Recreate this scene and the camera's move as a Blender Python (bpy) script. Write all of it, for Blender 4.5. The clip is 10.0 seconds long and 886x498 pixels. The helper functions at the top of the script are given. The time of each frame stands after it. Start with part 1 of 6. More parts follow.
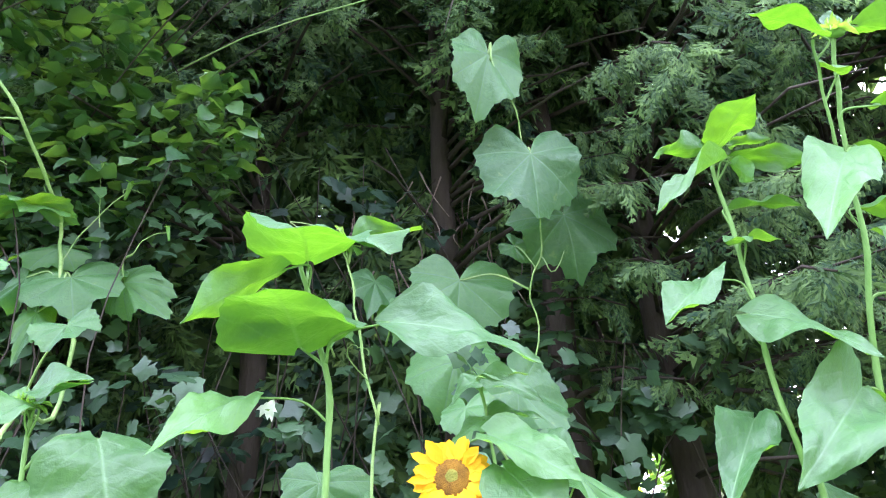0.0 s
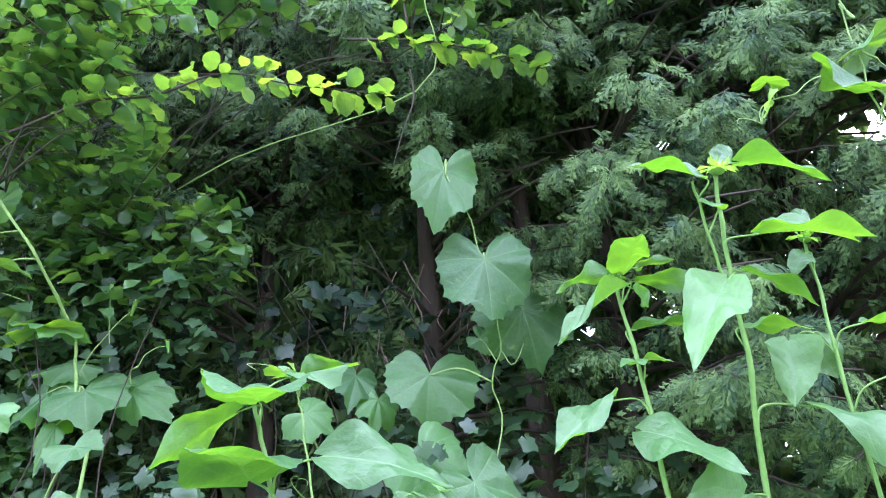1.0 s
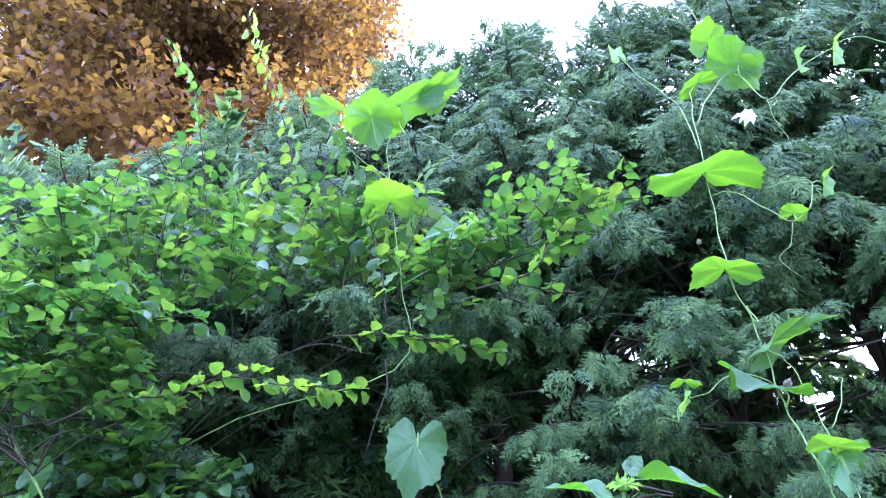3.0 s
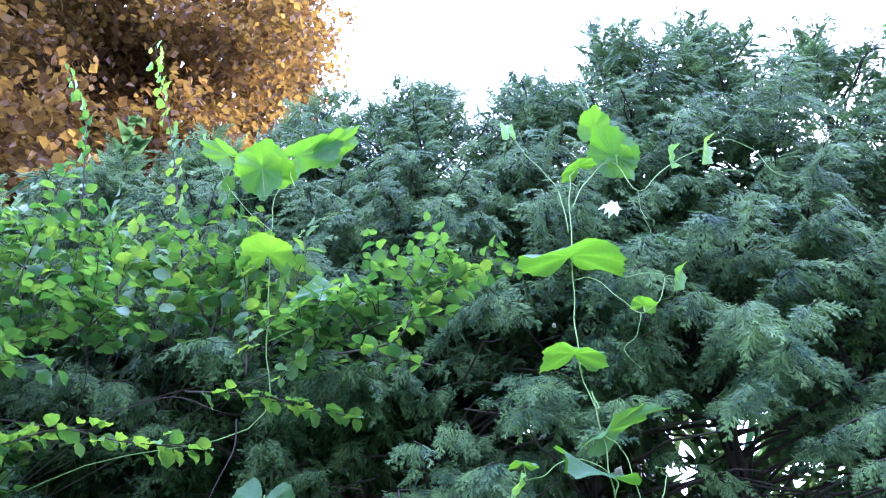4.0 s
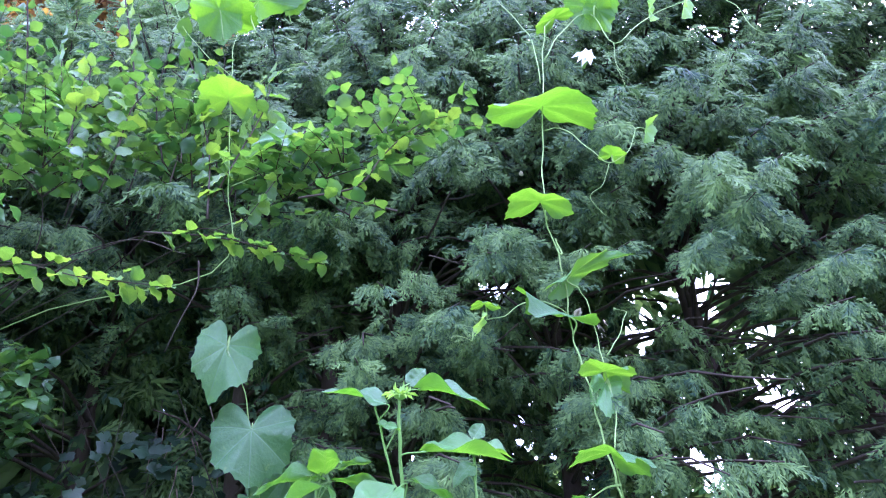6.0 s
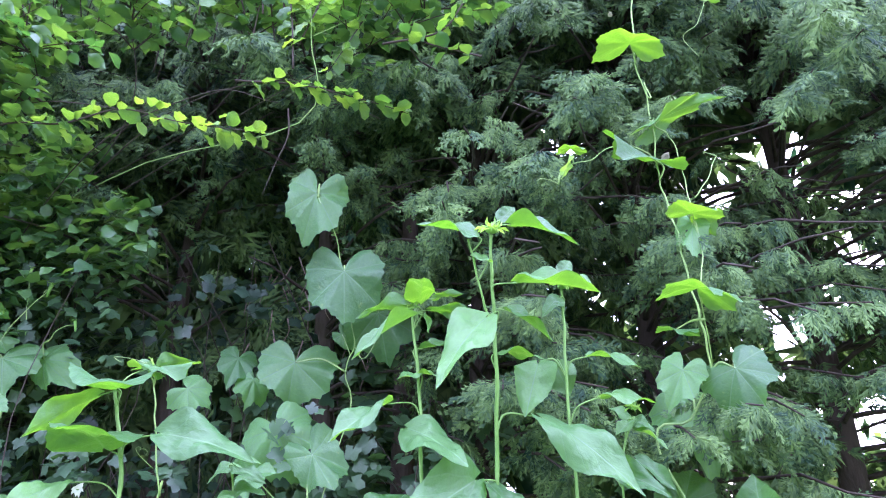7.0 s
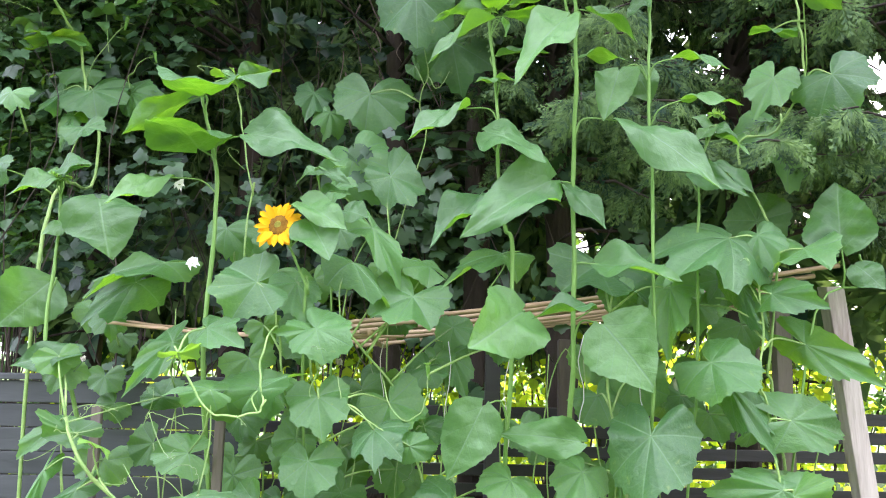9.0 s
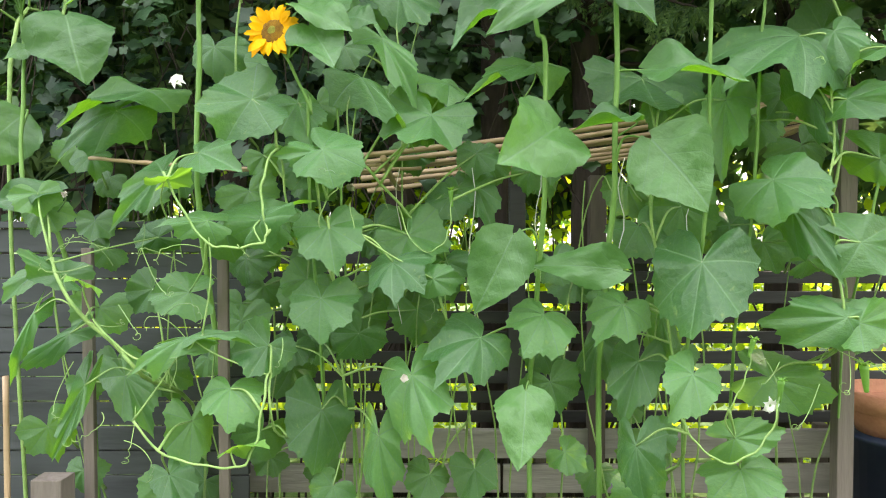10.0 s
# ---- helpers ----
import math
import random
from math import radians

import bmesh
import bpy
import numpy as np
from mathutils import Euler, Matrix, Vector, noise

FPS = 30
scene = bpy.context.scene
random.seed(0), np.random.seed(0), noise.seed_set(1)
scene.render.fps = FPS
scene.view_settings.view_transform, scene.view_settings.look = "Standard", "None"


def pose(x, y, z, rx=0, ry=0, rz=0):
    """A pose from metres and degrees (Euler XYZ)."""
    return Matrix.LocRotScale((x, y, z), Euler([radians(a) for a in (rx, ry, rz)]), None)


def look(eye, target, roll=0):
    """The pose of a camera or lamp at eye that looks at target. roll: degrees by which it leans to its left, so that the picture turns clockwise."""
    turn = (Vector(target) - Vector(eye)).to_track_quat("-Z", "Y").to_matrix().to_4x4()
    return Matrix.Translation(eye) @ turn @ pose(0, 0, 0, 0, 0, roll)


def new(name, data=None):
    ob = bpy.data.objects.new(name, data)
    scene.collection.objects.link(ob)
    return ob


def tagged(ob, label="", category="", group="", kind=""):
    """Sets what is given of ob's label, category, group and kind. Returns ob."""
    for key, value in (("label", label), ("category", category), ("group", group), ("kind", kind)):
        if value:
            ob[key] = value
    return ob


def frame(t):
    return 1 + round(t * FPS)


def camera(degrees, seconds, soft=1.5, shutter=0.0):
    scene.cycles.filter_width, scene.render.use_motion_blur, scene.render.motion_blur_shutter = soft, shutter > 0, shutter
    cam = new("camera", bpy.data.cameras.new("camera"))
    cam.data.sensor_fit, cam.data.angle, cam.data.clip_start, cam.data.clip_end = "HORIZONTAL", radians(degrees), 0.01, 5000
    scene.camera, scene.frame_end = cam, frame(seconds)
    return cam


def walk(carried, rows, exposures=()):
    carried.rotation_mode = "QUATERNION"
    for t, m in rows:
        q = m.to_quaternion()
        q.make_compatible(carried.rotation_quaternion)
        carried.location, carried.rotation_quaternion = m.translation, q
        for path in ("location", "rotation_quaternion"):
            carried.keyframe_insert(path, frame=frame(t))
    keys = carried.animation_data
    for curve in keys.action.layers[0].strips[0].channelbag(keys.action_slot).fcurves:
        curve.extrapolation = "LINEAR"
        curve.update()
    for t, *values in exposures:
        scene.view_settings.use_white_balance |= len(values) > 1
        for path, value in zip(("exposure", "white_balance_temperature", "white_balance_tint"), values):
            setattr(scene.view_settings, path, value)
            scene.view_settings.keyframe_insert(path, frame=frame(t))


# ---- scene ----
cam = camera(64.9, 10.0, 1.1)
PATH = [
    (0, (0.170, 0.218, 1.322), (0.424, 2.004, 2.187), -2.14),
    (0.5, (0.282, 0.028, 1.374), (0.477, 1.812, 2.258), -2.91),
    (1, (0.412, -0.133, 1.433), (0.544, 1.628, 2.373), -3.35),
    (1.5, (0.466, -0.270, 1.479), (0.530, 1.432, 2.527), -3.01),
    (2, (0.494, -0.435, 1.517), (0.534, 1.208, 2.656), -2.61),
    (2.5, (0.526, -0.609, 1.563), (0.567, 0.956, 2.808), -2.39),
    (2.7, (0.574, -0.663, 1.572), (0.607, 0.877, 2.848), -2.20),
    (3.8, (0.856, -0.880, 1.659), (1.039, 0.580, 3.014), -2.72),
    (4, (0.902, -0.894, 1.660), (1.145, 0.542, 3.031), -2.64),
    (4.5, (0.950, -0.926, 1.697), (1.322, 0.448, 3.102), -3.41),
    (5, (1.033, -0.850, 1.663), (1.467, 0.565, 3.008), -4.42),
    (5.5, (1.023, -0.791, 1.611), (1.428, 0.721, 2.855), -4.16),
    (6.8, (0.849, -0.715, 1.442), (1.062, 1.066, 2.328), -0.50),
    (7, (0.855, -0.707, 1.410), (1.041, 1.104, 2.239), -0.16),
    (7.5, (0.858, -0.688, 1.348), (0.982, 1.181, 2.049), 0.13),
    (8, (0.833, -0.681, 1.311), (0.902, 1.231, 1.891), 0.48),
    (8.5, (0.838, -0.667, 1.232), (0.868, 1.284, 1.673), 1.09),
    (9, (0.829, -0.623, 1.137), (0.844, 1.358, 1.411), 1.25),
    (9.5, (0.801, -0.553, 1.035), (0.798, 1.445, 1.124), 0.72),
    (10, (0.787, -0.358, 0.971), (0.787, 1.642, 0.918), -0.00),
]
walk(cam, [(t, look(eye, target, roll)) for t, eye, target, roll in PATH],
     exposures=((0.0, 3.28, 5850, 33), (2.5, 3.08, 5000, 41), (4.5, 2.7, 4800, 42), (5.5, 2.82, 4900, 49), (7.0, 3.18, 5400, 46),
                (8.5, 2.98, 6050, 36), (9.2, 2.7, 6600, 25), (10.0, 2.46, 7150, 16)))

# ---- daylight: bright hazy sky, low warm sun behind the hedge ----
SUN_ELEV, SUN_AZ = 34.0, 58.0          # degrees; azimuth from +y towards +x
world = bpy.data.worlds.new("sky")
scene.world = world
world.use_nodes = True
wn, wl = world.node_tree.nodes, world.node_tree.links
wn.clear()
sky = wn.new("ShaderNodeTexSky")
sky.sky_type, sky.sun_disc = "NISHITA", False
sky.sun_elevation, sky.sun_rotation = radians(SUN_ELEV), radians(SUN_AZ)
sky.air_density, sky.dust_density = 1.0, 4.0
haze = wn.new("ShaderNodeMix")
haze.data_type = "RGBA"
haze.inputs[0].default_value = 0.55
haze_tone = wn.new("ShaderNodeVectorMath")            # overcast: brightest overhead
haze_tone.operation = "SCALE"
haze_tone.inputs[0].default_value = (9.3, 10.0, 10.9)
way_up = wn.new("ShaderNodeSeparateXYZ")
sky_tc = wn.new("ShaderNodeTexCoord")
wl.new(sky_tc.outputs["Generated"], way_up.inputs[0])
rise = wn.new("ShaderNodeMapRange")
rise.inputs[1].default_value, rise.inputs[2].default_value = 0.0, 1.0
rise.inputs[3].default_value, rise.inputs[4].default_value = 0.45, 1.9
wl.new(way_up.outputs[2], rise.inputs[0])
wl.new(rise.outputs[0], haze_tone.inputs["Scale"])
wl.new(haze_tone.outputs[0], haze.inputs[7])
bg = wn.new("ShaderNodeBackground")
bg.inputs["Strength"].default_value = 0.15
wo = wn.new("ShaderNodeOutputWorld")
wl.new(sky.outputs[0], haze.inputs[6])
wl.new(haze.outputs[2], bg.inputs[0])
wl.new(bg.outputs[0], wo.inputs[0])

sun_data = bpy.data.lights.new("sun", "SUN")
sun_data.energy, sun_data.angle, sun_data.color = 2.4, radians(0.6), (1.0, 0.9, 0.74)
sun_dir = Vector((math.sin(radians(SUN_AZ)) * math.cos(radians(SUN_ELEV)), math.cos(radians(SUN_AZ)) * math.cos(radians(SUN_ELEV)), math.sin(radians(SUN_ELEV))))
sun = new("sun", sun_data)
sun.matrix_world = look(sun_dir * 30, (0, 0, 0))


# ---- materials ----
def material(name):
    m = bpy.data.materials.new(name)
    m.use_nodes = True
    m.node_tree.nodes.clear()
    out = m.node_tree.nodes.new("ShaderNodeOutputMaterial")
    return m, m.node_tree.nodes, m.node_tree.links, out


def rgba(c):
    return (c[0], c[1], c[2], 1)


def math_node(nodes, links, op, a, b=None):
    n = nodes.new("ShaderNodeMath")
    n.operation = op
    for i, v in enumerate((a, b)):
        if v is None:
            continue
        if isinstance(v, (int, float)):
            n.inputs[i].default_value = v
        else:
            links.new(v, n.inputs[i])
    return n.outputs[0]


def mix_rgb(nodes, links, fac, a, b, blend="MIX"):
    n = nodes.new("ShaderNodeMix")
    n.data_type, n.blend_type = "RGBA", blend
    for sock, v in ((n.inputs[0], fac), (n.inputs[6], a), (n.inputs[7], b)):
        if isinstance(v, (int, float)):
            sock.default_value = v
        elif isinstance(v, tuple):
            sock.default_value = rgba(v)
        else:
            links.new(v, sock)
    return n.outputs[2]


def noise_tex(nodes, links, scale, detail=3.0, coords="Object", rough=0.55, stretch=None):
    tc = nodes.new("ShaderNodeTexCoord")
    n = nodes.new("ShaderNodeTexNoise")
    n.inputs["Scale"].default_value, n.inputs["Detail"].default_value, n.inputs["Roughness"].default_value = scale, detail, rough
    src = tc.outputs[coords]
    if stretch:
        mp = nodes.new("ShaderNodeMapping")
        mp.inputs["Scale"].default_value = stretch
        links.new(src, mp.inputs[0])
        src = mp.outputs[0]
    links.new(src, n.inputs["Vector"])
    return n.outputs["Fac"]


def spread(nodes, links, value, lo, hi):
    n = nodes.new("ShaderNodeMapRange")
    n.inputs[1].default_value, n.inputs[2].default_value = lo, hi
    links.new(value, n.inputs[0])
    return n.outputs[0]


def leaf_material(name, dark, light, through_dark, through_light, amount, rough=0.5, island=False, veins=0, vein_col=(0.2, 0.36, 0.14), blotch=14.0, relief=0.25, gloss=0.4, dry=None, clump=None, flecks=0.12, down=0.0):
    """Leaf blade: reflecting front, light-passing tissue, varied leaf by leaf; veins: 0 none, 1 palmate, 2 pinnate."""
    m, nodes, links, out = material(name)
    if island:
        rnd = nodes.new("ShaderNodeNewGeometry").outputs["Random Per Island"]
    else:
        rnd = nodes.new("ShaderNodeObjectInfo").outputs["Random"]
    nz = noise_tex(nodes, links, blotch, 4.0)
    k = math_node(nodes, links, "ADD", math_node(nodes, links, "MULTIPLY", rnd, 0.65), math_node(nodes, links, "MULTIPLY", nz, 0.45))
    k = spread(nodes, links, k, 0.1, 0.95)
    if clump:
        k = spread(nodes, links, math_node(nodes, links, "ADD", math_node(nodes, links, "MULTIPLY", rnd, flecks), noise_tex(nodes, links, clump, 3.0)), 0.42, 0.62 + flecks)
    base = mix_rgb(nodes, links, k, dark, light)
    passing = mix_rgb(nodes, links, k, through_dark, through_light)
    height = nz
    if veins:
        tc = nodes.new("ShaderNodeTexCoord")
        sep = nodes.new("ShaderNodeSeparateXYZ")
        links.new(tc.outputs["Object"], sep.inputs[0])
        x, y = sep.outputs[0], sep.outputs[1]
        if veins == 1:
            ang = math_node(nodes, links, "ARCTAN2", x, y)
            fold = math_node(nodes, links, "PINGPONG", math_node(nodes, links, "ABSOLUTE", ang), 0.455)
            rad = math_node(nodes, links, "SQRT", math_node(nodes, links, "ADD", math_node(nodes, links, "MULTIPLY", x, x), math_node(nodes, links, "MULTIPLY", y, y)))
            dist = math_node(nodes, links, "MULTIPLY", fold, rad)
            side = math_node(nodes, links, "PINGPONG", math_node(nodes, links, "ADD", rad, math_node(nodes, links, "MULTIPLY", fold, -0.5)), 0.15)
        else:
            ax = math_node(nodes, links, "ABSOLUTE", x)
            dist = ax
            side = math_node(nodes, links, "PINGPONG", math_node(nodes, links, "ADD", y, math_node(nodes, links, "MULTIPLY", ax, -0.9)), 0.12)
        main = spread(nodes, links, dist, 0.02, 0.004)
        fine = math_node(nodes, links, "MULTIPLY", spread(nodes, links, side, 0.016, 0.002), 0.35)
        vm = math_node(nodes, links, "MAXIMUM", main, fine)
        base = mix_rgb(nodes, links, math_node(nodes, links, "MULTIPLY", vm, 0.75), base, vein_col)
        passing = mix_rgb(nodes, links, math_node(nodes, links, "MULTIPLY", vm, 0.5), passing, tuple(0.45 * c for c in through_dark))
        height = math_node(nodes, links, "SUBTRACT", math_node(nodes, links, "ADD", nz, math_node(nodes, links, "MULTIPLY", noise_tex(nodes, links, 4.0, 2.0), 1.6)), math_node(nodes, links, "MULTIPLY", vm, 0.3))
    if dry:
        spots = spread(nodes, links, noise_tex(nodes, links, blotch * 0.45, 5.0), 0.63, 0.7)
        base = mix_rgb(nodes, links, math_node(nodes, links, "MULTIPLY", spots, 0.6), base, dry)
    bump = nodes.new("ShaderNodeBump")
    bump.inputs["Strength"].default_value, bump.inputs["Distance"].default_value = relief, 0.03
    links.new(height, bump.inputs["Height"])
    bsdf = nodes.new("ShaderNodeBsdfPrincipled")
    bsdf.inputs["Roughness"].default_value = rough
    bsdf.inputs["Specular IOR Level"].default_value = gloss
    bsdf.inputs["Sheen Weight"].default_value, bsdf.inputs["Sheen Roughness"].default_value = down, 0.45
    bsdf.inputs["Sheen Tint"].default_value = (0.75, 0.95, 0.9, 1)
    links.new(base, bsdf.inputs["Base Color"])
    links.new(bump.outputs[0], bsdf.inputs["Normal"])
    trans = nodes.new("ShaderNodeBsdfTranslucent")
    links.new(passing, trans.inputs["Color"])
    mix = nodes.new("ShaderNodeMixShader")
    mix.inputs[0].default_value = amount
    links.new(bsdf.outputs[0], mix.inputs[1])
    links.new(trans.outputs[0], mix.inputs[2])
    links.new(mix.outputs[0], out.inputs[0])
    return m


def solid_material(name, dark, light, rough=0.7, scale=8.0, stretch=None, relief=0.3, speck=None, island=False, per_object=0.0, gloss=0.35):
    """Opaque surface with coarse stains, fine grain and relief."""
    m, nodes, links, out = material(name)
    coarse = noise_tex(nodes, links, scale, 5.0, stretch=stretch)
    fine = noise_tex(nodes, links, scale * 9, 3.0, stretch=stretch)
    k = spread(nodes, links, math_node(nodes, links, "ADD", math_node(nodes, links, "MULTIPLY", coarse, 0.7), math_node(nodes, links, "MULTIPLY", fine, 0.3)), 0.3, 0.7)
    if per_object:
        rnd = nodes.new("ShaderNodeObjectInfo").outputs["Random"]
        k = math_node(nodes, links, "ADD", math_node(nodes, links, "MULTIPLY", k, 1 - per_object), math_node(nodes, links, "MULTIPLY", rnd, per_object))
    base = mix_rgb(nodes, links, k, dark, light)
    if speck:
        base = mix_rgb(nodes, links, spread(nodes, links, noise_tex(nodes, links, scale * 3, 6.0, stretch=stretch), 0.6, 0.72), base, speck)
    bump = nodes.new("ShaderNodeBump")
    bump.inputs["Strength"].default_value, bump.inputs["Distance"].default_value = relief, 0.01
    links.new(fine, bump.inputs["Height"])
    bsdf = nodes.new("ShaderNodeBsdfPrincipled")
    bsdf.inputs["Roughness"].default_value = rough
    bsdf.inputs["Specular IOR Level"].default_value = gloss
    links.new(base, bsdf.inputs["Base Color"])
    links.new(bump.outputs[0], bsdf.inputs["Normal"])
    links.new(bsdf.outputs[0], out.inputs[0])
    return m


GOURD_LEAF = leaf_material("gourd_leaf", (0.019, 0.076, 0.023), (0.066, 0.186, 0.05), (0.16, 0.46, 0.008), (0.36, 0.70, 0.012), 0.32, 0.48, gloss=0.58, relief=0.22, down=0.12, veins=1, vein_col=(0.12, 0.25, 0.09), dry=(0.15, 0.24, 0.05))
SUN_LEAF = leaf_material("sunflower_leaf", (0.025, 0.09, 0.026), (0.078, 0.2, 0.053), (0.12, 0.36, 0.006), (0.23, 0.52, 0.010), 0.36, 0.48, gloss=0.58, relief=0.2, down=0.12, veins=2, vein_col=(0.14, 0.28, 0.11))
YOUNG_LEAF = leaf_material("young_leaf", (0.10, 0.25, 0.05), (0.19, 0.36, 0.09), (0.28, 0.58, 0.03), (0.45, 0.72, 0.06), 0.4, 0.5, blotch=40)
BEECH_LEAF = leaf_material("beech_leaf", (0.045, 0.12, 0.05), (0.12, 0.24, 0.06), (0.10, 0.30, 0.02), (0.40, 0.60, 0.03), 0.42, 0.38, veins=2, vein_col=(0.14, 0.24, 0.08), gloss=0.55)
# darker copy of beech_leaf: the crown's shade is put into its colours
BEECH_LEAF_SHADED = leaf_material("beech_leaf_shaded", (0.022, 0.07, 0.036), (0.085, 0.185, 0.06), (0.05, 0.2, 0.02), (0.25, 0.46, 0.03), 0.36, 0.38, island=True, gloss=0.5)
# random clumps and flecks also put lit fronds and dark pockets into the colour
CONIFER = leaf_material("conifer_spray", (0.016, 0.044, 0.028), (0.135, 0.225, 0.07), (0.03, 0.1, 0.035), (0.22, 0.36, 0.08), 0.24, 0.5, island=True, blotch=9.0, gloss=0.1, clump=5.0, flecks=0.32)
COPPER = leaf_material("copper_leaf", (0.045, 0.024, 0.02), (0.15, 0.082, 0.03), (0.11, 0.045, 0.014), (0.38, 0.235, 0.03), 0.36, 0.5, island=True, blotch=0.5, gloss=0.15)
# near-black copy of the climber leaf; the hollow's shade is in its colour
IVY_SHADED = leaf_material("hollow_shade_leaf", (0.006, 0.018, 0.012), (0.022, 0.05, 0.027), (0.02, 0.06, 0.02), (0.05, 0.12, 0.03), 0.2, 0.4, island=True, gloss=0.25)
LIME_LEAF = leaf_material("lime_leaf", (0.16, 0.28, 0.02), (0.34, 0.46, 0.03), (0.45, 0.68, 0.02), (0.72, 0.86, 0.04), 0.58, 0.5, island=True)
IVY_GLOSS = leaf_material("glossy_dark_leaf", (0.014, 0.04, 0.02), (0.055, 0.12, 0.05), (0.03, 0.1, 0.02), (0.1, 0.24, 0.03), 0.25, 0.42, island=True, gloss=0.45)
STEM = solid_material("green_stem", (0.08, 0.19, 0.035), (0.18, 0.32, 0.09), 0.6, 20.0, stretch=(1, 1, 0.2), relief=0.2)
VINE_STEM = solid_material("vine_stem", (0.11, 0.23, 0.055), (0.28, 0.40, 0.13), 0.6, 25.0, relief=0.2)
BARK = solid_material("bark", (0.02, 0.015, 0.012), (0.06, 0.045, 0.034), 0.9, 6.0, stretch=(1, 1, 0.25), relief=0.9)
TWIG = solid_material("twig", (0.06, 0.045, 0.03), (0.14, 0.11, 0.075), 0.8, 30.0, relief=0.4)
DEAD_TWIG = solid_material("dead_twig", (0.07, 0.045, 0.035), (0.26, 0.2, 0.17), 0.8, 30.0, relief=0.4)
CANE = solid_material("bamboo_cane", (0.22, 0.14, 0.075), (0.44, 0.32, 0.20), 0.5, 6.0, stretch=(0.15, 1, 1), relief=0.2, per_object=0.4)
GREY_WOOD = solid_material("weathered_wood", (0.13, 0.12, 0.11), (0.32, 0.30, 0.27), 0.85, 5.0, stretch=(0.12, 1, 1), relief=0.8, speck=(0.10, 0.09, 0.08), per_object=0.3)
GREY_POST = solid_material("weathered_post", (0.062, 0.05, 0.042), (0.18, 0.152, 0.13), 0.85, 5.0, stretch=(1, 1, 0.12), relief=0.8, speck=(0.08, 0.065, 0.055), per_object=0.3)
PALE_POST = solid_material("pale_timber", (0.22, 0.19, 0.17), (0.42, 0.38, 0.34), 0.85, 5.0, stretch=(1, 1, 0.12), relief=0.8, speck=(0.16, 0.13, 0.11))
DARK_POST = solid_material("brown_post", (0.045, 0.035, 0.03), (0.12, 0.095, 0.08), 0.85, 5.0, stretch=(1, 1, 0.12), relief=0.6)
BLACK_SLAT = solid_material("black_stain", (0.012, 0.012, 0.013), (0.04, 0.039, 0.04), 0.6, 4.0, stretch=(0.12, 1, 1), relief=0.4, per_object=0.3)
PANEL = solid_material("slate_grey_paint", (0.024, 0.028, 0.029), (0.06, 0.067, 0.07), 0.6, 3.0, stretch=(0.15, 1, 1), relief=0.4, speck=(0.03, 0.033, 0.036), per_object=0.3)
TERRACOTTA = solid_material("terracotta", (0.32, 0.13, 0.07), (0.50, 0.24, 0.14), 0.8, 8.0, relief=0.3)
BLUE_TUB = solid_material("blue_plastic", (0.01, 0.015, 0.03), (0.02, 0.03, 0.06), 0.45, 5.0, relief=0.1)
SOIL = solid_material("soil", (0.03, 0.022, 0.016), (0.085, 0.065, 0.045), 0.95, 5.0, relief=1.0)
GRASS = solid_material("lawn", (0.035, 0.08, 0.02), (0.09, 0.16, 0.04), 0.9, 3.0, relief=1.0)
RENDERED = solid_material("rendered_wall", (0.22, 0.23, 0.24), (0.32, 0.33, 0.34), 0.9, 10.0, relief=0.5)
PETAL_W = leaf_material("white_petal", (0.72, 0.74, 0.66), (0.85, 0.86, 0.8), (0.7, 0.75, 0.6), (0.85, 0.88, 0.75), 0.35, 0.6, blotch=50)
PETAL_Y = leaf_material("yellow_petal", (0.70, 0.33, 0.001), (0.82, 0.47, 0.004), (0.85, 0.38, 0.0), (0.92, 0.5, 0.003), 0.3, 0.55, blotch=30, gloss=0.15)
DISC = solid_material("flower_disc", (0.10, 0.045, 0.006), (0.45, 0.22, 0.012), 0.9, 60.0, relief=1.0)
DISC_C = solid_material("flower_disc_centre", (0.16, 0.18, 0.02), (0.40, 0.38, 0.06), 0.9, 90.0, relief=1.0)
BUD_DRY = solid_material("withered_bud", (0.42, 0.40, 0.30), (0.66, 0.62, 0.52), 0.9, 40.0, relief=0.5)
STRING = solid_material("string", (0.5, 0.48, 0.42), (0.65, 0.62, 0.56), 0.9, 60.0)


# ---- mesh helpers ----
def link_mesh(name, verts, tris, mat, smooth=True):
    """A mesh from arrays of vertices and triangles."""
    v = np.asarray(verts, dtype=np.float32).reshape(-1, 3)
    f = np.asarray(tris, dtype=np.int32).reshape(-1, 3)
    me = bpy.data.meshes.new(name)
    me.vertices.add(len(v))
    me.vertices.foreach_set("co", v.ravel())
    me.loops.add(f.size)
    me.loops.foreach_set("vertex_index", f.ravel())
    me.polygons.add(len(f))
    me.polygons.foreach_set("loop_start", np.arange(0, f.size, 3, dtype=np.int32))
    me.polygons.foreach_set("use_smooth", np.full(len(f), smooth))
    me.update(calc_edges=True)
    me.validate()
    me.materials.append(mat)
    return me


def empty(name, m=None):
    ob = new(name)
    if m is not None:
        ob.matrix_basis = m
    return ob


def child(name, me, parent, m=None, label=""):
    """A part: one mesh object under a thing or part, placed in world coordinates relative to its parent."""
    ob = new(name, me)
    ob.parent = parent
    if m is not None:
        ob.matrix_basis = m
    return tagged(ob, label) if label else ob


def part(name, bm, mat, parent, label=""):
    me = bpy.data.meshes.new(name)
    bm.to_mesh(me)
    bm.free()
    me.materials.append(mat)
    return child(name, me, parent, None, label)


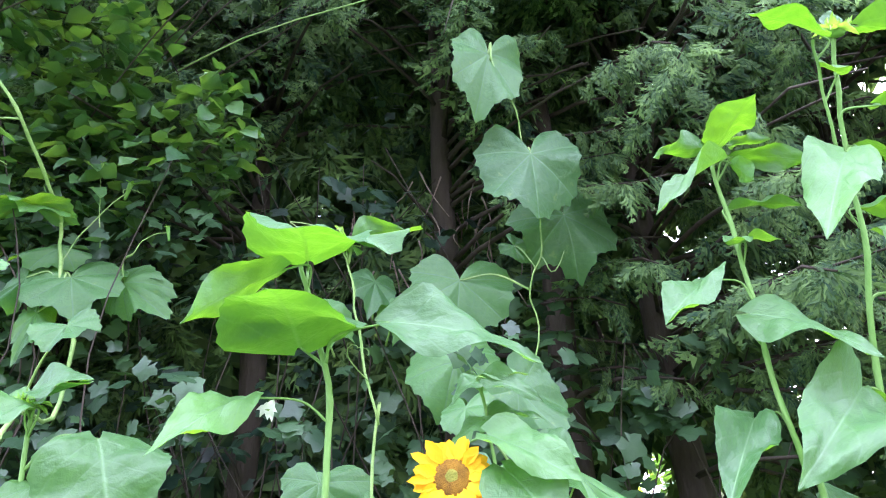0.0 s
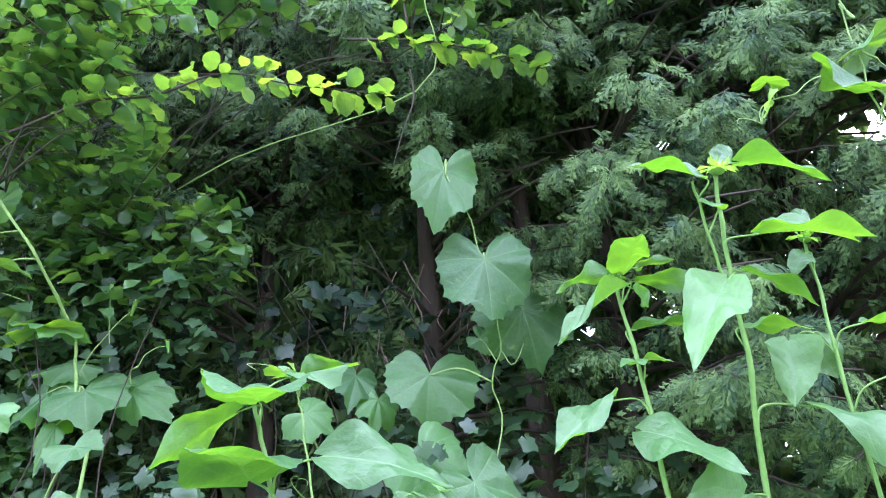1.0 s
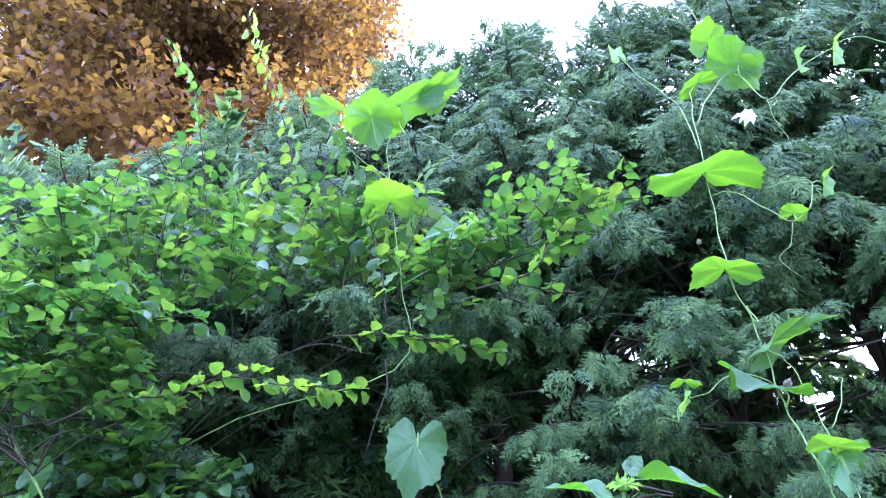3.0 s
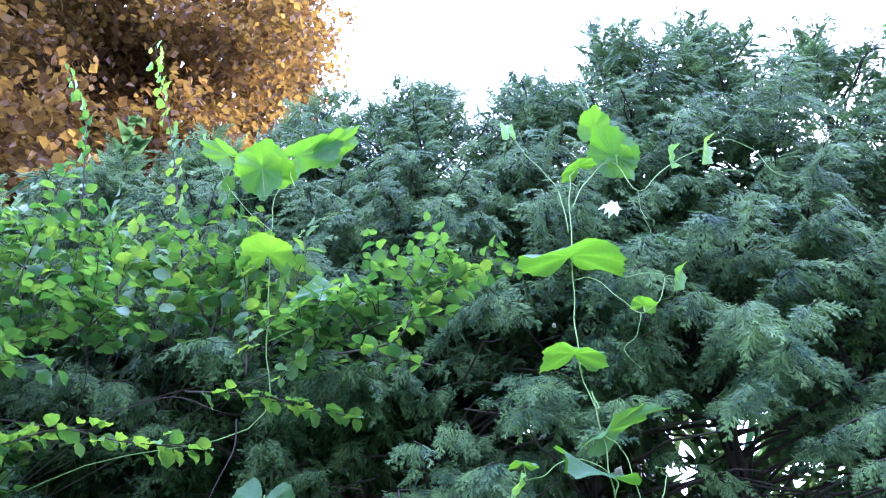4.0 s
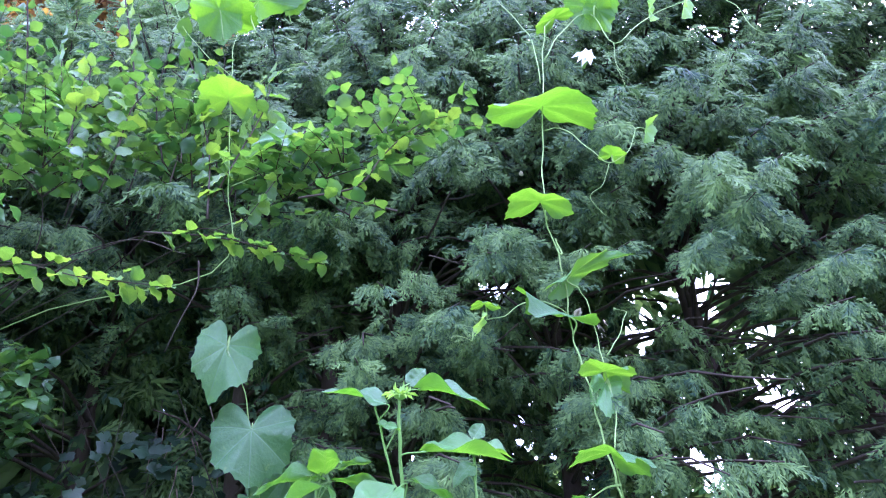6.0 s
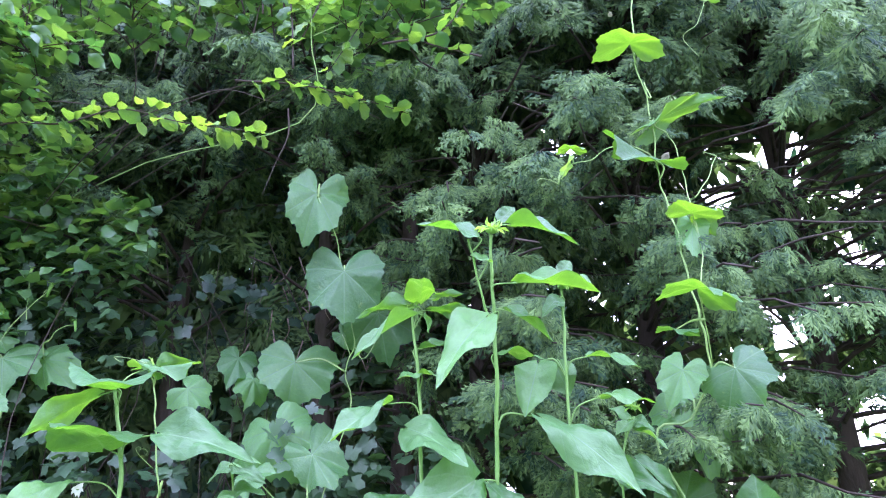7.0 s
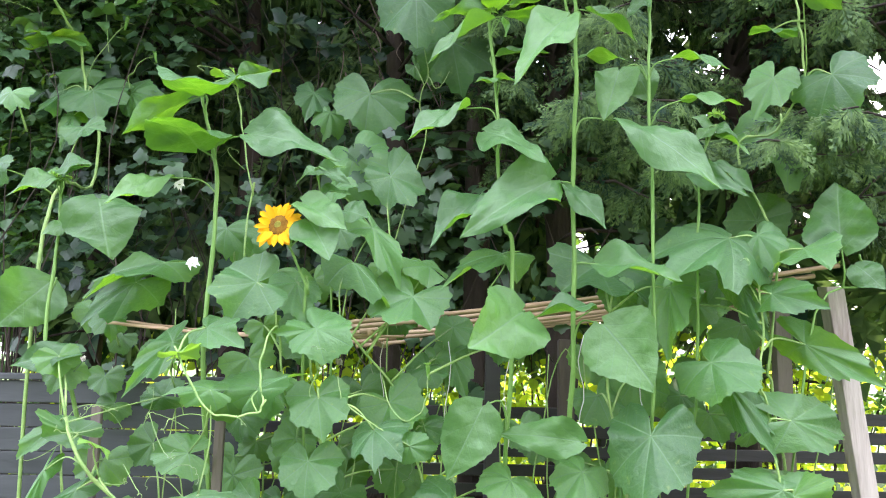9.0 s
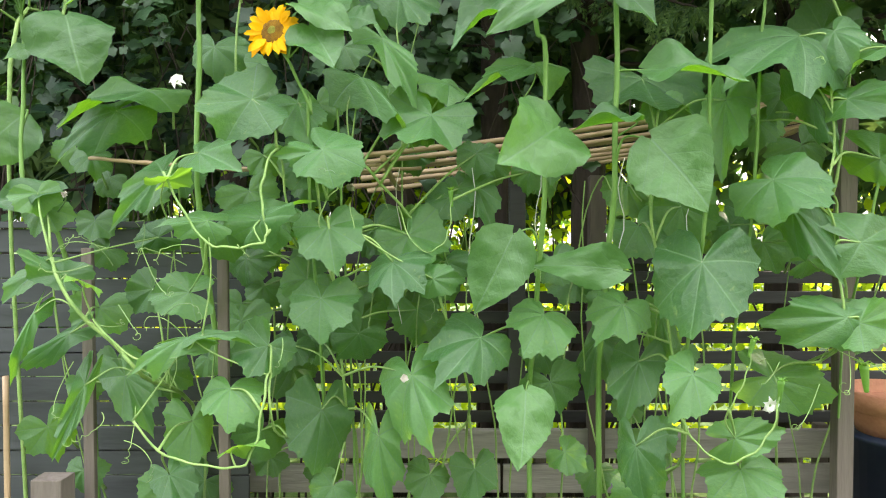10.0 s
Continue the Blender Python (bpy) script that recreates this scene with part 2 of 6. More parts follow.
def box_bm(cx, cy, cz, sx, sy, sz, bevel=0.004, wobble=0.0, rng=random):
    bm = bmesh.new()
    bmesh.ops.create_cube(bm, size=1.0, matrix=Matrix.Translation((cx, cy, cz)) @ Matrix.Diagonal((sx, sy, sz, 1)))
    if wobble:
        for v in bm.verts:
            v.co += Vector((rng.uniform(-1, 1), rng.uniform(-1, 1), rng.uniform(-1, 1))) * wobble
    if bevel:
        bmesh.ops.bevel(bm, geom=bm.edges[:], offset=bevel, segments=2, affect="EDGES", profile=0.6)
    return bm


def smooth_points(pts, steps=6):
    """Catmull-Rom points through pts."""
    p = [np.array(q, dtype=float) for q in pts]
    if len(p) < 3:
        return np.array([p[0] + (p[-1] - p[0]) * k / steps for k in range(steps + 1)])
    p = [2 * p[0] - p[1]] + p + [2 * p[-1] - p[-2]]
    out = []
    for i in range(1, len(p) - 2):
        for k in range(steps):
            t = k / steps
            a, b, c, d = p[i - 1], p[i], p[i + 1], p[i + 2]
            out.append(0.5 * (2 * b + (c - a) * t + (2 * a - 5 * b + 4 * c - d) * t * t + (3 * b - a - 3 * c + d) * t ** 3))
    out.append(p[-2])
    return np.array(out)


def tube_arrays(pts, r0, r1, sides=6, knots=0.0):
    """A tapering tube along points: vertices and triangles."""
    pts = np.asarray(pts, dtype=float)
    n = len(pts)
    tang = np.gradient(pts, axis=0)
    tang /= np.maximum(np.linalg.norm(tang, axis=1, keepdims=True), 1e-9)
    ref = np.array((0.31, 0.95, 0.05)) if abs(tang[0][1]) < 0.9 else np.array((1.0, 0.05, 0.1))
    verts = []
    for i in range(n):
        u = np.cross(tang[i], ref)
        u /= max(np.linalg.norm(u), 1e-9)
        w = np.cross(tang[i], u)
        r = r0 + (r1 - r0) * i / max(n - 1, 1)
        if knots and i % 5 == 0:
            r *= 1 + knots
        for k in range(sides):
            a = 2 * math.pi * k / sides
            verts.append(pts[i] + r * (math.cos(a) * u + math.sin(a) * w))
    tris = []
    for i in range(n - 1):
        for k in range(sides):
            a, b = i * sides + k, i * sides + (k + 1) % sides
            c, d = a + sides, b + sides
            tris += [(a, b, d), (a, d, c)]
    verts += [pts[0], pts[-1]]
    for k in range(sides):
        tris.append((len(verts) - 2, (k + 1) % sides, k))
        tris.append((len(verts) - 1, (n - 1) * sides + k, (n - 1) * sides + (k + 1) % sides))
    return np.array(verts), np.array(tris, dtype=np.int32)


class Bag:
    """Collects vertex and triangle arrays into one mesh."""
    def __init__(self):
        self.v, self.f, self.n = [], [], 0

    def add(self, verts, tris):
        self.v.append(np.asarray(verts, dtype=np.float32))
        self.f.append(np.asarray(tris, dtype=np.int32) + self.n)
        self.n += len(verts)

    def stamp(self, template, mats):
        """template (verts, tris) at every 3x4 matrix of mats (S,3,4)."""
        tv, tf = template
        mats = np.asarray(mats, dtype=np.float32)
        out = np.einsum("sij,vj->svi", mats[:, :, :3], tv) + mats[:, None, :, 3]
        s, k = len(mats), len(tv)
        f = tf[None] + (np.arange(s, dtype=np.int32) * k)[:, None, None]
        self.add(out.reshape(-1, 3), f.reshape(-1, 3))

    def mesh(self, name, mat, smooth=True):
        return link_mesh(name, np.concatenate(self.v), np.concatenate(self.f), mat, smooth)


def frame_axes(axis, normal):
    """Columns x, y, z for a blade whose length is along axis and whose face looks along normal."""
    y = np.asarray(axis, dtype=float)
    y = y / max(np.linalg.norm(y), 1e-9)
    z = np.asarray(normal, dtype=float)
    z = z - y * (z @ y)
    ln = np.linalg.norm(z)
    if ln < 1e-6:
        z = np.cross(y, (1.0, 0.2, 0.1))
        ln = np.linalg.norm(z)
    z = z / ln
    return np.cross(y, z), y, z


def blade34(pos, axis, normal, sx, sy, sz=None):
    x, y, z = frame_axes(axis, normal)
    return np.column_stack((x * sx, y * sy, z * (sz or sx), pos))


def blades34(rows):
    """The same for many rows of (pos, axis, normal, sx, sy) at once."""
    pos, axis, normal = (np.array([r[i] for r in rows], dtype=float) for i in range(3))
    sx, sy = (np.array([r[i] for r in rows], dtype=float)[:, None] for i in (3, 4))
    y = axis / np.maximum(np.linalg.norm(axis, axis=1, keepdims=True), 1e-9)
    z = normal - y * (normal * y).sum(1, keepdims=True)
    z /= np.maximum(np.linalg.norm(z, axis=1, keepdims=True), 1e-6)
    return np.stack((np.cross(y, z) * sx, y * sy, z * sx, pos), axis=2)


def blade_matrix(pos, axis, normal, sx, sy, sz=None):
    m = np.eye(4)
    m[:3] = blade34(pos, axis, normal, sx, sy, sz)
    return Matrix([list(map(float, r)) for r in m])


# ---- blade templates (unit length) ----
def small_leaf(rng, wide=0.74, wave=0.06, n=7):
    """Oval leaf with a wavy edge and short point, length 1 along y, folded at the midrib and arched."""
    verts, tris = [], []
    ph, arch = rng.uniform(0, 6.28), rng.uniform(0.08, 0.3)
    for i in range(n + 1):
        t = i / n
        w = wide * 0.5 * (math.sin(math.pi * min(1, t * 0.9 + 0.06)) ** 0.7) * (1 if i not in (0, n) else 0.05)
        sag = -arch * t * t
        for s in (-1, 0, 1):
            z = sag + (0.16 * w / 0.4 + wave * math.sin(ph + 2.2 * i + 1.4 * s) + rng.uniform(-wave, wave) * 0.5) * abs(s)
            verts.append((s * w * (1 + rng.uniform(-0.07, 0.07) + (0.05 if i % 2 else -0.04)), t, z))
    for i in range(n):
        for k in (0, 1):
            a = i * 3 + k
            tris += [(a, a + 1, a + 4), (a, a + 4, a + 3)]
    return np.array(verts), np.array(tris, dtype=np.int32)


def conifer_spray(rng, sides=8, pinnae=3, w=0.022):
    """Flat feathery spray, length 1 along y: rachis, side shoots and pointed forward fingers, each a little twisted, tips drooping."""
    verts, tris = [], []

    def sliver(p, q, w):
        d = np.array(q) - np.array(p)
        n = np.array((-d[1], d[0], 0.0))
        n /= max(np.linalg.norm(n), 1e-9)
        n[2] = rng.uniform(-0.5, 0.5)
        m = np.array(p) + d * 0.45
        k = len(verts)
        verts.extend((m * 0.6 + np.array(p) * 0.4 + n * w, np.array(q), np.array(p) - n * w * 0.8))
        tris.append((k, k + 2, k + 1))

    sliver((0, 0, 0), (0, 1.05, 0), 0.02)
    for i in range(sides):
        s = 0.04 + 0.88 * i / (sides - 1)
        for side in (-1, 1):
            ln = (0.5 * (1 - s) ** 0.8 + 0.07) * rng.uniform(0.6, 1.25)
            a = radians(rng.uniform(26, 52))
            p = np.array((0, s + rng.uniform(-0.04, 0.04), 0))
            d = np.array((side * math.sin(a), math.cos(a), rng.uniform(-0.25, 0.2)))
            sliver(p, p + d * ln, w)
            for j in range(pinnae):
                t = 0.2 + 0.68 * j / pinnae
                b = p + d * ln * t
                l2 = ln * 0.5 * (1.1 - t) + 0.035
                aa = a + (1 if j % 2 else -1) * radians(rng.uniform(24, 42))
                sliver(b, b + np.array((side * math.sin(aa), math.cos(aa), rng.uniform(-0.2, 0.15))) * l2, w * 0.9)
    v = np.array(verts)
    v[:, 2] -= 0.4 * v[:, 1] ** 2 + 0.6 * v[:, 0] ** 2
    return v, np.array(tris, dtype=np.int32)


RNG = random.Random(11)
SPRAYS = [conifer_spray(RNG, 7, 2, 0.036) for _ in range(4)]
SPRAYS_LIGHT = [conifer_spray(RNG, 5, 1, 0.085) for _ in range(3)]
LEAF_S = [small_leaf(RNG) for _ in range(5)]
LEAF_FAR = [small_leaf(RNG, n=3) for _ in range(5)]


def lobed_leaf(rng):
    """Small five-lobed leaf, stalk at the origin, tip at y = 1."""
    verts, tris = [(0, 0.28, 0.02)], []
    n = 15
    for k in range(n):
        a = radians(-165 + 330 * k / (n - 1))
        r = (0.62, 0.42, 0.5)[k % 3] * (1 + 0.25 * math.cos(a)) * rng.uniform(0.88, 1.12)
        verts.append((r * math.sin(a), 0.3 + r * math.cos(a), -0.22 * r * r + rng.uniform(-0.03, 0.03)))
    for k in range(n - 1):
        tris.append((0, 1 + k, 2 + k))
    return np.array(verts), np.array(tris, dtype=np.int32)


LEAF_L = [lobed_leaf(RNG) for _ in range(5)]


GZ = -0.35                              # level of the lawn


# ---- ground ----
bm = bmesh.new()
bmesh.ops.create_grid(bm, x_segments=60, y_segments=60, size=1.0, matrix=Matrix.Diagonal((60, 60, 1, 1)))
for v in bm.verts:
    v.co.z = GZ + 0.03 * noise.noise(v.co * 0.4) - 0.03
me = bpy.data.meshes.new("ground")
bm.to_mesh(me)
bm.free()
me.materials.append(GRASS)
ground = tagged(new("ground", me), "mown green lawn running round the vegetable bed", "ground", kind="structure")


# ---- plain unseen wall, added behind the viewer to block low sky light ----
wall = tagged(empty("sky_blocker_wall"), "plain unseen grey wall added to block low sky light", "wall", kind="structure")
part("wall", box_bm(1.0, -6.6, 2.5, 24.0, 0.3, 6.2, 0.01), RENDERED, wall)


# ---- hedge of tall conifers ----
def hedge_bottom(x):
    """Height of the lowest foliage along the hedge."""
    pts = ((-3.5, 1.9), (-1.4, 2.1), (-0.7, 2.95), (-0.2, 3.35), (0.66, 3.2), (0.9, 2.5), (1.15, 2.0), (1.5, 1.85), (2.2, 1.45), (7.5, 1.15))
    for (a, za), (b, zb) in zip(pts, pts[1:]):
        if a <= x <= b:
            return za + (zb - za) * (x - a) / (b - a)
    return 1.5


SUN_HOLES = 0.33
VIEW_GAPS = ((0.72, 0.72, 0.14, 0.075), (0.83, 0.64, 0.09, 0.065), (0.60, 0.62, 0.07, 0.05), (0.25, 0.735, 0.06, 0.045), (0.34, 0.69, 0.055, 0.04), (0.155, 0.655, 0.035, 0.03),
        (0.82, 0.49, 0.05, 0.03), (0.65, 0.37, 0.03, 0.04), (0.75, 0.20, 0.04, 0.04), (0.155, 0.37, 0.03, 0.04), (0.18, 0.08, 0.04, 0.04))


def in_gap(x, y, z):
    """Ragged sky gaps fitted to the camera's view, plus holes added along sun rays."""
    # holes slanted along the sun's direction, added for flecks on the bed
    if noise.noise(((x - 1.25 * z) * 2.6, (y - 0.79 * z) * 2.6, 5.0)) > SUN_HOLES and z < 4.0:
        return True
    # cones that spread from the camera's place, near (0.85, -0.7, 1.4)
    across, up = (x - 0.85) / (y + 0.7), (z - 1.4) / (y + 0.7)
    for gx, gz, rx, rz in VIEW_GAPS:
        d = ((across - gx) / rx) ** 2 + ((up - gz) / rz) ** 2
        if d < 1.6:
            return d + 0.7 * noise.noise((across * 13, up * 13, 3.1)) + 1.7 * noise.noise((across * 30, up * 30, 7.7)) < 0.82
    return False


def conifer(tx, ty, top, reach, seed, limbs, label):
    """One conifer of the hedge: trunk, bare limbs and a crown of drooping flat sprays."""
    rng = random.Random(seed)
    tree = tagged(empty("conifer_tree", pose(tx, ty, GZ)), label, "tree", group="conifers of the hedge")
    top -= GZ
    lean = rng.uniform(-0.12, 0.12)
    tp = [(lean * k / 8 * 0.6 + rng.uniform(-0.03, 0.03), rng.uniform(-0.03, 0.03), top * 0.94 * k / 8) for k in range(9)]
    tv, tf = tube_arrays(smooth_points(tp, 3), 0.085, 0.012, 8, 0.12)
    child("trunk", link_mesh("trunk", tv, tf, BARK), tree, None, "dark fissured bark")
    wood, crown = Bag(), Bag()
    stamps = [[] for _ in range(7)]
    for i in range(limbs):
        if i % 10 == 0:
            continue
        u = (i + rng.random()) / limbs
        z0 = 1.9 + (top - 2.1) * u ** 0.9
        az = rng.gauss(0, 0.8) if i % 5 else rng.uniform(1.6, 4.6)      # 0 looks towards the bed
        depth = reach * (1 - 0.72 * max(0, (z0 - 4.0) / max(top - 4.0, 0.5)) ** 1.6) * rng.uniform(0.66, 1.06)
        depth *= 0.62 + 0.38 * abs(math.cos(az))
        d = np.array((math.sin(az), -math.cos(az), 0))
        rise = rng.uniform(0.1, 0.45) + 0.45 * max(0, (z0 - 4.2) / 3)
        pts = []
        for k in range(7):
            t = k / 6
            pts.append(np.array((lean * z0 / top * 0.6, 0, z0)) + d * depth * t + np.array((0, 0, depth * (rise * t - 0.36 * t * t))) + np.array((rng.uniform(-0.03, 0.03), rng.uniform(-0.03, 0.03), rng.uniform(-0.02, 0.02))) * t)
        pts = np.array(pts)
        bottom = hedge_bottom(tx + pts[-1][0]) - GZ
        if pts[-1][2] < bottom - 0.1:
            if rng.random() < 0.12 and z0 > bottom - 1.0:
                wood.add(*tube_arrays(pts[:5], 0.012, 0.003, 4))
            continue
        wood.add(*tube_arrays(pts, 0.014, 0.003, 4))
        count = int(11 + depth * 27)
        for k in range(count):
            t = 0.25 + 0.75 * (k / count) ** 0.75
            q = t * 6
            j = min(int(q), 5)
            p = pts[j] + (pts[j + 1] - pts[j]) * (q - j)
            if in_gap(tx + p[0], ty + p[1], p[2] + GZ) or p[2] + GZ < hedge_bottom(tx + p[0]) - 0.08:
                continue
            along = pts[j + 1] - pts[j]
            along = along / np.linalg.norm(along)
            lat = np.cross(along, (0, 0, 1))
            sgn = 1 if k % 2 else -1
            out = rng.uniform(0.0, 0.17) * (1.1 - t)
            p = p + lat * sgn * out + np.array((0, 0, -0.3 * out))
            high = max(0, (z0 - top * 0.78) / 1.2)
            axis = along * rng.uniform(0.25, 0.9) + lat * sgn * rng.uniform(0.15, 0.9) + np.array((0, 0, rng.uniform(-0.95, 0.0) + 0.95 * high))
            nrm = np.array((rng.gauss(0, 0.4), 0, 0)) + d * rng.uniform(0.6, 1.2) + np.array((0, -0.35, rng.uniform(-0.1, 0.75)))
            ln = rng.uniform(0.075, 0.15) * (1.3 if z0 > 3.8 else 1)
            tip = p + axis / np.linalg.norm(axis) * ln * 0.8
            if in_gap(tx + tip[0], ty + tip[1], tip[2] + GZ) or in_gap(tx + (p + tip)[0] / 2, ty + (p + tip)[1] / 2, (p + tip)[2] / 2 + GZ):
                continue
            stamps[rng.randrange(4) if t > 0.6 and i % 5 else 4 + rng.randrange(3)].append((p, axis, nrm, ln * rng.uniform(0.8, 1.1), ln))
    for k in range(60):                              # leader shoots at the top
        a = rng.uniform(0, 2 * math.pi)
        h = top * rng.uniform(0.83, 0.99)
        rr = 0.6
        p = np.array((lean * 0.55 + math.cos(a) * rr * rng.random(), math.sin(a) * rr * rng.random(), h))
        stamps[rng.randrange(4)].append((p, (math.cos(a) * 0.45, math.sin(a) * 0.45, 1), (math.cos(a), math.sin(a), -0.3), 0.18, rng.uniform(0.2, 0.38)))
    for template, mats in zip(SPRAYS + SPRAYS_LIGHT, stamps):
        if mats:
            crown.stamp(template, blades34(mats))
    tagged(child("branchwork", wood.mesh("branchwork", BARK), tree), kind="stuff")
    tagged(child("crown", crown.mesh("crown", CONIFER, False), tree, None, "drooping flat dark green sprays"), kind="stuff")
    return tree


conifer(-2.1, 3.4, 5.9, 1.35, 1, 80, "tall dark green conifer grown into the hedge")
conifer(-1.15, 3.35, 6.1, 1.3, 2, 105, "tall dark green conifer behind the broadleaved shrub")
conifer(-0.25, 3.25, 6.35, 1.3, 3, 125, "tall dark green conifer above the dark hollow")
conifer(1.02, 2.85, 6.75, 0.8, 11, 60, "slim dark green conifer between two larger ones")
conifer(0.6, 2.95, 6.65, 1.2, 4, 160, "tall dark green conifer with bare lower trunk")
conifer(1.4, 2.75, 6.75, 1.25, 5, 185, "tall dark green conifer with visible dark trunk")
conifer(2.2, 2.55, 6.65, 1.3, 6, 200, "tall dark green conifer with sky showing through")
conifer(3.0, 2.35, 7.2, 1.3, 7, 200, "tall conifer of the hedge with upright shoots")
conifer(3.8, 2.2, 7.35, 1.35, 8, 180, "tallest dark green conifer in the hedge row")
conifer(4.7, 2.1, 7.2, 1.35, 9, 150, "dark green conifer in the hedge row")
conifer(5.6, 2.0, 6.85, 1.4, 10, 120, "dark green conifer at the hedge's far end")


# ---- dense foliage on the far side of the hedge ----
def hedge_depth():
    """The hedge's dense far side: branches and shaded sprays behind the trunks."""
    rng = random.Random(77)
    thing = tagged(empty("hedge_foliage", pose(1.5, 3.6, GZ)), "dense dark foliage in the depth of the hedge", "hedge", kind="stuff")
    crown, wood = Bag(), Bag()
    stamps, fine = [[] for _ in range(3)], [[] for _ in range(4)]
    for i in range(10600):
        x = rng.uniform(-5.0, 6.5) if i < 8000 else rng.uniform(-3.6, 0.3)
        z = 1.4 - GZ + rng.random() * (4.9 if i < 8000 else 1.7)
        y = rng.uniform(-0.25, 0.65) - 0.14 * max(0, x)
        wx, wy, wz = 1.5 + x, 3.6 + y, z + GZ
        if 1.5 < wx and 2.4 < wz < 3.8 and rng.random() < 0.2:
            continue
        ln = rng.uniform(0.4, 0.65) * (1.3 if wz > 4.2 else 1)
        stamps[i % 3].append((np.array((x, y, z)), (rng.uniform(-1, 1), rng.uniform(-0.6, 0.6), rng.uniform(-1.0, 0.3)), (rng.gauss(0, 0.4), -1, rng.uniform(-0.2, 0.9)), ln, ln))
    for i in range(3200):                            # closes the back of the hollow
        x, y, z = rng.uniform(-2.9, 0.1), rng.uniform(-0.55, 0.5), rng.uniform(2.3, 4.7)
        ln = rng.uniform(0.2, 0.34)
        fine[i % 4].append((np.array((x, y, z)), (rng.uniform(-1, 1), rng.uniform(-0.6, 0.6), rng.uniform(-1.0, 0.3)), (rng.gauss(0, 0.4), -1, rng.uniform(-0.2, 0.9)), ln, ln))
    for i in range(5200):                            # dense upper part
        x, y, z = rng.uniform(-1.0, 6.5), rng.uniform(-0.2, 0.6), rng.uniform(4.6, 6.5 if x < 0.4 else 7.1)
        ln = rng.uniform(0.45, 0.7)
        stamps[i % 3].append((np.array((x, y - 0.14 * max(0, x), z)), (rng.uniform(-1, 1), rng.uniform(-0.6, 0.6), rng.uniform(-1.0, 0.3)), (rng.gauss(0, 0.4), -1, rng.uniform(-0.2, 0.9)), ln, ln))
    for i in range(150):
        x, y, z = rng.uniform(-4.5, 6), rng.uniform(-0.6, 0.4), rng.uniform(1.2, 4.5)
        a = np.array((x, y, z))
        b = a + np.array((rng.uniform(-0.7, 0.7), rng.uniform(-0.4, 0.4), rng.uniform(-0.1, 0.5)))
        wood.add(*tube_arrays(smooth_points((a, (a + b) / 2 + np.array((0, 0, 0.05)), b), 3), 0.012, 0.004, 4))
    for template, rows in zip(SPRAYS_LIGHT + SPRAYS, stamps + fine):
        mats = []
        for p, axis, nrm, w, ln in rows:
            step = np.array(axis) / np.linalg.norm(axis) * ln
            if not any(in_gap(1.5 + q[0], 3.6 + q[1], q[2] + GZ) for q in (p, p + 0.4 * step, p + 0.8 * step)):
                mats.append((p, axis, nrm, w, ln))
        crown.stamp(template, blades34(mats))
    tagged(child("branchwork", wood.mesh("branchwork", BARK), thing), kind="stuff")
    tagged(child("foliage", crown.mesh("foliage", CONIFER, False), thing), kind="stuff")


hedge_depth()


# ---- dead twigs in the dark hollow under the hedge ----
def dead_twigs():
    rng = random.Random(5)
    thing = tagged(empty("dead_twigs", pose(0.3, 3.0, 2.1)), "bare dry twigs hanging in the dark hollow", "twigs", kind="stuff")
    bag = Bag()
    for _ in range(46):
        p = np.array((rng.gauss(0.2, 0.2), rng.uniform(-0.35, 0.1), rng.uniform(0.15, 0.85)))
        ln = rng.uniform(0.06, 0.3)
        d = np.array((rng.gauss(0, 0.25), rng.gauss(0, 0.2), -1))
        pts = [p, p + d * ln * 0.5 + np.array((rng.uniform(-0.03, 0.03), 0, 0)), p + d * ln]
        bag.add(*tube_arrays(smooth_points(pts, 3), 0.004, 0.0015, 4))
    tagged(child("branchwork", bag.mesh("branchwork", DEAD_TWIG), thing), kind="stuff")


dead_twigs()


# ---- broadleaved shrub that overhangs the hollow ----
def leafy_twigs(rng, paths, spacing, size, spread_a=1.0, upright=False):
    """Leaf poses along twigs: alternate leaves, roughly level with the twig's plane."""
    out = []
    for pts in paths:
        pts = np.asarray(pts)
        seg = np.linalg.norm(np.diff(pts, axis=0), axis=1)
        total = seg.sum()
        n = max(2, int(total / spacing))
        acc = np.concatenate(([0], np.cumsum(seg)))
        for k in range(n + 1):
            s = total * (0.12 + 0.88 * k / n)
            j = min(np.searchsorted(acc, s, "right") - 1, len(seg) - 1)
            p = pts[j] + (pts[j + 1] - pts[j]) * (s - acc[j]) / max(seg[j], 1e-6) + np.array([rng.gauss(0, 0.014) for _ in range(3)])
            along = (pts[j + 1] - pts[j]) / max(seg[j], 1e-6)
            lat = np.cross(along, (0, 0.15, 1))
            lat /= max(np.linalg.norm(lat), 1e-6)
            sgn = 1 if k % 2 else -1
            axis = along * rng.uniform(0.3, 0.9) + lat * sgn * spread_a * rng.uniform(0.6, 1.1) + np.array((0, 0, rng.uniform(-0.45, 0.25)))
            nrm = np.array((rng.gauss(0, 0.45), rng.gauss(-0.15, 0.45), 1.0))
            if upright:
                nrm = np.array((rng.gauss(0, 0.9), rng.gauss(-0.3, 0.7), 0.4))
            ln = size * rng.uniform(0.65, 1.15) * (0.75 if k >= n - 1 else 1)
            out.append(blade34(p, axis, nrm, ln * rng.uniform(0.85, 1.05), ln))
    return out


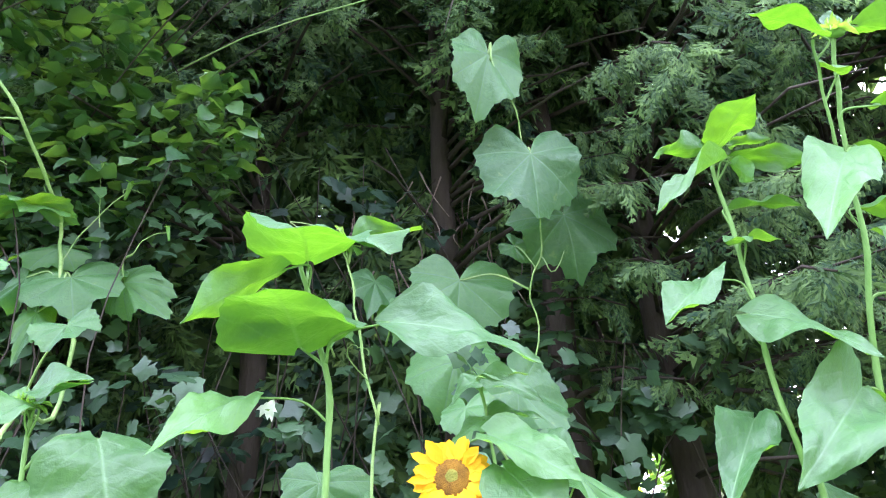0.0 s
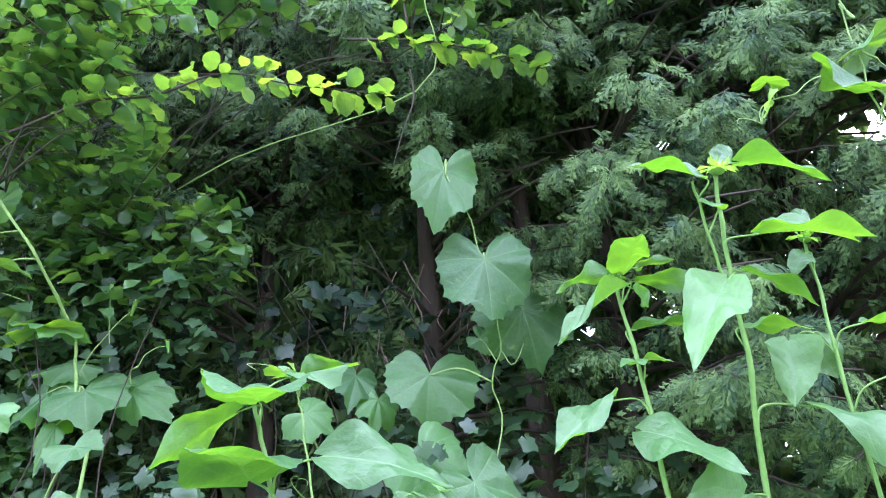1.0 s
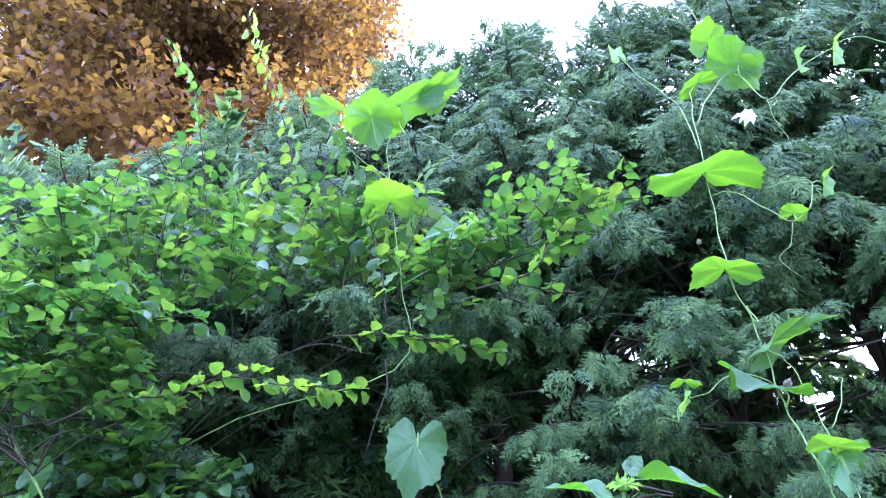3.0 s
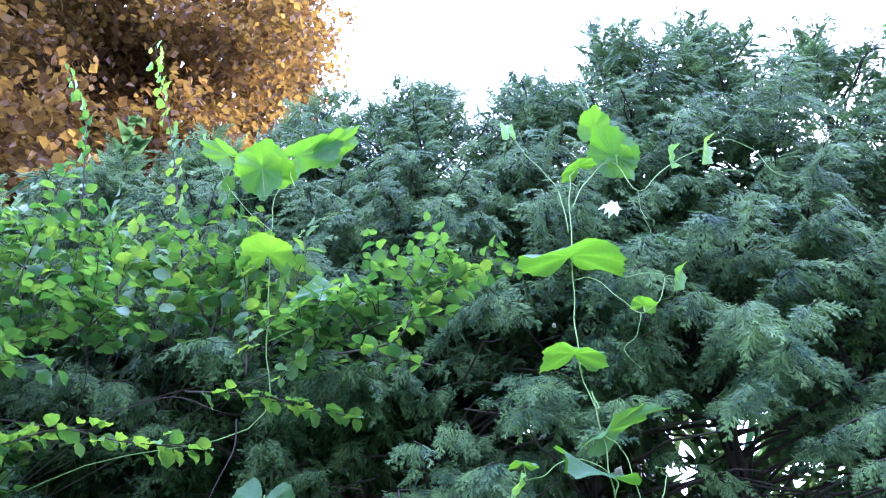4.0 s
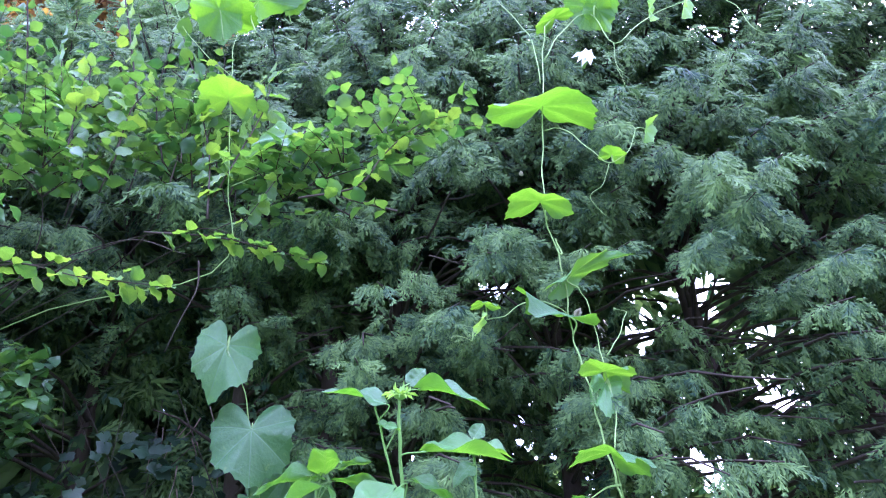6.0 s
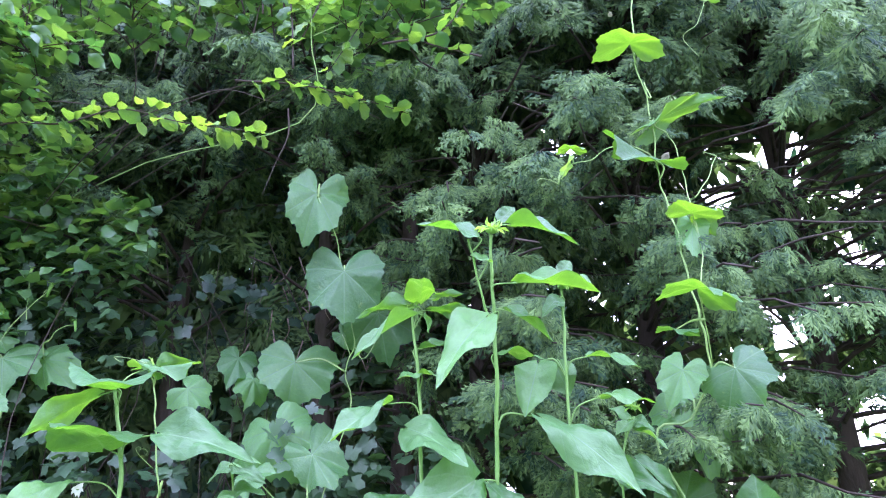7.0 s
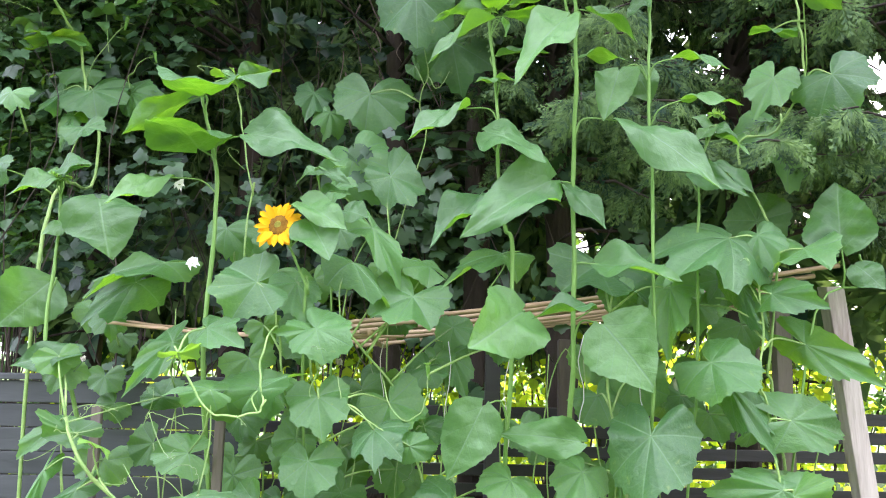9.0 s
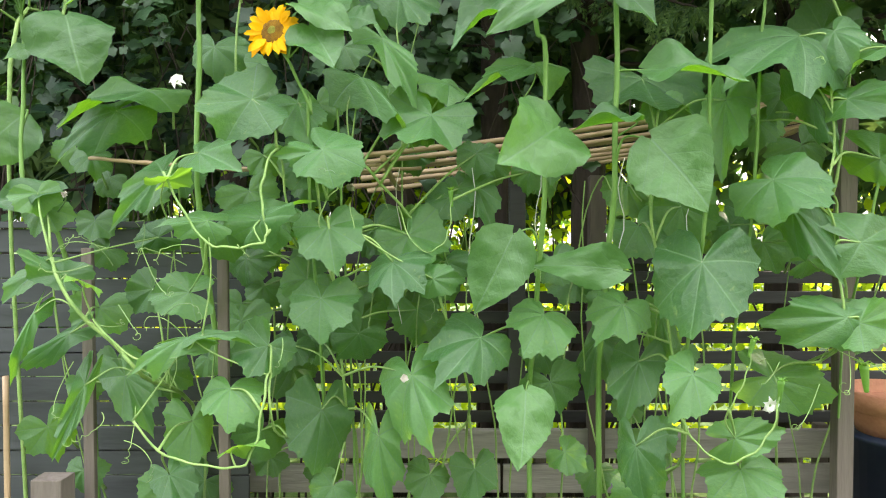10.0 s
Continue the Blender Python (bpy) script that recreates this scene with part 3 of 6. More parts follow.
def shrub():
    rng = random.Random(21)
    thing = tagged(empty("beech_shrub", pose(-1.12, 2.67, GZ)), "broadleaved green shrub with arching branches in the hedge", "shrub")
    origin = np.array((-1.12, 2.67, GZ))
    shift = np.array((0.18, 0.17, -0.1))
    wood, near, rest, picked, flank = Bag(), [], [], [], []
    stems = []

    def open_air(m, share=0.93):
        """False in the hollow under the shrub, kept open along a camera sightline."""
        x, y, z = m[:, 3] + origin
        return not (x > -0.45 - 0.45 * (y - 1.65) and z < 1.517 + 0.84 * (y + 0.435) and rng.random() < share)

    # arching main branches: start, way points and end
    for way in (((-1.3, 2.5, 0.0), (-1.25, 2.3, 1.8), (-1.15, 1.85, 2.85), (-0.75, 1.5, 3.12), (-0.2, 1.36, 3.05)),
                ((-1.3, 2.5, 0.0), (-1.1, 2.35, 2.0), (-0.7, 1.95, 3.1), (-0.1, 1.65, 3.35), (0.25, 1.5, 3.22)),
                ((-1.3, 2.5, 0.0), (-1.0, 2.4, 2.2), (-0.5, 2.0, 3.3), (0.2, 1.72, 3.5), (0.66, 1.6, 3.24)),
                ((-1.3, 2.5, 0.0), (-0.9, 2.45, 2.4), (-0.2, 2.1, 3.4), (0.6, 1.6, 3.62), (1.2, 1.35, 3.86)),
                ((-1.3, 2.5, 0.0), (-1.5, 2.3, 2.2), (-1.4, 1.8, 3.2), (-1.1, 1.55, 3.42), (-0.68, 1.38, 3.3)),
                ((-1.3, 2.5, 0.0), (-1.6, 2.4, 2.2), (-1.7, 2.0, 3.2), (-1.65, 1.7, 3.8)),
                ((-1.3, 2.5, 0.0), (-1.2, 2.4, 2.6), (-1.0, 2.1, 3.6), (-0.95, 1.85, 4.3)),
                ((-1.3, 2.5, 0.0), (-1.0, 2.4, 2.6), (-0.5, 2.1, 3.6), (-0.4, 1.8, 4.25)),
                ((-1.3, 2.5, 0.0), (-0.9, 2.4, 2.6), (-0.15, 2.1, 3.6), (0.1, 1.75, 4.2)),
                ((-1.3, 2.5, 0.0), (-1.7, 2.5, 2.6), (-2.2, 2.2, 3.6), (-2.1, 1.9, 4.3)),
                ((-1.3, 2.5, 0.0), (-1.5, 2.3, 2.4), (-1.3, 1.9, 3.2), (-1.2, 1.6, 3.7), (-1.25, 1.45, 4.0)),
                ((-1.3, 2.5, 0.0), (-1.9, 2.4, 2.2), (-2.2, 1.9, 3.0), (-2.0, 1.6, 3.5)),
                ((-1.3, 2.5, 0.0), (-0.9, 2.4, 2.4), (-0.5, 1.9, 3.3), (-0.45, 1.6, 3.75)),
                ((-1.3, 2.5, 0.0), (-1.7, 2.3, 1.6), (-1.75, 1.9, 2.6), (-1.3, 1.6, 3.0), (-0.95, 1.5, 2.75))):
        way = [origin] + [np.array(w) + shift for w in way[1:]]
        way[1] = np.array((-1.3 + 0.25 * (way[1][0] + 1.12), way[1][1] + 0.4, way[1][2] + 0.25))
        stems.append(smooth_points(way, 8))
    for pts in stems:
        wood.add(*tube_arrays(pts - origin, 0.0042, 0.0016, 5))
        n = len(pts)
        for k in range(int(n * 0.27), n, 1):
            for _ in range(3 if k > n * 0.52 else 5):
                p = pts[k]
                d = np.array((rng.uniform(-1, 1), rng.uniform(-1.0, 0.35), rng.uniform(-0.15, 0.55)))
                d /= np.linalg.norm(d)
                ln = rng.uniform(0.14, 0.46)
                tw = smooth_points((p, p + d * ln * 0.5 + np.array((0, 0, 0.02)), p + d * ln + np.array((0, 0, -0.05 * ln))), 3)
                if k >= n * 0.5 and not all(open_air((q - origin).reshape(3, 1) @ np.ones((1, 4)), 1.0) for q in (tw[0], tw[-1])):
                    continue
                if k >= n * 0.5:
                    wood.add(*tube_arrays(tw - origin, 0.004, 0.0012, 4))
                stamps = leafy_twigs(rng, [tw - origin], 0.037, 0.088)
                (flank if k < n * 0.5 else near if p[1] < 1.62 else rest).extend(stamps)
    # upright shoots on top
    for _ in range(60):
        x = rng.uniform(-2.4, 0.35)
        p = np.array((x, rng.uniform(1.6, 2.1), rng.uniform(3.7, 4.1) - 0.1 * abs(x + 0.6))) + shift
        top = p + np.array((rng.uniform(-0.1, 0.1), rng.uniform(-0.25, 0.0), rng.uniform(0.3, 0.7)))
        tw = smooth_points((p, (p + top) / 2 + np.array((rng.uniform(-0.04, 0.04), 0, 0)), top), 5)
        wood.add(*tube_arrays(tw - origin, 0.005, 0.0015, 4))
        rest.extend(leafy_twigs(rng, [tw - origin], 0.045, 0.085))
    # sprays that stand out: the arch over the hollow, side twigs and upright shoots
    for way, gap, size in (
            (((-0.79, 1.68, 2.85), (-0.54, 1.62, 2.92), (-0.32, 1.57, 2.90), (-0.11, 1.53, 2.95), (0.11, 1.55, 2.92), (0.39, 1.62, 2.94)), 0.02, 0.066),
            (((-1.07, 1.70, 2.96), (-0.93, 1.65, 3.05), (-0.71, 1.60, 3.04), (-0.51, 1.55, 3.15)), 0.024, 0.078),
            (((0.26, 1.62, 3.18), (0.53, 1.64, 3.19), (0.80, 1.68, 3.16), (0.96, 1.75, 3.16)), 0.024, 0.07),
            (((0.84, 1.50, 3.31), (1.07, 1.46, 3.36), (1.18, 1.44, 3.53), (1.33, 1.42, 3.70), (1.51, 1.42, 3.79)), 0.034, 0.07),
            (((-0.16, 1.75, 3.53), (-0.17, 1.72, 3.81), (-0.18, 1.70, 4.03), (-0.15, 1.70, 4.15)), 0.03, 0.08),
            (((-0.54, 1.80, 3.72), (-0.58, 1.78, 3.99), (-0.63, 1.76, 4.21)), 0.03, 0.08),
            (((0.47, 1.70, 3.32), (0.43, 1.70, 3.67), (0.35, 1.68, 3.97), (0.35, 1.68, 4.19)), 0.03, 0.08),
            (((0.48, 1.70, 3.44), (0.56, 1.68, 3.68), (0.65, 1.66, 3.98), (0.64, 1.66, 4.16)), 0.034, 0.075),
            (((0.03, 1.75, 3.62), (0.05, 1.72, 3.91), (0.12, 1.70, 4.06)), 0.03, 0.08),
            (((-0.82, 1.75, 3.40), (-0.99, 1.75, 3.69), (-1.17, 1.78, 3.90)), 0.03, 0.078),
            (((0.84, 1.62, 3.79), (0.79, 1.64, 3.64), (0.73, 1.64, 3.50), (0.62, 1.66, 3.28)), 0.03, 0.07),
            (((0.04, 1.80, 4.05), (-0.14, 1.75, 4.72), (-0.33, 1.75, 5.31), (-0.51, 1.75, 5.84)), 0.055, 0.07),
            (((-0.15, 1.75, 3.83), (-0.29, 1.75, 4.09), (-0.35, 1.75, 4.36)), 0.035, 0.09),
            (((-0.5, 1.85, 4.2), (-0.58, 1.75, 4.61), (-0.72, 1.75, 5.08), (-0.93, 1.75, 5.46)), 0.05, 0.072),
            (((0.37, 1.75, 4.0), (0.23, 1.75, 4.35), (0.16, 1.75, 4.57)), 0.035, 0.09),
            (((1.24, 1.50, 3.28), (1.06, 1.48, 3.30), (0.96, 1.50, 3.35)), 0.03, 0.07)):
        tw = smooth_points(way, 6)
        wood.add(*tube_arrays(tw - origin, 0.005, 0.0016, 5))
        picked.extend(leafy_twigs(rng, [tw - origin], gap * 1.1, size * 1.15, 1.5 if way[-1][2] > 4.0 else 1.0, way[-1][2] > 4.0))
    # hanging twig with a pale leaf at its tip
    hang = smooth_points(((0.47, 1.68, 3.1), (0.48, 1.69, 2.98), (0.44, 1.7, 2.85), (0.405, 1.7, 2.71)), 5)
    wood.add(*tube_arrays(hang - origin, 0.004, 0.0012, 4))
    near.extend(leafy_twigs(rng, [hang - origin], 0.06, 0.05))
    # inner leaves at the flank, down to the bed; their shade is in the colour
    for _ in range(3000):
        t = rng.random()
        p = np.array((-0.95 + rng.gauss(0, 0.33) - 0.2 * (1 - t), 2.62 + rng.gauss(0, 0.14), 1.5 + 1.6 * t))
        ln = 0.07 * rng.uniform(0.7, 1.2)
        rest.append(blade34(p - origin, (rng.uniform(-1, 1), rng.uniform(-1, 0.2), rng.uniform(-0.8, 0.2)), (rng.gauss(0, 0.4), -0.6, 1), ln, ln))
    tagged(child("branchwork", wood.mesh("branchwork", BARK), thing), kind="stuff")
    def behind_vine(m):
        x, y, z = m[:, 3] + origin
        return y > 2.42 or z > 2.95 + 0.35 * max(0.0, -0.9 - x) or x < -1.75
    flank = [m for m in flank if behind_vine(m)]
    near, rest = [m for m in near if open_air(m) and behind_vine(m)], [m for m in rest if open_air(m) and behind_vine(m)] + [m for m in flank if (m[0, 3] - 1.12) < -0.62 - 0.45 * (m[1, 3] + 2.67 - 1.65) + 0.35 * (m[2, 3] + GZ - 2.2)]
    # curtain of leaves that hangs behind the arch, shade put into its colour
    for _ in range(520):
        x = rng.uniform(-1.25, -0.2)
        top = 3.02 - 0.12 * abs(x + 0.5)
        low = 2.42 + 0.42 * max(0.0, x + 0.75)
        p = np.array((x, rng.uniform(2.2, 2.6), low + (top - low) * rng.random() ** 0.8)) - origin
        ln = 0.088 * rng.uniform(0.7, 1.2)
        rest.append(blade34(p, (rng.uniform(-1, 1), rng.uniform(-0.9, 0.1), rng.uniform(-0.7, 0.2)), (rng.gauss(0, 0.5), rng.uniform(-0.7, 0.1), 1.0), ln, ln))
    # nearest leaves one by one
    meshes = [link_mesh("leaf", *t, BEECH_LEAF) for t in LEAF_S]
    rng.shuffle(near)
    near = picked + near
    for k, m34 in enumerate(near[:300]):
        m = np.eye(4)
        m[:3] = m34
        child("leaf", meshes[k % 5], thing, Matrix([list(map(float, r)) for r in m]))
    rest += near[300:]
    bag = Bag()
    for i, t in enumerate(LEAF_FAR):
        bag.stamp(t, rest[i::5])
    tagged(child("crown", bag.mesh("crown", BEECH_LEAF_SHADED), thing, None, "many small rounded green leaves"), kind="stuff")


shrub()


# ---- dark leaves of climbers inside the hedge ----
def dark_climber(name, label, centre, size, count, leaf, seed, mat=IVY_SHADED):
    rng = random.Random(seed)
    thing = tagged(empty(name, pose(*centre)), label, "climber", kind="stuff")
    bag, stems = Bag(), Bag()
    mats = []
    tufts = [np.array([rng.gauss(0, 0.5) * s for s in size]) for _ in range(max(8, count // 9))]
    for k in range(count):
        p = tufts[k % len(tufts)] + np.array([rng.gauss(0, 0.055) for _ in range(3)])
        ln = leaf * rng.uniform(0.6, 1.2)
        mats.append(blade34(p, (rng.uniform(-0.8, 0.8), rng.uniform(-0.9, 0.1), rng.uniform(-0.9, 0.3)), (rng.gauss(0, 0.5), -0.8, rng.uniform(0.2, 1.6)), ln, ln))
    for i, t in enumerate(LEAF_L):
        bag.stamp(t, mats[i::5])
    for _ in range(14):
        x, y = rng.gauss(0, 0.4) * size[0], rng.gauss(0, 0.4) * size[1]
        pts = [(x + rng.uniform(-0.1, 0.1) * k, y, GZ - centre[2] + (centre[2] - GZ + size[2] * 0.6) * k / 4) for k in range(5)]
        stems.add(*tube_arrays(smooth_points(pts, 4), 0.006, 0.002, 4))
    tagged(child("branchwork", stems.mesh("branchwork", BARK), thing), kind="stuff")
    tagged(child("foliage", bag.mesh("foliage", mat), thing), kind="stuff")


dark_climber("dark_climber", "glossy dark green climber leaves in hedge shade", (-0.95, 2.5, 2.15), (0.6, 0.3, 0.95), 900, 0.062, 31, IVY_GLOSS)
dark_climber("dark_climber", "dark broad leaves at the foot of the hedge", (0.85, 2.55, 1.75), (1.0, 0.3, 0.7), 620, 0.075, 32, IVY_GLOSS)
dark_climber("dark_climber", "hedge leaves behind the beans, coloured near-black for the hollow's shade", (-0.1, 2.75, 1.5), (1.1, 0.3, 0.6), 280, 0.065, 33)
dark_climber("dark_climber", "sparse leaves hanging from the hollow's roof, shade put into their colour", (0.1, 2.85, 2.65), (0.9, 0.5, 0.5), 140, 0.06, 34)


# ---- bright bush in the garden behind the fence ----
def bright_bush(x, y, w, h, count, seed, size=0.065, mat=LIME_LEAF, label="sunlit yellow-green bush behind the slatted fence"):
    rng = random.Random(seed)
    thing = tagged(empty("bush", pose(x, y, GZ)), label, "bush")
    bag, wood, mats = Bag(), Bag(), []
    for _ in range(count):
        p = np.array((rng.gauss(0, 0.45) * w, rng.gauss(0, 0.25), rng.uniform(0.05, h) * (1 - 0.1 * rng.random())))
        ln = size * rng.uniform(0.6, 1.3)
        mats.append(blade34(p, (rng.uniform(-1, 1), rng.uniform(-1, 1), rng.uniform(-1, 0.6)), (rng.gauss(0, 0.7), rng.gauss(0, 0.7), 1), ln, ln))
    for i, t in enumerate(LEAF_FAR):
        bag.stamp(t, mats[i::5])
    for _ in range(10):
        a = (rng.uniform(-0.2, 0.2) * w, 0, 0)
        b = (rng.uniform(-0.8, 0.8) * w, rng.uniform(-0.2, 0.2), h * 0.9)
        wood.add(*tube_arrays(smooth_points((a, ((a[0] + b[0]) / 2, 0, h * 0.5), b), 4), 0.01, 0.003, 5))
    tagged(child("branchwork", wood.mesh("branchwork", BARK), thing), kind="stuff")
    tagged(child("crown", bag.mesh("crown", mat), thing), kind="stuff")


bright_bush(0.4, 3.5, 0.9, 1.75, 1500, 41)
bright_bush(1.6, 3.45, 0.9, 1.75, 1500, 42)
bright_bush(2.8, 3.4, 0.9, 1.6, 1000, 43)
bright_bush(0.3, 4.3, 1.0, 2.2, 1500, 44)
bright_bush(1.7, 4.4, 1.0, 2.2, 1500, 45)
bright_bush(3.2, 4.3, 1.0, 2.1, 1300, 46)
bright_bush(-1.2, 4.4, 1.0, 2.1, 1000, 47)
# made-up backdrop row that blocks the bright low sky under the hedge
for k in range(7):
    bright_bush(-5.5 + 2.3 * k, 7.5 + 0.4 * (k % 2), 1.7, 3.4, 1300, 200 + k, 0.16, BEECH_LEAF_SHADED, "dense green bush added in the distance to cover low sky")


# ---- copper beech beyond the hedge ----
def copper_tree():
    rng = random.Random(51)
    cx, cy, cz = -3.9, 8.2, GZ
    thing = tagged(empty("copper_beech", pose(cx, cy, GZ)), "large copper beech with orange-brown sunlit leaves", "tree")
    wood, bag, mats = Bag(), Bag(), []
    wood.add(*tube_arrays(smooth_points(((0, 0, 0), (0.1, 0, 4), (-0.1, 0.1, 9), (0.1, 0, 16)), 5), 0.32, 0.1, 10))
    for _ in range(120):
        z = rng.uniform(6.5, 17)
        a = rng.uniform(0, 2 * math.pi)
        r = 4.55 * math.sqrt(max(0.05, 1 - ((z - 12.5) / 8.5) ** 2)) * rng.uniform(0.7, 1.0)
        end = np.array((math.cos(a) * r, math.sin(a) * r, z + rng.uniform(0.2, 1.3)))
        pts = smooth_points(((0, 0, z - 1.0), end * (0.5, 0.5, 1) + np.array((0, 0, -0.2)), end), 5)
        wood.add(*tube_arrays(pts, 0.07, 0.01, 5))
        for k in range(30):
            c = pts[int(len(pts) * rng.uniform(0.4, 0.999))] + np.array([rng.gauss(0, 0.36) for _ in range(3)])
            for _ in range(38):
                p = c + np.array([rng.gauss(0, 0.16) for _ in range(3)])
                ln = 0.155 * rng.uniform(0.6, 1.2)
                mats.append((p, (rng.uniform(-1, 1), rng.uniform(-1, 1), rng.uniform(-0.9, 0.5)), (rng.gauss(0, 0.6), rng.gauss(0, 0.6), 1), ln, ln))
    quad = (np.array([(0, 0, 0), (0.36, 0.45, 0.05), (0, 1, -0.15), (-0.36, 0.45, 0.05)]), np.array([(0, 1, 2), (0, 2, 3)], dtype=np.int32))
    bag.stamp(quad, blades34(mats))
    tagged(child("branchwork", wood.mesh("branchwork", BARK), thing), kind="stuff")
    tagged(child("crown", bag.mesh("crown", COPPER), thing, None, "orange-brown leaves"), kind="stuff")


copper_tree()


# ---- slatted fence, boards and panel behind the bed ----
def plank(parent, name, x0, x1, y, z, h, d, mat, seed, label=""):
    rng = random.Random(seed)
    return part(name, box_bm((x0 + x1) / 2, y, z, x1 - x0, d, h, 0.003, 0.0025, rng), mat, parent, label)


fence = tagged(empty("slatted_fence"), "low fence of black-stained horizontal slats with gaps", "fence")
for k in range(9):
    plank(fence, "slat", -0.05, 2.95, 2.32, 0.868 - k * 0.077, 0.046, 0.02, BLACK_SLAT, 60 + k)
for x in (-0.02, 1.55, 2.9):
    part("post", box_bm(x, 2.365, 0.3, 0.06, 0.06, 1.3, 0.004), BLACK_SLAT, fence)
board_bed = tagged(empty("raised_bed_edge"), "weathered grey timber boards edging the raised bed", "raised bed")
for k, (z, x0, x1) in enumerate(((0.185, 0.06, 1.22), (0.185, 1.23, 2.27), (0.055, 0.05, 1.0), (0.055, 1.01, 2.28), (-0.075, 0.06, 2.27), (-0.2, 0.05, 2.28))):
    plank(board_bed, "board", x0, x1, 2.2, z, 0.105, 0.025, GREY_WOOD, 70 + k)
for x in (0.12, 1.15, 2.2):
    part("post", box_bm(x, 2.235, -0.05, 0.045, 0.04, 0.6, 0.004), GREY_POST, board_bed)
bed_soil = tagged(empty("bed_soil"), "dark crumbly soil of the vegetable bed", "soil", kind="structure")
part("soil", box_bm(0.8, 1.75, GZ + 0.02, 3.6, 0.85, 0.12, 0.02, 0.01), SOIL, bed_soil)
panel = tagged(empty("fence_panel"), "slate grey painted shiplap fence panel", "fence panel")
for k in range(16):
    plank(panel, "board", -2.2, 0.12, 2.02 + 0.004 * (k % 2), 0.935 - 0.0845 * k, 0.08, 0.02, PANEL, 80 + k)
plank(panel, "cap", -2.22, 0.14, 2.02, 0.99, 0.022, 0.05, PANEL, 99)

black_post = tagged(empty("metal_post"), "slim black square post behind the canes", "post")
part("shaft", box_bm(1.063, 2.25, 0.41, 0.06, 0.06, 1.52, 0.004), BLACK_SLAT, black_post)
brown_post = tagged(empty("wooden_post"), "dark brown wooden post behind the canes", "post")
part("shaft", box_bm(1.35, 2.2, 0.41, 0.06, 0.055, 1.52, 0.004, 0.003), DARK_POST, brown_post)


# ---- trellis of canes and stakes ----
def stake(name, x, y, z1, r, mat, label, lean=(0, 0), square=False):
    thing = tagged(empty(name), label, "stake")
    z0 = GZ
    if square:
        bm = box_bm(0, 0, (z1 - z0) / 2, r * 2, r * 1.6, z1 - z0, 0.003, 0.002)
        m = Matrix.Translation((x, y, z0)) @ Matrix(((1, 0, lean[0] / (z1 - z0), 0), (0, 1, lean[1] / (z1 - z0), 0), (0, 0, 1, 0), (0, 0, 0, 1)))
        bm.transform(m)
        part("shaft", bm, mat, thing)
    else:
        pts = [(x + lean[0] * k / 10, y + lean[1] * k / 10, z0 + (z1 - z0) * k / 10) for k in range(11)]
        v, f = tube_arrays(pts, r, r * 0.85, 8, 0.12)
        child("shaft", link_mesh("shaft", v, f, mat), thing)
    return thing


stake("wooden_stake", -0.262, 1.7, 0.92, 0.015, GREY_POST, "weathered grey square stake of the trellis", square=True)
stake("wooden_stake", 0.143, 1.68, 0.93, 0.014, GREY_POST, "weathered grey stake among the gourd leaves", square=True)
stake("wooden_stake", 1.985, 1.72, 1.31, 0.024, GREY_POST, "weathered grey square post of the cane trellis", square=True)
stake("wooden_stake", 2.285, 1.6, 1.35, 0.03, PALE_POST, "pale leaning timber leg of the trellis", lean=(-0.19, 0), square=True)
stake("bamboo_stake", -0.449, 1.6, 0.56, 0.009, CANE, "thin bamboo stake beside the grey panel")
stake("cut_post", -0.32, 1.6, 0.275, 0.045, GREY_POST, "short cut-off weathered timber post", square=True)


def cane(p, q, r, seed):
    rng = random.Random(seed)
    n = 26
    pts = []
    for k in range(n):
        t = k / (n - 1)
        pts.append([p[i] + (q[i] - p[i]) * t + (rng.uniform(-0.002, 0.002) if i else 0) - (0.02 * math.sin(math.pi * t) if i == 2 else 0) for i in range(3)])
    return link_mesh("cane", *tube_arrays(pts, r, r * 0.9, 7, 0.16), CANE)


trellis = tagged(empty("cane_trellis"), "row of horizontal bamboo canes tied across the posts", "trellis")
for k in range(2):
    child("cane", cane((-0.28, 1.75 + 0.12 * k, 1.19 + 0.006 * k), (0.62 + 0.1 * k, 1.7 + 0.12 * k, 1.165), 0.006, 100 + k), trellis)
for k in range(8):
    y = 1.9 + 0.07 * k
    child("cane", cane((0.44 + 0.05 * (k % 3), y, 1.205 - 0.011 * k), (2.3 - 0.06 * (k % 2), y + 0.015 * (k % 3), 1.46 - 0.011 * k), 0.0095, 110 + k), trellis)
for k, (x, z) in enumerate(((0.62, 1.175), (1.985, 1.35))):
    child("crossbar", cane((x, 1.6, z), (x, 2.45, z - 0.04), 0.009, 120 + k), trellis)

strings = tagged(empty("garden_string"), "thin pale strings hanging from the canes", "string")
for k, (x, y, z0, z1) in enumerate(((0.87, 1.64, 0.6, 1.15), (1.06, 1.64, 0.72, 1.15), (1.3, 1.65, 0.85, 1.18), (0.66, 1.66, 0.7, 1.15), (1.5, 1.66, 0.9, 1.2))):
    pts = [(x + 0.01 * math.sin(j * 1.3 + k), y, z1 + (z0 - z1) * j / 8) for j in range(9)]
    child("string", link_mesh("string", *tube_arrays(pts, 0.0013, 0.0013, 4), STRING), strings)


# ---- terracotta pot on a dark tub ----
def lathe(profile, segs=32):
    v, f = [], []
    for r, z in profile:
        for k in range(segs):
            a = 2 * math.pi * k / segs
            v.append((r * math.cos(a), r * math.sin(a), z))
    for i in range(len(profile) - 1):
        for k in range(segs):
            a, b = i * segs + k, i * segs + (k + 1) % segs
            f += [(a, b, b + segs), (a, b + segs, a + segs)]
    return np.array(v), np.array(f, dtype=np.int32)


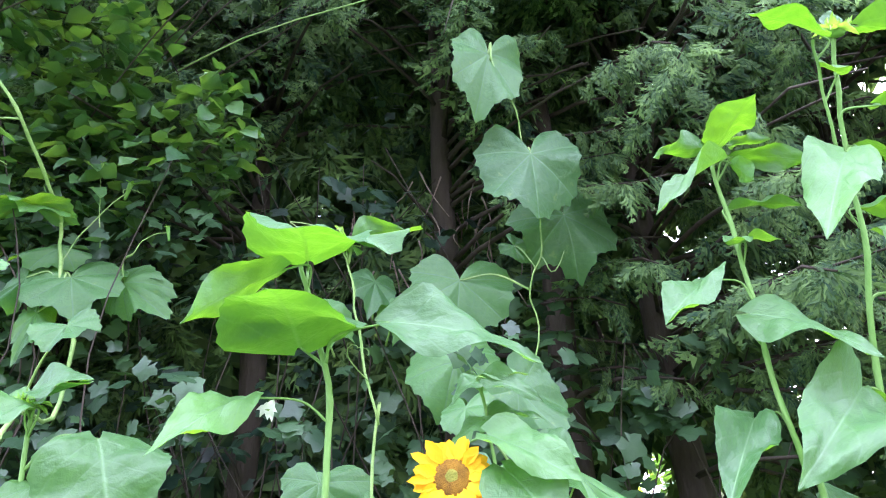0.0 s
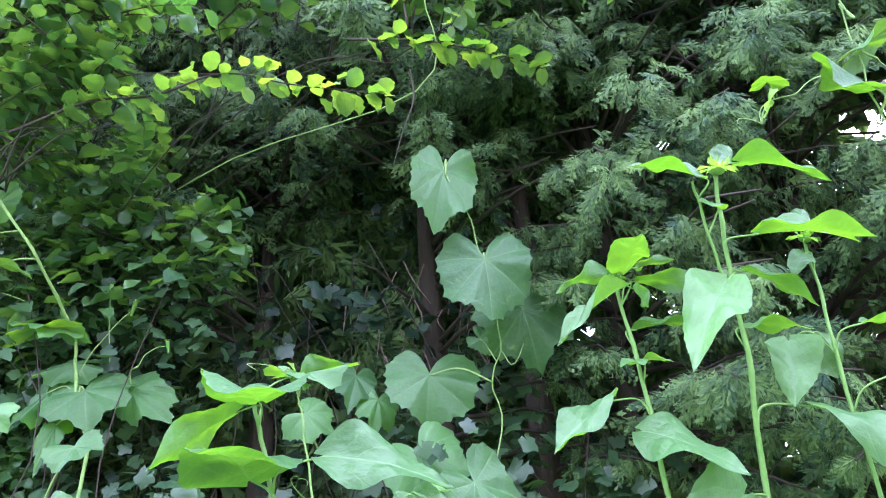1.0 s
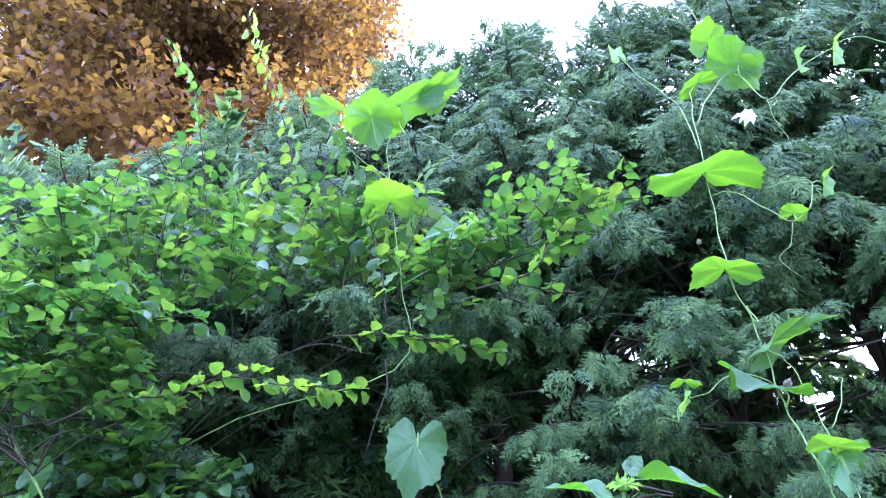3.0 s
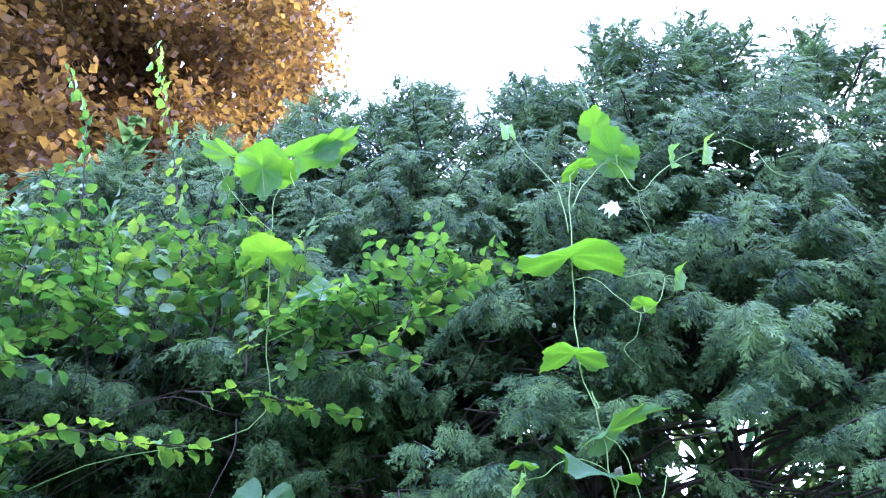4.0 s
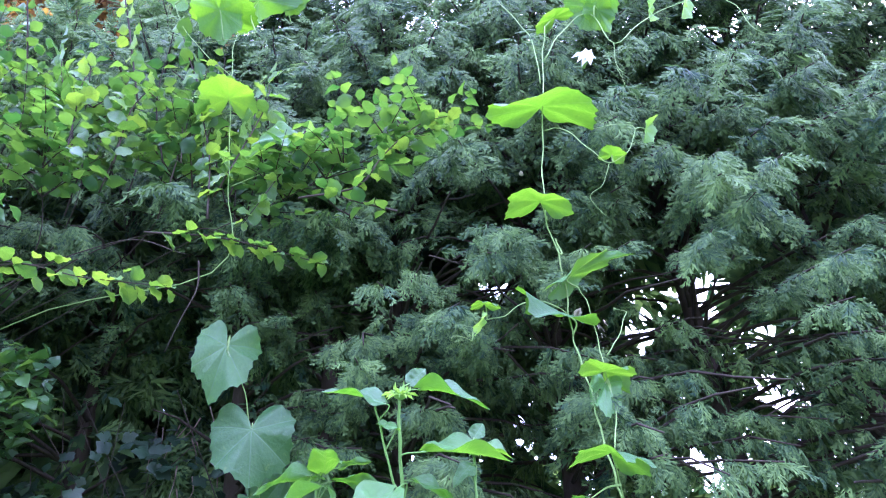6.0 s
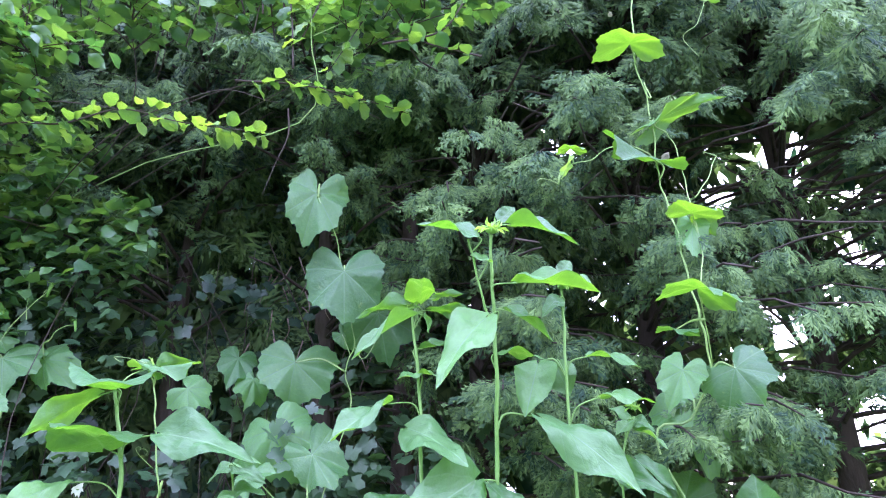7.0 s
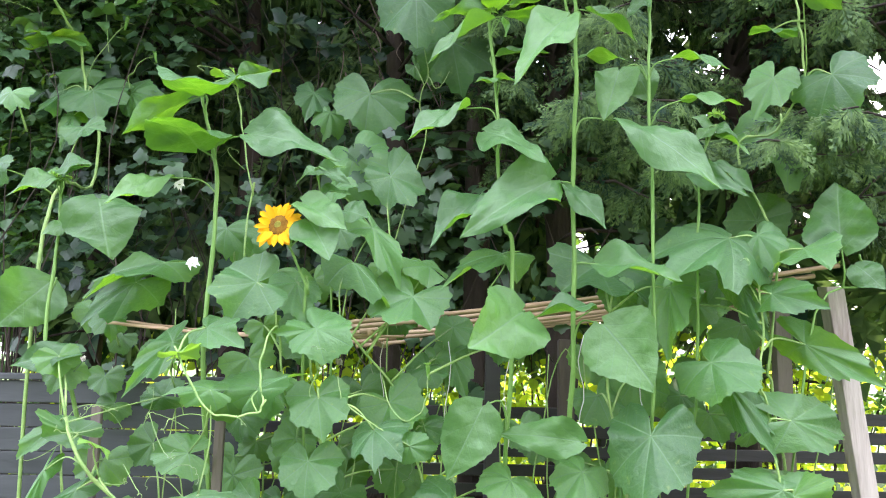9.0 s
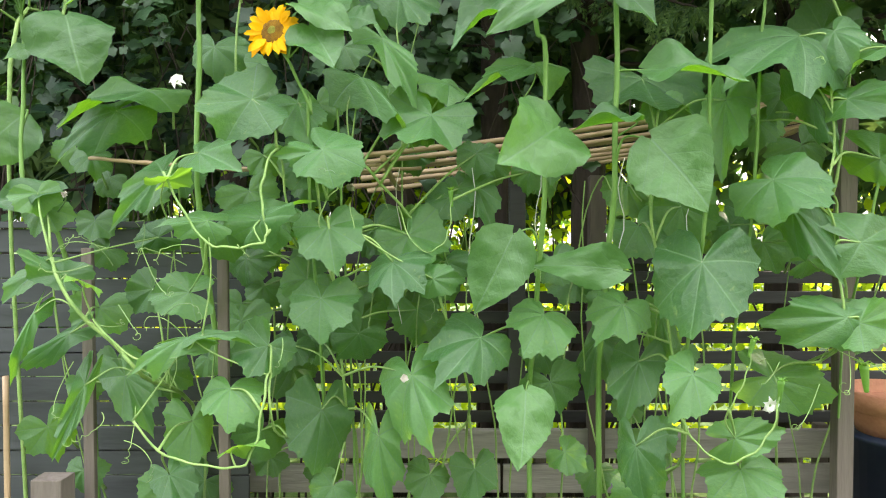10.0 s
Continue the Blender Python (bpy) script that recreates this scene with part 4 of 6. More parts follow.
tub = tagged(empty("plastic_tub", pose(2.33, 1.98, GZ)), "dark blue plastic tub under a clay pot", "tub")
child("body", link_mesh("body", *lathe(((0.0, 0.0), (0.13, 0.0), (0.16, 0.62), (0.168, 0.62), (0.168, 0.64), (0.0, 0.64))), BLUE_TUB), tub)
pot = tagged(empty("clay_pot", pose(2.33, 1.98, GZ + 0.64)), "terracotta clay pot with a thick rim", "pot")
child("body", link_mesh("body", *lathe(((0.0, 0.0), (0.13, 0.0), (0.165, 0.1), (0.16, 0.1), (0.0, 0.06))), TERRACOTTA), pot)
child("rim", link_mesh("rim", *lathe(((0.163, 0.08), (0.178, 0.08), (0.182, 0.14), (0.17, 0.145), (0.16, 0.09))), TERRACOTTA), pot)


# ---- vegetable bed: sunflowers and gourd vines ----
def gourd_leaf(rng):
    """Heart-shaped lobed leaf, stalk at the origin, tip at y = 1, about 1.7 wide."""
    dip = rng.choice((0.02, 0.05, 0.09, 0.15))
    knots = ((0, 1.0), (26, 0.9 - dip), (52, 0.95), (78, 0.9 - dip), (106, 0.93), (126, 0.84 - 0.4 * dip), (140, 0.74), (149, 0.6), (156, 0.34), (164, 0.13), (172, 0.06), (180, 0.04))
    n = 72
    rings = (0.25, 0.5, 0.75, 0.9, 1.0)
    ph, ph2 = rng.uniform(0, 6.28), rng.uniform(0, 6.28)
    cup, wave = rng.choice((0.04, 0.16, 0.28, 0.42)), rng.uniform(0.12, 0.24)
    left, right = rng.uniform(0.9, 1.08), rng.uniform(0.9, 1.08)
    verts = [(0.0, 0.0, 0.0)]
    for f in rings:
        for k in range(n):
            a = -180 + 360 * (k + 0.5) / n
            b = abs(a)
            for (a0, r0), (a1, r1) in zip(knots, knots[1:]):
                if a0 <= b <= a1:
                    u = (b - a0) / (a1 - a0)
                    r = r0 + (r1 - r0) * (3 * u * u - 2 * u ** 3)
            if f == 1.0:
                r *= 1 + 0.035 * (1 if k % 3 == 0 else -0.6) + rng.uniform(-0.012, 0.012)
            r *= left if a < 0 else right
            rr = r * f
            t = radians(a)
            vein = abs(((b + 26) % 52) - 26) / 26
            z = -cup * rr * rr + wave * rr * rr * math.sin(3 * t + ph) + 0.13 * rr * (vein - 0.5) + 0.05 * rr * rr * math.sin(8 * t + ph2) * f
            verts.append((rr * math.sin(t), rr * math.cos(t), z))
    tris = []
    for k in range(n):
        if k != n - 1:
            tris.append((0, 1 + k, 1 + (k + 1) % n))
        for i in range(len(rings) - 1):
            a, b = 1 + i * n + k, 1 + i * n + (k + 1) % n
            if k != n - 1:
                tris += [(a, a + n, b + n), (a, b + n, b)]
    return np.array(verts), np.array(tris, dtype=np.int32)


def sunflower_leaf(rng):
    """Broad toothed leaf with a pointed tip: stalk at the origin, length 1, width 1."""
    shape = ((0, 0.1), (0.04, 0.5), (0.1, 0.82), (0.2, 0.98), (0.32, 1.0), (0.46, 0.94), (0.6, 0.79), (0.74, 0.58), (0.86, 0.33), (0.94, 0.13), (1.0, 0.01))
    rows = 18
    fold, droop, ph = rng.uniform(0.05, 0.38), rng.uniform(0.12, 0.36), rng.uniform(0, 6.28)
    bend = rng.uniform(-0.06, 0.06)
    verts, tris = [], []
    cols = (-1, -0.66, -0.33, 0, 0.33, 0.66, 1)
    for i in range(rows + 1):
        t = i / rows
        for (a, wa), (b, wb) in zip(shape, shape[1:]):
            if a <= t <= b:
                w = 0.5 * (wa + (wb - wa) * (t - a) / (b - a))
        for s in cols:
            edge = abs(s) == 1
            ww = w * (1 + (0.03 if i % 2 else -0.02) * edge)
            back = -0.1 * abs(s) ** 2 if t < 0.12 else 0
            z = fold * abs(s) * w - droop * t * t + 0.13 * math.sin(7 * t + ph + 2 * s) * abs(s) * (w / 0.5) - 0.10 * (abs(s) ** 3) * w + 0.015 * math.sin(26 * t) * (1 - abs(s)) * abs(s) * 4
            verts.append((ww * s + bend * t * t, t + back * (1 - t / 0.12) - 0.05 * abs(s) * w, z))
    m = len(cols)
    for i in range(rows):
        for k in range(m - 1):
            a = i * m + k
            tris += [(a, a + 1, a + m + 1), (a, a + m + 1, a + m)]
    return np.array(verts), np.array(tris, dtype=np.int32)


KIT = random.Random(303)
GOURD_BLADES = [gourd_leaf(KIT) for _ in range(8)]
BLADES = {
    "gourd": [link_mesh("gourd_leaf", *t, GOURD_LEAF) for t in GOURD_BLADES],
    "young": [link_mesh("young_leaf", *t, YOUNG_LEAF) for t in GOURD_BLADES[:3]],
    "sunflower": [link_mesh("sunflower_leaf", *sunflower_leaf(KIT), SUN_LEAF) for _ in range(8)],
}
NOW = {"thing": None, "origin": None, "stems": [], "count": 0, "mat": STEM}


def plant(name, label, category, base):
    """Start a new plant standing at base; stems and leaves that follow belong to it."""
    NOW["thing"] = tagged(empty(name, pose(*base)), label, category, group="sunflowers in the bed" if category == "sunflower" else "gourd vines in the bed")
    NOW["origin"], NOW["stems"] = np.array(base), []
    NOW["mat"] = STEM if category == "sunflower" else VINE_STEM


def stem(r0, r1, *pts):
    q = smooth_points(pts, 5)
    if NOW["mat"] is STEM:                          # lower stems set back so that leaves cover them in the camera's view
        q[:, 1] += 0.17 * np.clip((1.05 - q[:, 2]) / 0.5, 0, 1)
    NOW["stems"].append(q)
    sway = 0.0015 if NOW["mat"] is STEM else 0.003
    wob = np.array([[sway * math.sin(1.3 * i + 2 * k) for k in range(3)] for i in range(len(q))]) * min(1.0, r0 / 0.005)
    thin = 0.8 if NOW["mat"] is STEM else 0.75
    v, f = tube_arrays(q + wob - NOW["origin"], r0 * thin, r1 * thin, 8, 0.14)
    child("stem", link_mesh("stem", v, f, NOW["mat"]), NOW["thing"])


def leaf(kind, base, axis, width, normal, sway=1.0):
    """One blade with its stalk down to the nearest stem."""
    NOW["count"] += 1
    k = NOW["count"]
    rng = random.Random(k)
    base, axis = np.array(base), np.array(axis)
    if base[2] > 2.2:
        sway *= 0.3
    if kind == "young":
        normal = np.array(normal) * 0.35 + np.array((0.0, 0.5, 0.7))
    ln = float(np.linalg.norm(axis))
    turn = np.array([rng.uniform(-0.34, 0.34) for _ in range(3)]) * sway
    axis, normal = axis + np.array(normal) * ln * rng.uniform(-0.28, 0.2) * sway, np.array(normal) + turn
    if kind == "gourd" and width > 0.14 and base[2] < 1.55:
        width, axis, ln = width * 0.92, axis * 0.92, ln * 0.92
    sx = width if kind == "sunflower" else width / 1.82
    me = BLADES[kind][k % len(BLADES[kind])]
    flip = -1 if rng.random() < 0.5 else 1
    m = blade_matrix(base - NOW["origin"], axis, np.array(normal), sx * flip, ln, max(sx, ln) if kind == "sunflower" else max(sx, ln) * 0.8)
    blade = child("leaf", me, NOW["thing"], m)
    best, far = None, 9.0
    for q in NOW["stems"]:
        d = np.linalg.norm(q - (base - np.array((0, 0, 0.05))), axis=1)
        i = int(np.argmin(d))
        if d[i] < far:
            best, far = q[i], d[i]
    if far > 0.34:
        best = base + np.array((rng.uniform(-0.05, 0.05), 0.12, -0.1))
        far = 0.16
    if far > 0.015:
        mid = (base + best) / 2 + np.array((0, -0.01, 0.02 - 0.06 * far)) - 0.15 * axis
        v, f = tube_arrays(smooth_points((best, mid, base), 6) - NOW["origin"], 0.0042 if width > 0.12 else 0.0026, 0.002, 6)
        child("petiole", link_mesh("petiole", v, f, NOW["mat"]), NOW["thing"])
    return blade


def blob(r, squash, seed, bumps=0.12):
    bm = bmesh.new()
    bmesh.ops.create_icosphere(bm, subdivisions=2, radius=r)
    for v in bm.verts:
        v.co *= 1 + bumps * noise.noise(v.co * (2.2 / r) + Vector((seed, 0, 0)))
        v.co.z *= squash
    return bm


def bract_bag(count, length, width, tilt, rng, curl=0.2, jitter=0.25, blunt=0.18):
    """A ring of pointed bracts or petals round +z."""
    bag = Bag()
    blade_t = (np.array([(0, 0, 0), (0.5, 0.45, 0.06), (blunt, 0.82, 0.0), (0, 1, -curl), (-blunt, 0.82, 0.0), (-0.5, 0.45, 0.06), (0, 0.45, 0.0)]), np.array([(0, 1, 6), (1, 2, 6), (2, 3, 6), (3, 4, 6), (4, 5, 6), (5, 0, 6)], dtype=np.int32))
    mats = []
    for k in range(count):
        a = 2 * math.pi * (k + rng.uniform(-jitter, jitter)) / count
        t = radians(tilt + rng.uniform(-12, 12))
        d = np.array((math.cos(a) * math.cos(t), math.sin(a) * math.cos(t), math.sin(t)))
        nrm = np.array((-math.cos(a) * math.sin(t), -math.sin(a) * math.sin(t), math.cos(t))) + np.array([rng.gauss(0, 0.18) for _ in range(3)])
        l2 = length * rng.uniform(0.75, 1.15)
        mats.append(blade34(np.array((0.0, 0.0, 0.0)), d, nrm, width * rng.uniform(0.8, 1.15), l2, l2))
    bag.stamp(blade_t, mats)
    return bag


def oriented(pos, direction):
    q = Vector(direction).to_track_quat("Z", "Y").to_matrix().to_4x4()
    return Matrix.Translation(Vector([float(a - b) for a, b in zip(pos, NOW["origin"])])) @ q


def flower_head(pos, r):
    """Open sunflower: two rows of yellow rays, brown-gold disc with a greener centre, green bracts."""
    rng = random.Random(9)
    m = oriented(pos, (-0.22, -0.95, 0.22))
    head = child("flower_head", link_mesh("flower_head", *blob_arrays(r * 0.47, 0.34, 3), DISC), NOW["thing"], m, "open yellow flower with brown-gold disc")
    child("disc_centre", link_mesh("disc_centre", *blob_arrays(r * 0.19, 0.4, 8), DISC_C), head, Matrix.Translation((0, 0, r * 0.1)))
    for count, ln, wd, tilt, up in ((20, r * 0.74, r * 0.34, 3, 0.0), (18, r * 0.64, r * 0.3, 14, 0.004)):
        for k in range(count):
            bag = bract_bag(1, ln, wd, tilt, rng, 0.12, 0.0, 0.34)
            a = 2 * math.pi * (k + rng.uniform(-0.3, 0.3) + (0.5 if up else 0)) / count
            child("petal", bag.mesh("petal", PETAL_Y), head, pose(r * 0.3 * math.cos(a), r * 0.3 * math.sin(a), up, 0, 0, math.degrees(a)))
    child("calyx", bract_bag(14, r * 0.7, r * 0.26, -14, rng).mesh("calyx", STEM), head, Matrix.Translation((0, 0, -0.008)))


def blob_arrays(r, squash, seed):
    bm = blob(r, squash, seed, 0.06)
    bm.verts.index_update()
    v = np.array([tuple(x.co) for x in bm.verts])
    f = np.array([[x.index for x in g.verts] for g in bm.faces], dtype=np.int32)
    bm.free()
    return v, f


def flower_bud(pos, r):
    rng = random.Random(int(pos[0] * 1000))
    m = oriented(pos, (rng.uniform(-0.3, 0.3), -0.5, 0.8))
    bud = child("flower_bud", link_mesh("flower_bud", *blob_arrays(r * 0.62, 0.6, 4), YOUNG_LEAF), NOW["thing"], m, "closed green flower bud")
    child("calyx", bract_bag(12, r * 1.25, r * 0.5, 38, rng, -0.3).mesh("calyx", YOUNG_LEAF), bud)
    child("outer_calyx", bract_bag(11, r * 1.6, r * 0.55, 8, rng, 0.3).mesh("outer_calyx", YOUNG_LEAF), bud)


def white_flower(pos, r):
    rng = random.Random(int(pos[0] * 1000))
    m = oriented(pos, (rng.uniform(-0.3, 0.3), -0.9, rng.uniform(-0.2, 0.5)))
    fl = child("white_flower", bract_bag(7, r, r * 1.0, 28, rng, 0.6, 0.4, 0.3).mesh("white_flower", PETAL_W), NOW["thing"], m, "crumpled white gourd flower")
    child("calyx", link_mesh("calyx", *tube_arrays(smooth_points(((0, 0, -r * 1.0), (0, 0, -r * 0.4), (0, 0, 0.002)), 3), r * 0.12, r * 0.3, 7), VINE_STEM), fl)


def withered_flower(pos, r):
    rng = random.Random(int(pos[0] * 977))
    m = oriented(pos, (rng.uniform(-0.5, 0.5), -0.5, rng.uniform(-0.6, 0.3)))
    child("withered_flower", bract_bag(11, r * 1.0, r * 0.8, 74, rng, -0.5, 0.4, 0.4).mesh("withered_flower", BUD_DRY), NOW["thing"], m, "withered pale flower")


def vine_bud(pos, r):
    """Slim pale bud on its stalk, with small teeth at the mouth."""
    rng = random.Random(int(pos[0] * 1000))
    m = oriented(pos, (rng.uniform(-0.3, 0.3), -0.2, 1))
    bud = child("vine_bud", link_mesh("vine_bud", *tube_arrays(smooth_points(((0, 0, -r * 1.6), (0, 0, -r * 0.5), (0, 0, r * 0.6)), 4), r * 0.18, r * 0.36, 7), YOUNG_LEAF), NOW["thing"], m, "slim pale green bud")
    child("mouth", bract_bag(6, r * 0.8, r * 0.3, 45, rng, 0.3).mesh("mouth", YOUNG_LEAF), bud, Matrix.Translation((0, 0, r * 0.5)))


def tendril(pos, ln):
    """Thin curling tendril that ends in a coil."""
    rng = random.Random(int(pos[0] * 1000 + pos[2] * 377))
    p = np.array(pos) - NOW["origin"]
    d = np.array((rng.uniform(-1, 1), rng.uniform(-0.7, 0.1), rng.uniform(-0.5, 0.7)))
    d /= np.linalg.norm(d)
    side = np.cross(d, (0.2, 0.9, 0.3))
    side /= np.linalg.norm(side)
    up = np.cross(d, side)
    pts, turns = [], rng.uniform(1.5, 3.5)
    bow = rng.uniform(-0.35, 0.35)
    for k in range(40):
        t = k / 39
        c = max(0, t - 0.5) * 2
        a = c * turns * 2 * math.pi
        pts.append(p + d * ln * (t - 0.35 * c * c) + side * ln * (bow * math.sin(math.pi * t) + 0.05 * c * math.sin(a)) + up * ln * 0.05 * (c * math.cos(a)) + np.array((0, 0, -0.18 * ln * t * t)))
    child("tendril", link_mesh("tendril", *tube_arrays(pts, 0.0013, 0.0007, 5), VINE_STEM), NOW["thing"])



def fill_leaves(count, x0, x1, z0, z1, seed):
    """Shaded leaves deeper in the tangle, behind the front ones."""
    rng = random.Random(seed)
    for _ in range(count):
        p = (rng.uniform(x0, x1), rng.uniform(1.62, 1.98), rng.uniform(z0, z1))
        w = rng.uniform(0.12, 0.22)
        a = rng.uniform(-0.7, 0.7)
        ln = w * rng.uniform(0.42, 0.62)
        leaf("gourd", p, (math.sin(a) * ln, -0.35 * ln, -math.cos(a) * ln), w, (rng.uniform(-0.4, 0.4), -1.0, rng.uniform(0.1, 0.9)))


def thin_shoots(count, x0, x1, top, seed):
    """Slim pale shoots that climb from the soil to the canes, some with a tendril."""
    rng = random.Random(seed)
    for k in range(count):
        x, y = rng.uniform(x0, x1), rng.uniform(1.78, 2.0)
        lean, z1 = rng.uniform(-0.3, 0.3), top * rng.uniform(0.72, 1.05)
        pts = [(x + lean * t + 0.045 * math.sin(5 * t + k), y - 0.1 * t + 0.02 * math.sin(7 * t + 2 * k), GZ + (z1 - GZ) * t) for t in (0, 0.2, 0.4, 0.6, 0.8, 1.0)]
        if rng.random() < 0.4:
            pts.append((pts[-1][0] + rng.uniform(-0.07, 0.07), pts[-1][1] - 0.03, pts[-1][2] - rng.uniform(0.02, 0.1)))
        stem(rng.uniform(0.003, 0.0055), 0.0022, *pts)
        if k % 2:
            tendril(pts[4], rng.uniform(0.1, 0.2))


plant("sunflower_plant", "tall sunflower with a green bud and broad toothed leaves", "sunflower", (1.270, 1.590, -0.350))
stem(0.011, 0.006, (1.270, 1.590, -0.350), (1.250, 1.540, 0.737), (1.249, 1.530, 1.014), (1.252, 1.520, 1.362), (1.247, 1.500, 1.692), (1.241, 1.420, 1.919), (1.233, 1.380, 2.132), (1.220, 1.330, 2.268), (1.214, 1.290, 2.384))
stem(0.005, 0.004, (1.232, 1.380, 2.113), (1.200, 1.360, 2.162), (1.161, 1.300, 2.282), (1.136, 1.260, 2.350))
leaf("sunflower", (1.281, 1.280, 2.416), (0.218, -0.030, -0.002), 0.082, (-0.042, -0.358, 0.933))
leaf("sunflower", (1.158, 1.260, 2.361), (-0.173, -0.050, 0.046), 0.107, (0.354, -0.498, 0.791))
leaf("sunflower", (1.255, 1.330, 2.456), (0.059, 0.000, 0.062), 0.063, (0.070, -0.995, -0.067))
leaf("sunflower", (1.207, 1.300, 2.293), (-0.054, -0.040, 0.014), 0.065, (0.543, -0.485, 0.686))
leaf("sunflower", (1.304, 1.320, 2.230), (0.248, -0.060, -0.018), 0.135, (-0.011, -0.331, 0.943))
leaf("sunflower", (1.276, 1.380, 2.157), (0.156, -0.050, -0.066), 0.100, (0.176, -0.540, 0.823))
leaf("sunflower", (1.199, 1.340, 2.116), (-0.192, -0.174, -0.130), 0.142, (-0.058, -0.555, 0.830))
leaf("sunflower", (1.254, 1.420, 2.028), (0.132, -0.060, -0.003), 0.076, (-0.089, -0.245, 0.965))
leaf("sunflower", (1.171, 1.460, 1.644), (-0.260, -0.179, -0.185), 0.173, (0.117, -0.792, 0.599))
leaf("sunflower", (1.222, 1.500, 1.637), (0.113, -0.121, -0.106), 0.097, (-0.053, -0.688, 0.724))
leaf("sunflower", (1.380, 1.420, 1.825), (0.235, -0.217, -0.159), 0.163, (-0.220, -0.720, 0.659))
leaf("sunflower", (1.328, 1.460, 1.208), (0.116, -0.140, -0.146), 0.236, (-0.337, -0.799, 0.498))
leaf("sunflower", (1.287, 1.450, 1.252), (-0.188, -0.060, -0.027), 0.092, (-0.005, -0.394, 0.919))
leaf("sunflower", (1.321, 1.480, 1.392), (0.199, -0.154, -0.068), 0.129, (-0.165, -0.567, 0.807))
leaf("sunflower", (1.256, 1.460, 0.868), (-0.235, -0.020, 0.042), 0.115, (0.120, -0.970, 0.209))
flower_bud((1.216, 1.280, 2.393), 0.034)

plant("sunflower_plant", "sunflower with a flat rosette of leaves and a straight stem", "sunflower", (1.065, 1.590, -0.350))
stem(0.010, 0.006, (1.065, 1.590, -0.350), (1.045, 1.540, 0.363), (1.050, 1.530, 0.615), (1.058, 1.520, 0.984), (1.058, 1.500, 1.432), (1.034, 1.500, 1.507), (1.009, 1.500, 1.722), (1.015, 1.500, 1.788), (0.995, 1.490, 2.009), (0.973, 1.480, 2.187))
leaf("sunflower", (1.000, 1.470, 1.965), (-0.066, -0.060, -0.000), 0.058, (0.174, -0.194, 0.965))
leaf("sunflower", (1.007, 1.470, 1.965), (0.052, -0.050, 0.009), 0.058, (-0.291, -0.131, 0.948))
leaf("sunflower", (0.901, 1.460, 1.868), (-0.176, -0.144, -0.075), 0.103, (0.064, -0.521, 0.851))
leaf("sunflower", (0.968, 1.460, 1.794), (0.157, -0.161, -0.069), 0.144, (-0.350, -0.634, 0.690))
leaf("sunflower", (1.015, 1.500, 2.059), (0.152, -0.020, 0.009), 0.056, (-0.093, -0.277, 0.956))
leaf("sunflower", (0.954, 1.500, 1.591), (-0.158, -0.148, -0.134), 0.109, (0.076, -0.715, 0.695))
leaf("sunflower", (1.089, 1.480, 1.243), (-0.159, -0.150, -0.136), 0.230, (0.175, -0.755, 0.632))
leaf("sunflower", (0.971, 1.470, 0.961), (-0.092, -0.122, -0.162), 0.175, (0.098, -0.820, 0.564))
leaf("sunflower", (1.004, 1.460, 0.550), (-0.016, -0.112, -0.165), 0.160, (-0.094, -0.819, 0.566))
leaf("sunflower", (0.947, 1.460, 2.195), (-0.174, -0.030, -0.011), 0.058, (-0.130, 0.423, 0.897))
leaf("sunflower", (0.999, 1.480, 2.211), (0.000, -0.172, 0.040), 0.105, (0.000, 0.225, 0.974))
leaf("sunflower", (1.038, 1.480, 2.188), (0.173, -0.030, 0.020), 0.065, (-0.008, 0.517, 0.856))
leaf("sunflower", (0.974, 1.440, 2.148), (-0.221, -0.060, -0.077), 0.057, (-0.257, -0.249, 0.934))
leaf("sunflower", (1.052, 1.500, 2.233), (0.095, 0.000, 0.034), 0.040, (-0.285, 0.543, 0.790))
leaf("sunflower", (1.013, 1.460, 2.155), (0.022, -0.040, -0.068), 0.058, (0.961, 0.091, 0.262))
flower_bud((0.973, 1.470, 2.189), 0.018)

plant("sunflower_plant", "young sunflower with broad bright green leaves", "sunflower", (0.135, 1.600, -0.350))
stem(0.010, 0.006, (0.135, 1.600, -0.350), (0.115, 1.550, 0.953), (0.126, 1.540, 1.397), (0.132, 1.520, 1.630), (0.100, 1.520, 1.778), (0.081, 1.520, 1.849), (0.061, 1.520, 1.922))
leaf("sunflower", (0.241, 1.460, 1.768), (0.273, -0.070, -0.038), 0.146, (-0.021, -0.543, 0.840))
leaf("sunflower", (-0.008, 1.480, 1.631), (-0.119, -0.162, -0.098), 0.090, (0.209, -0.614, 0.761))
leaf("sunflower", (0.080, 1.500, 1.909), (0.000, -0.239, 0.046), 0.242, (0.000, 0.191, 0.982))
leaf("sunflower", (0.034, 1.480, 1.880), (-0.155, -0.080, -0.137), 0.104, (-0.709, 0.469, 0.527))
leaf("sunflower", (0.073, 1.500, 1.731), (-0.032, -0.230, 0.054), 0.265, (0.031, 0.223, 0.974))
leaf("sunflower", (0.176, 1.550, 1.993), (0.101, 0.000, 0.022), 0.066, (-0.174, 0.579, 0.797))

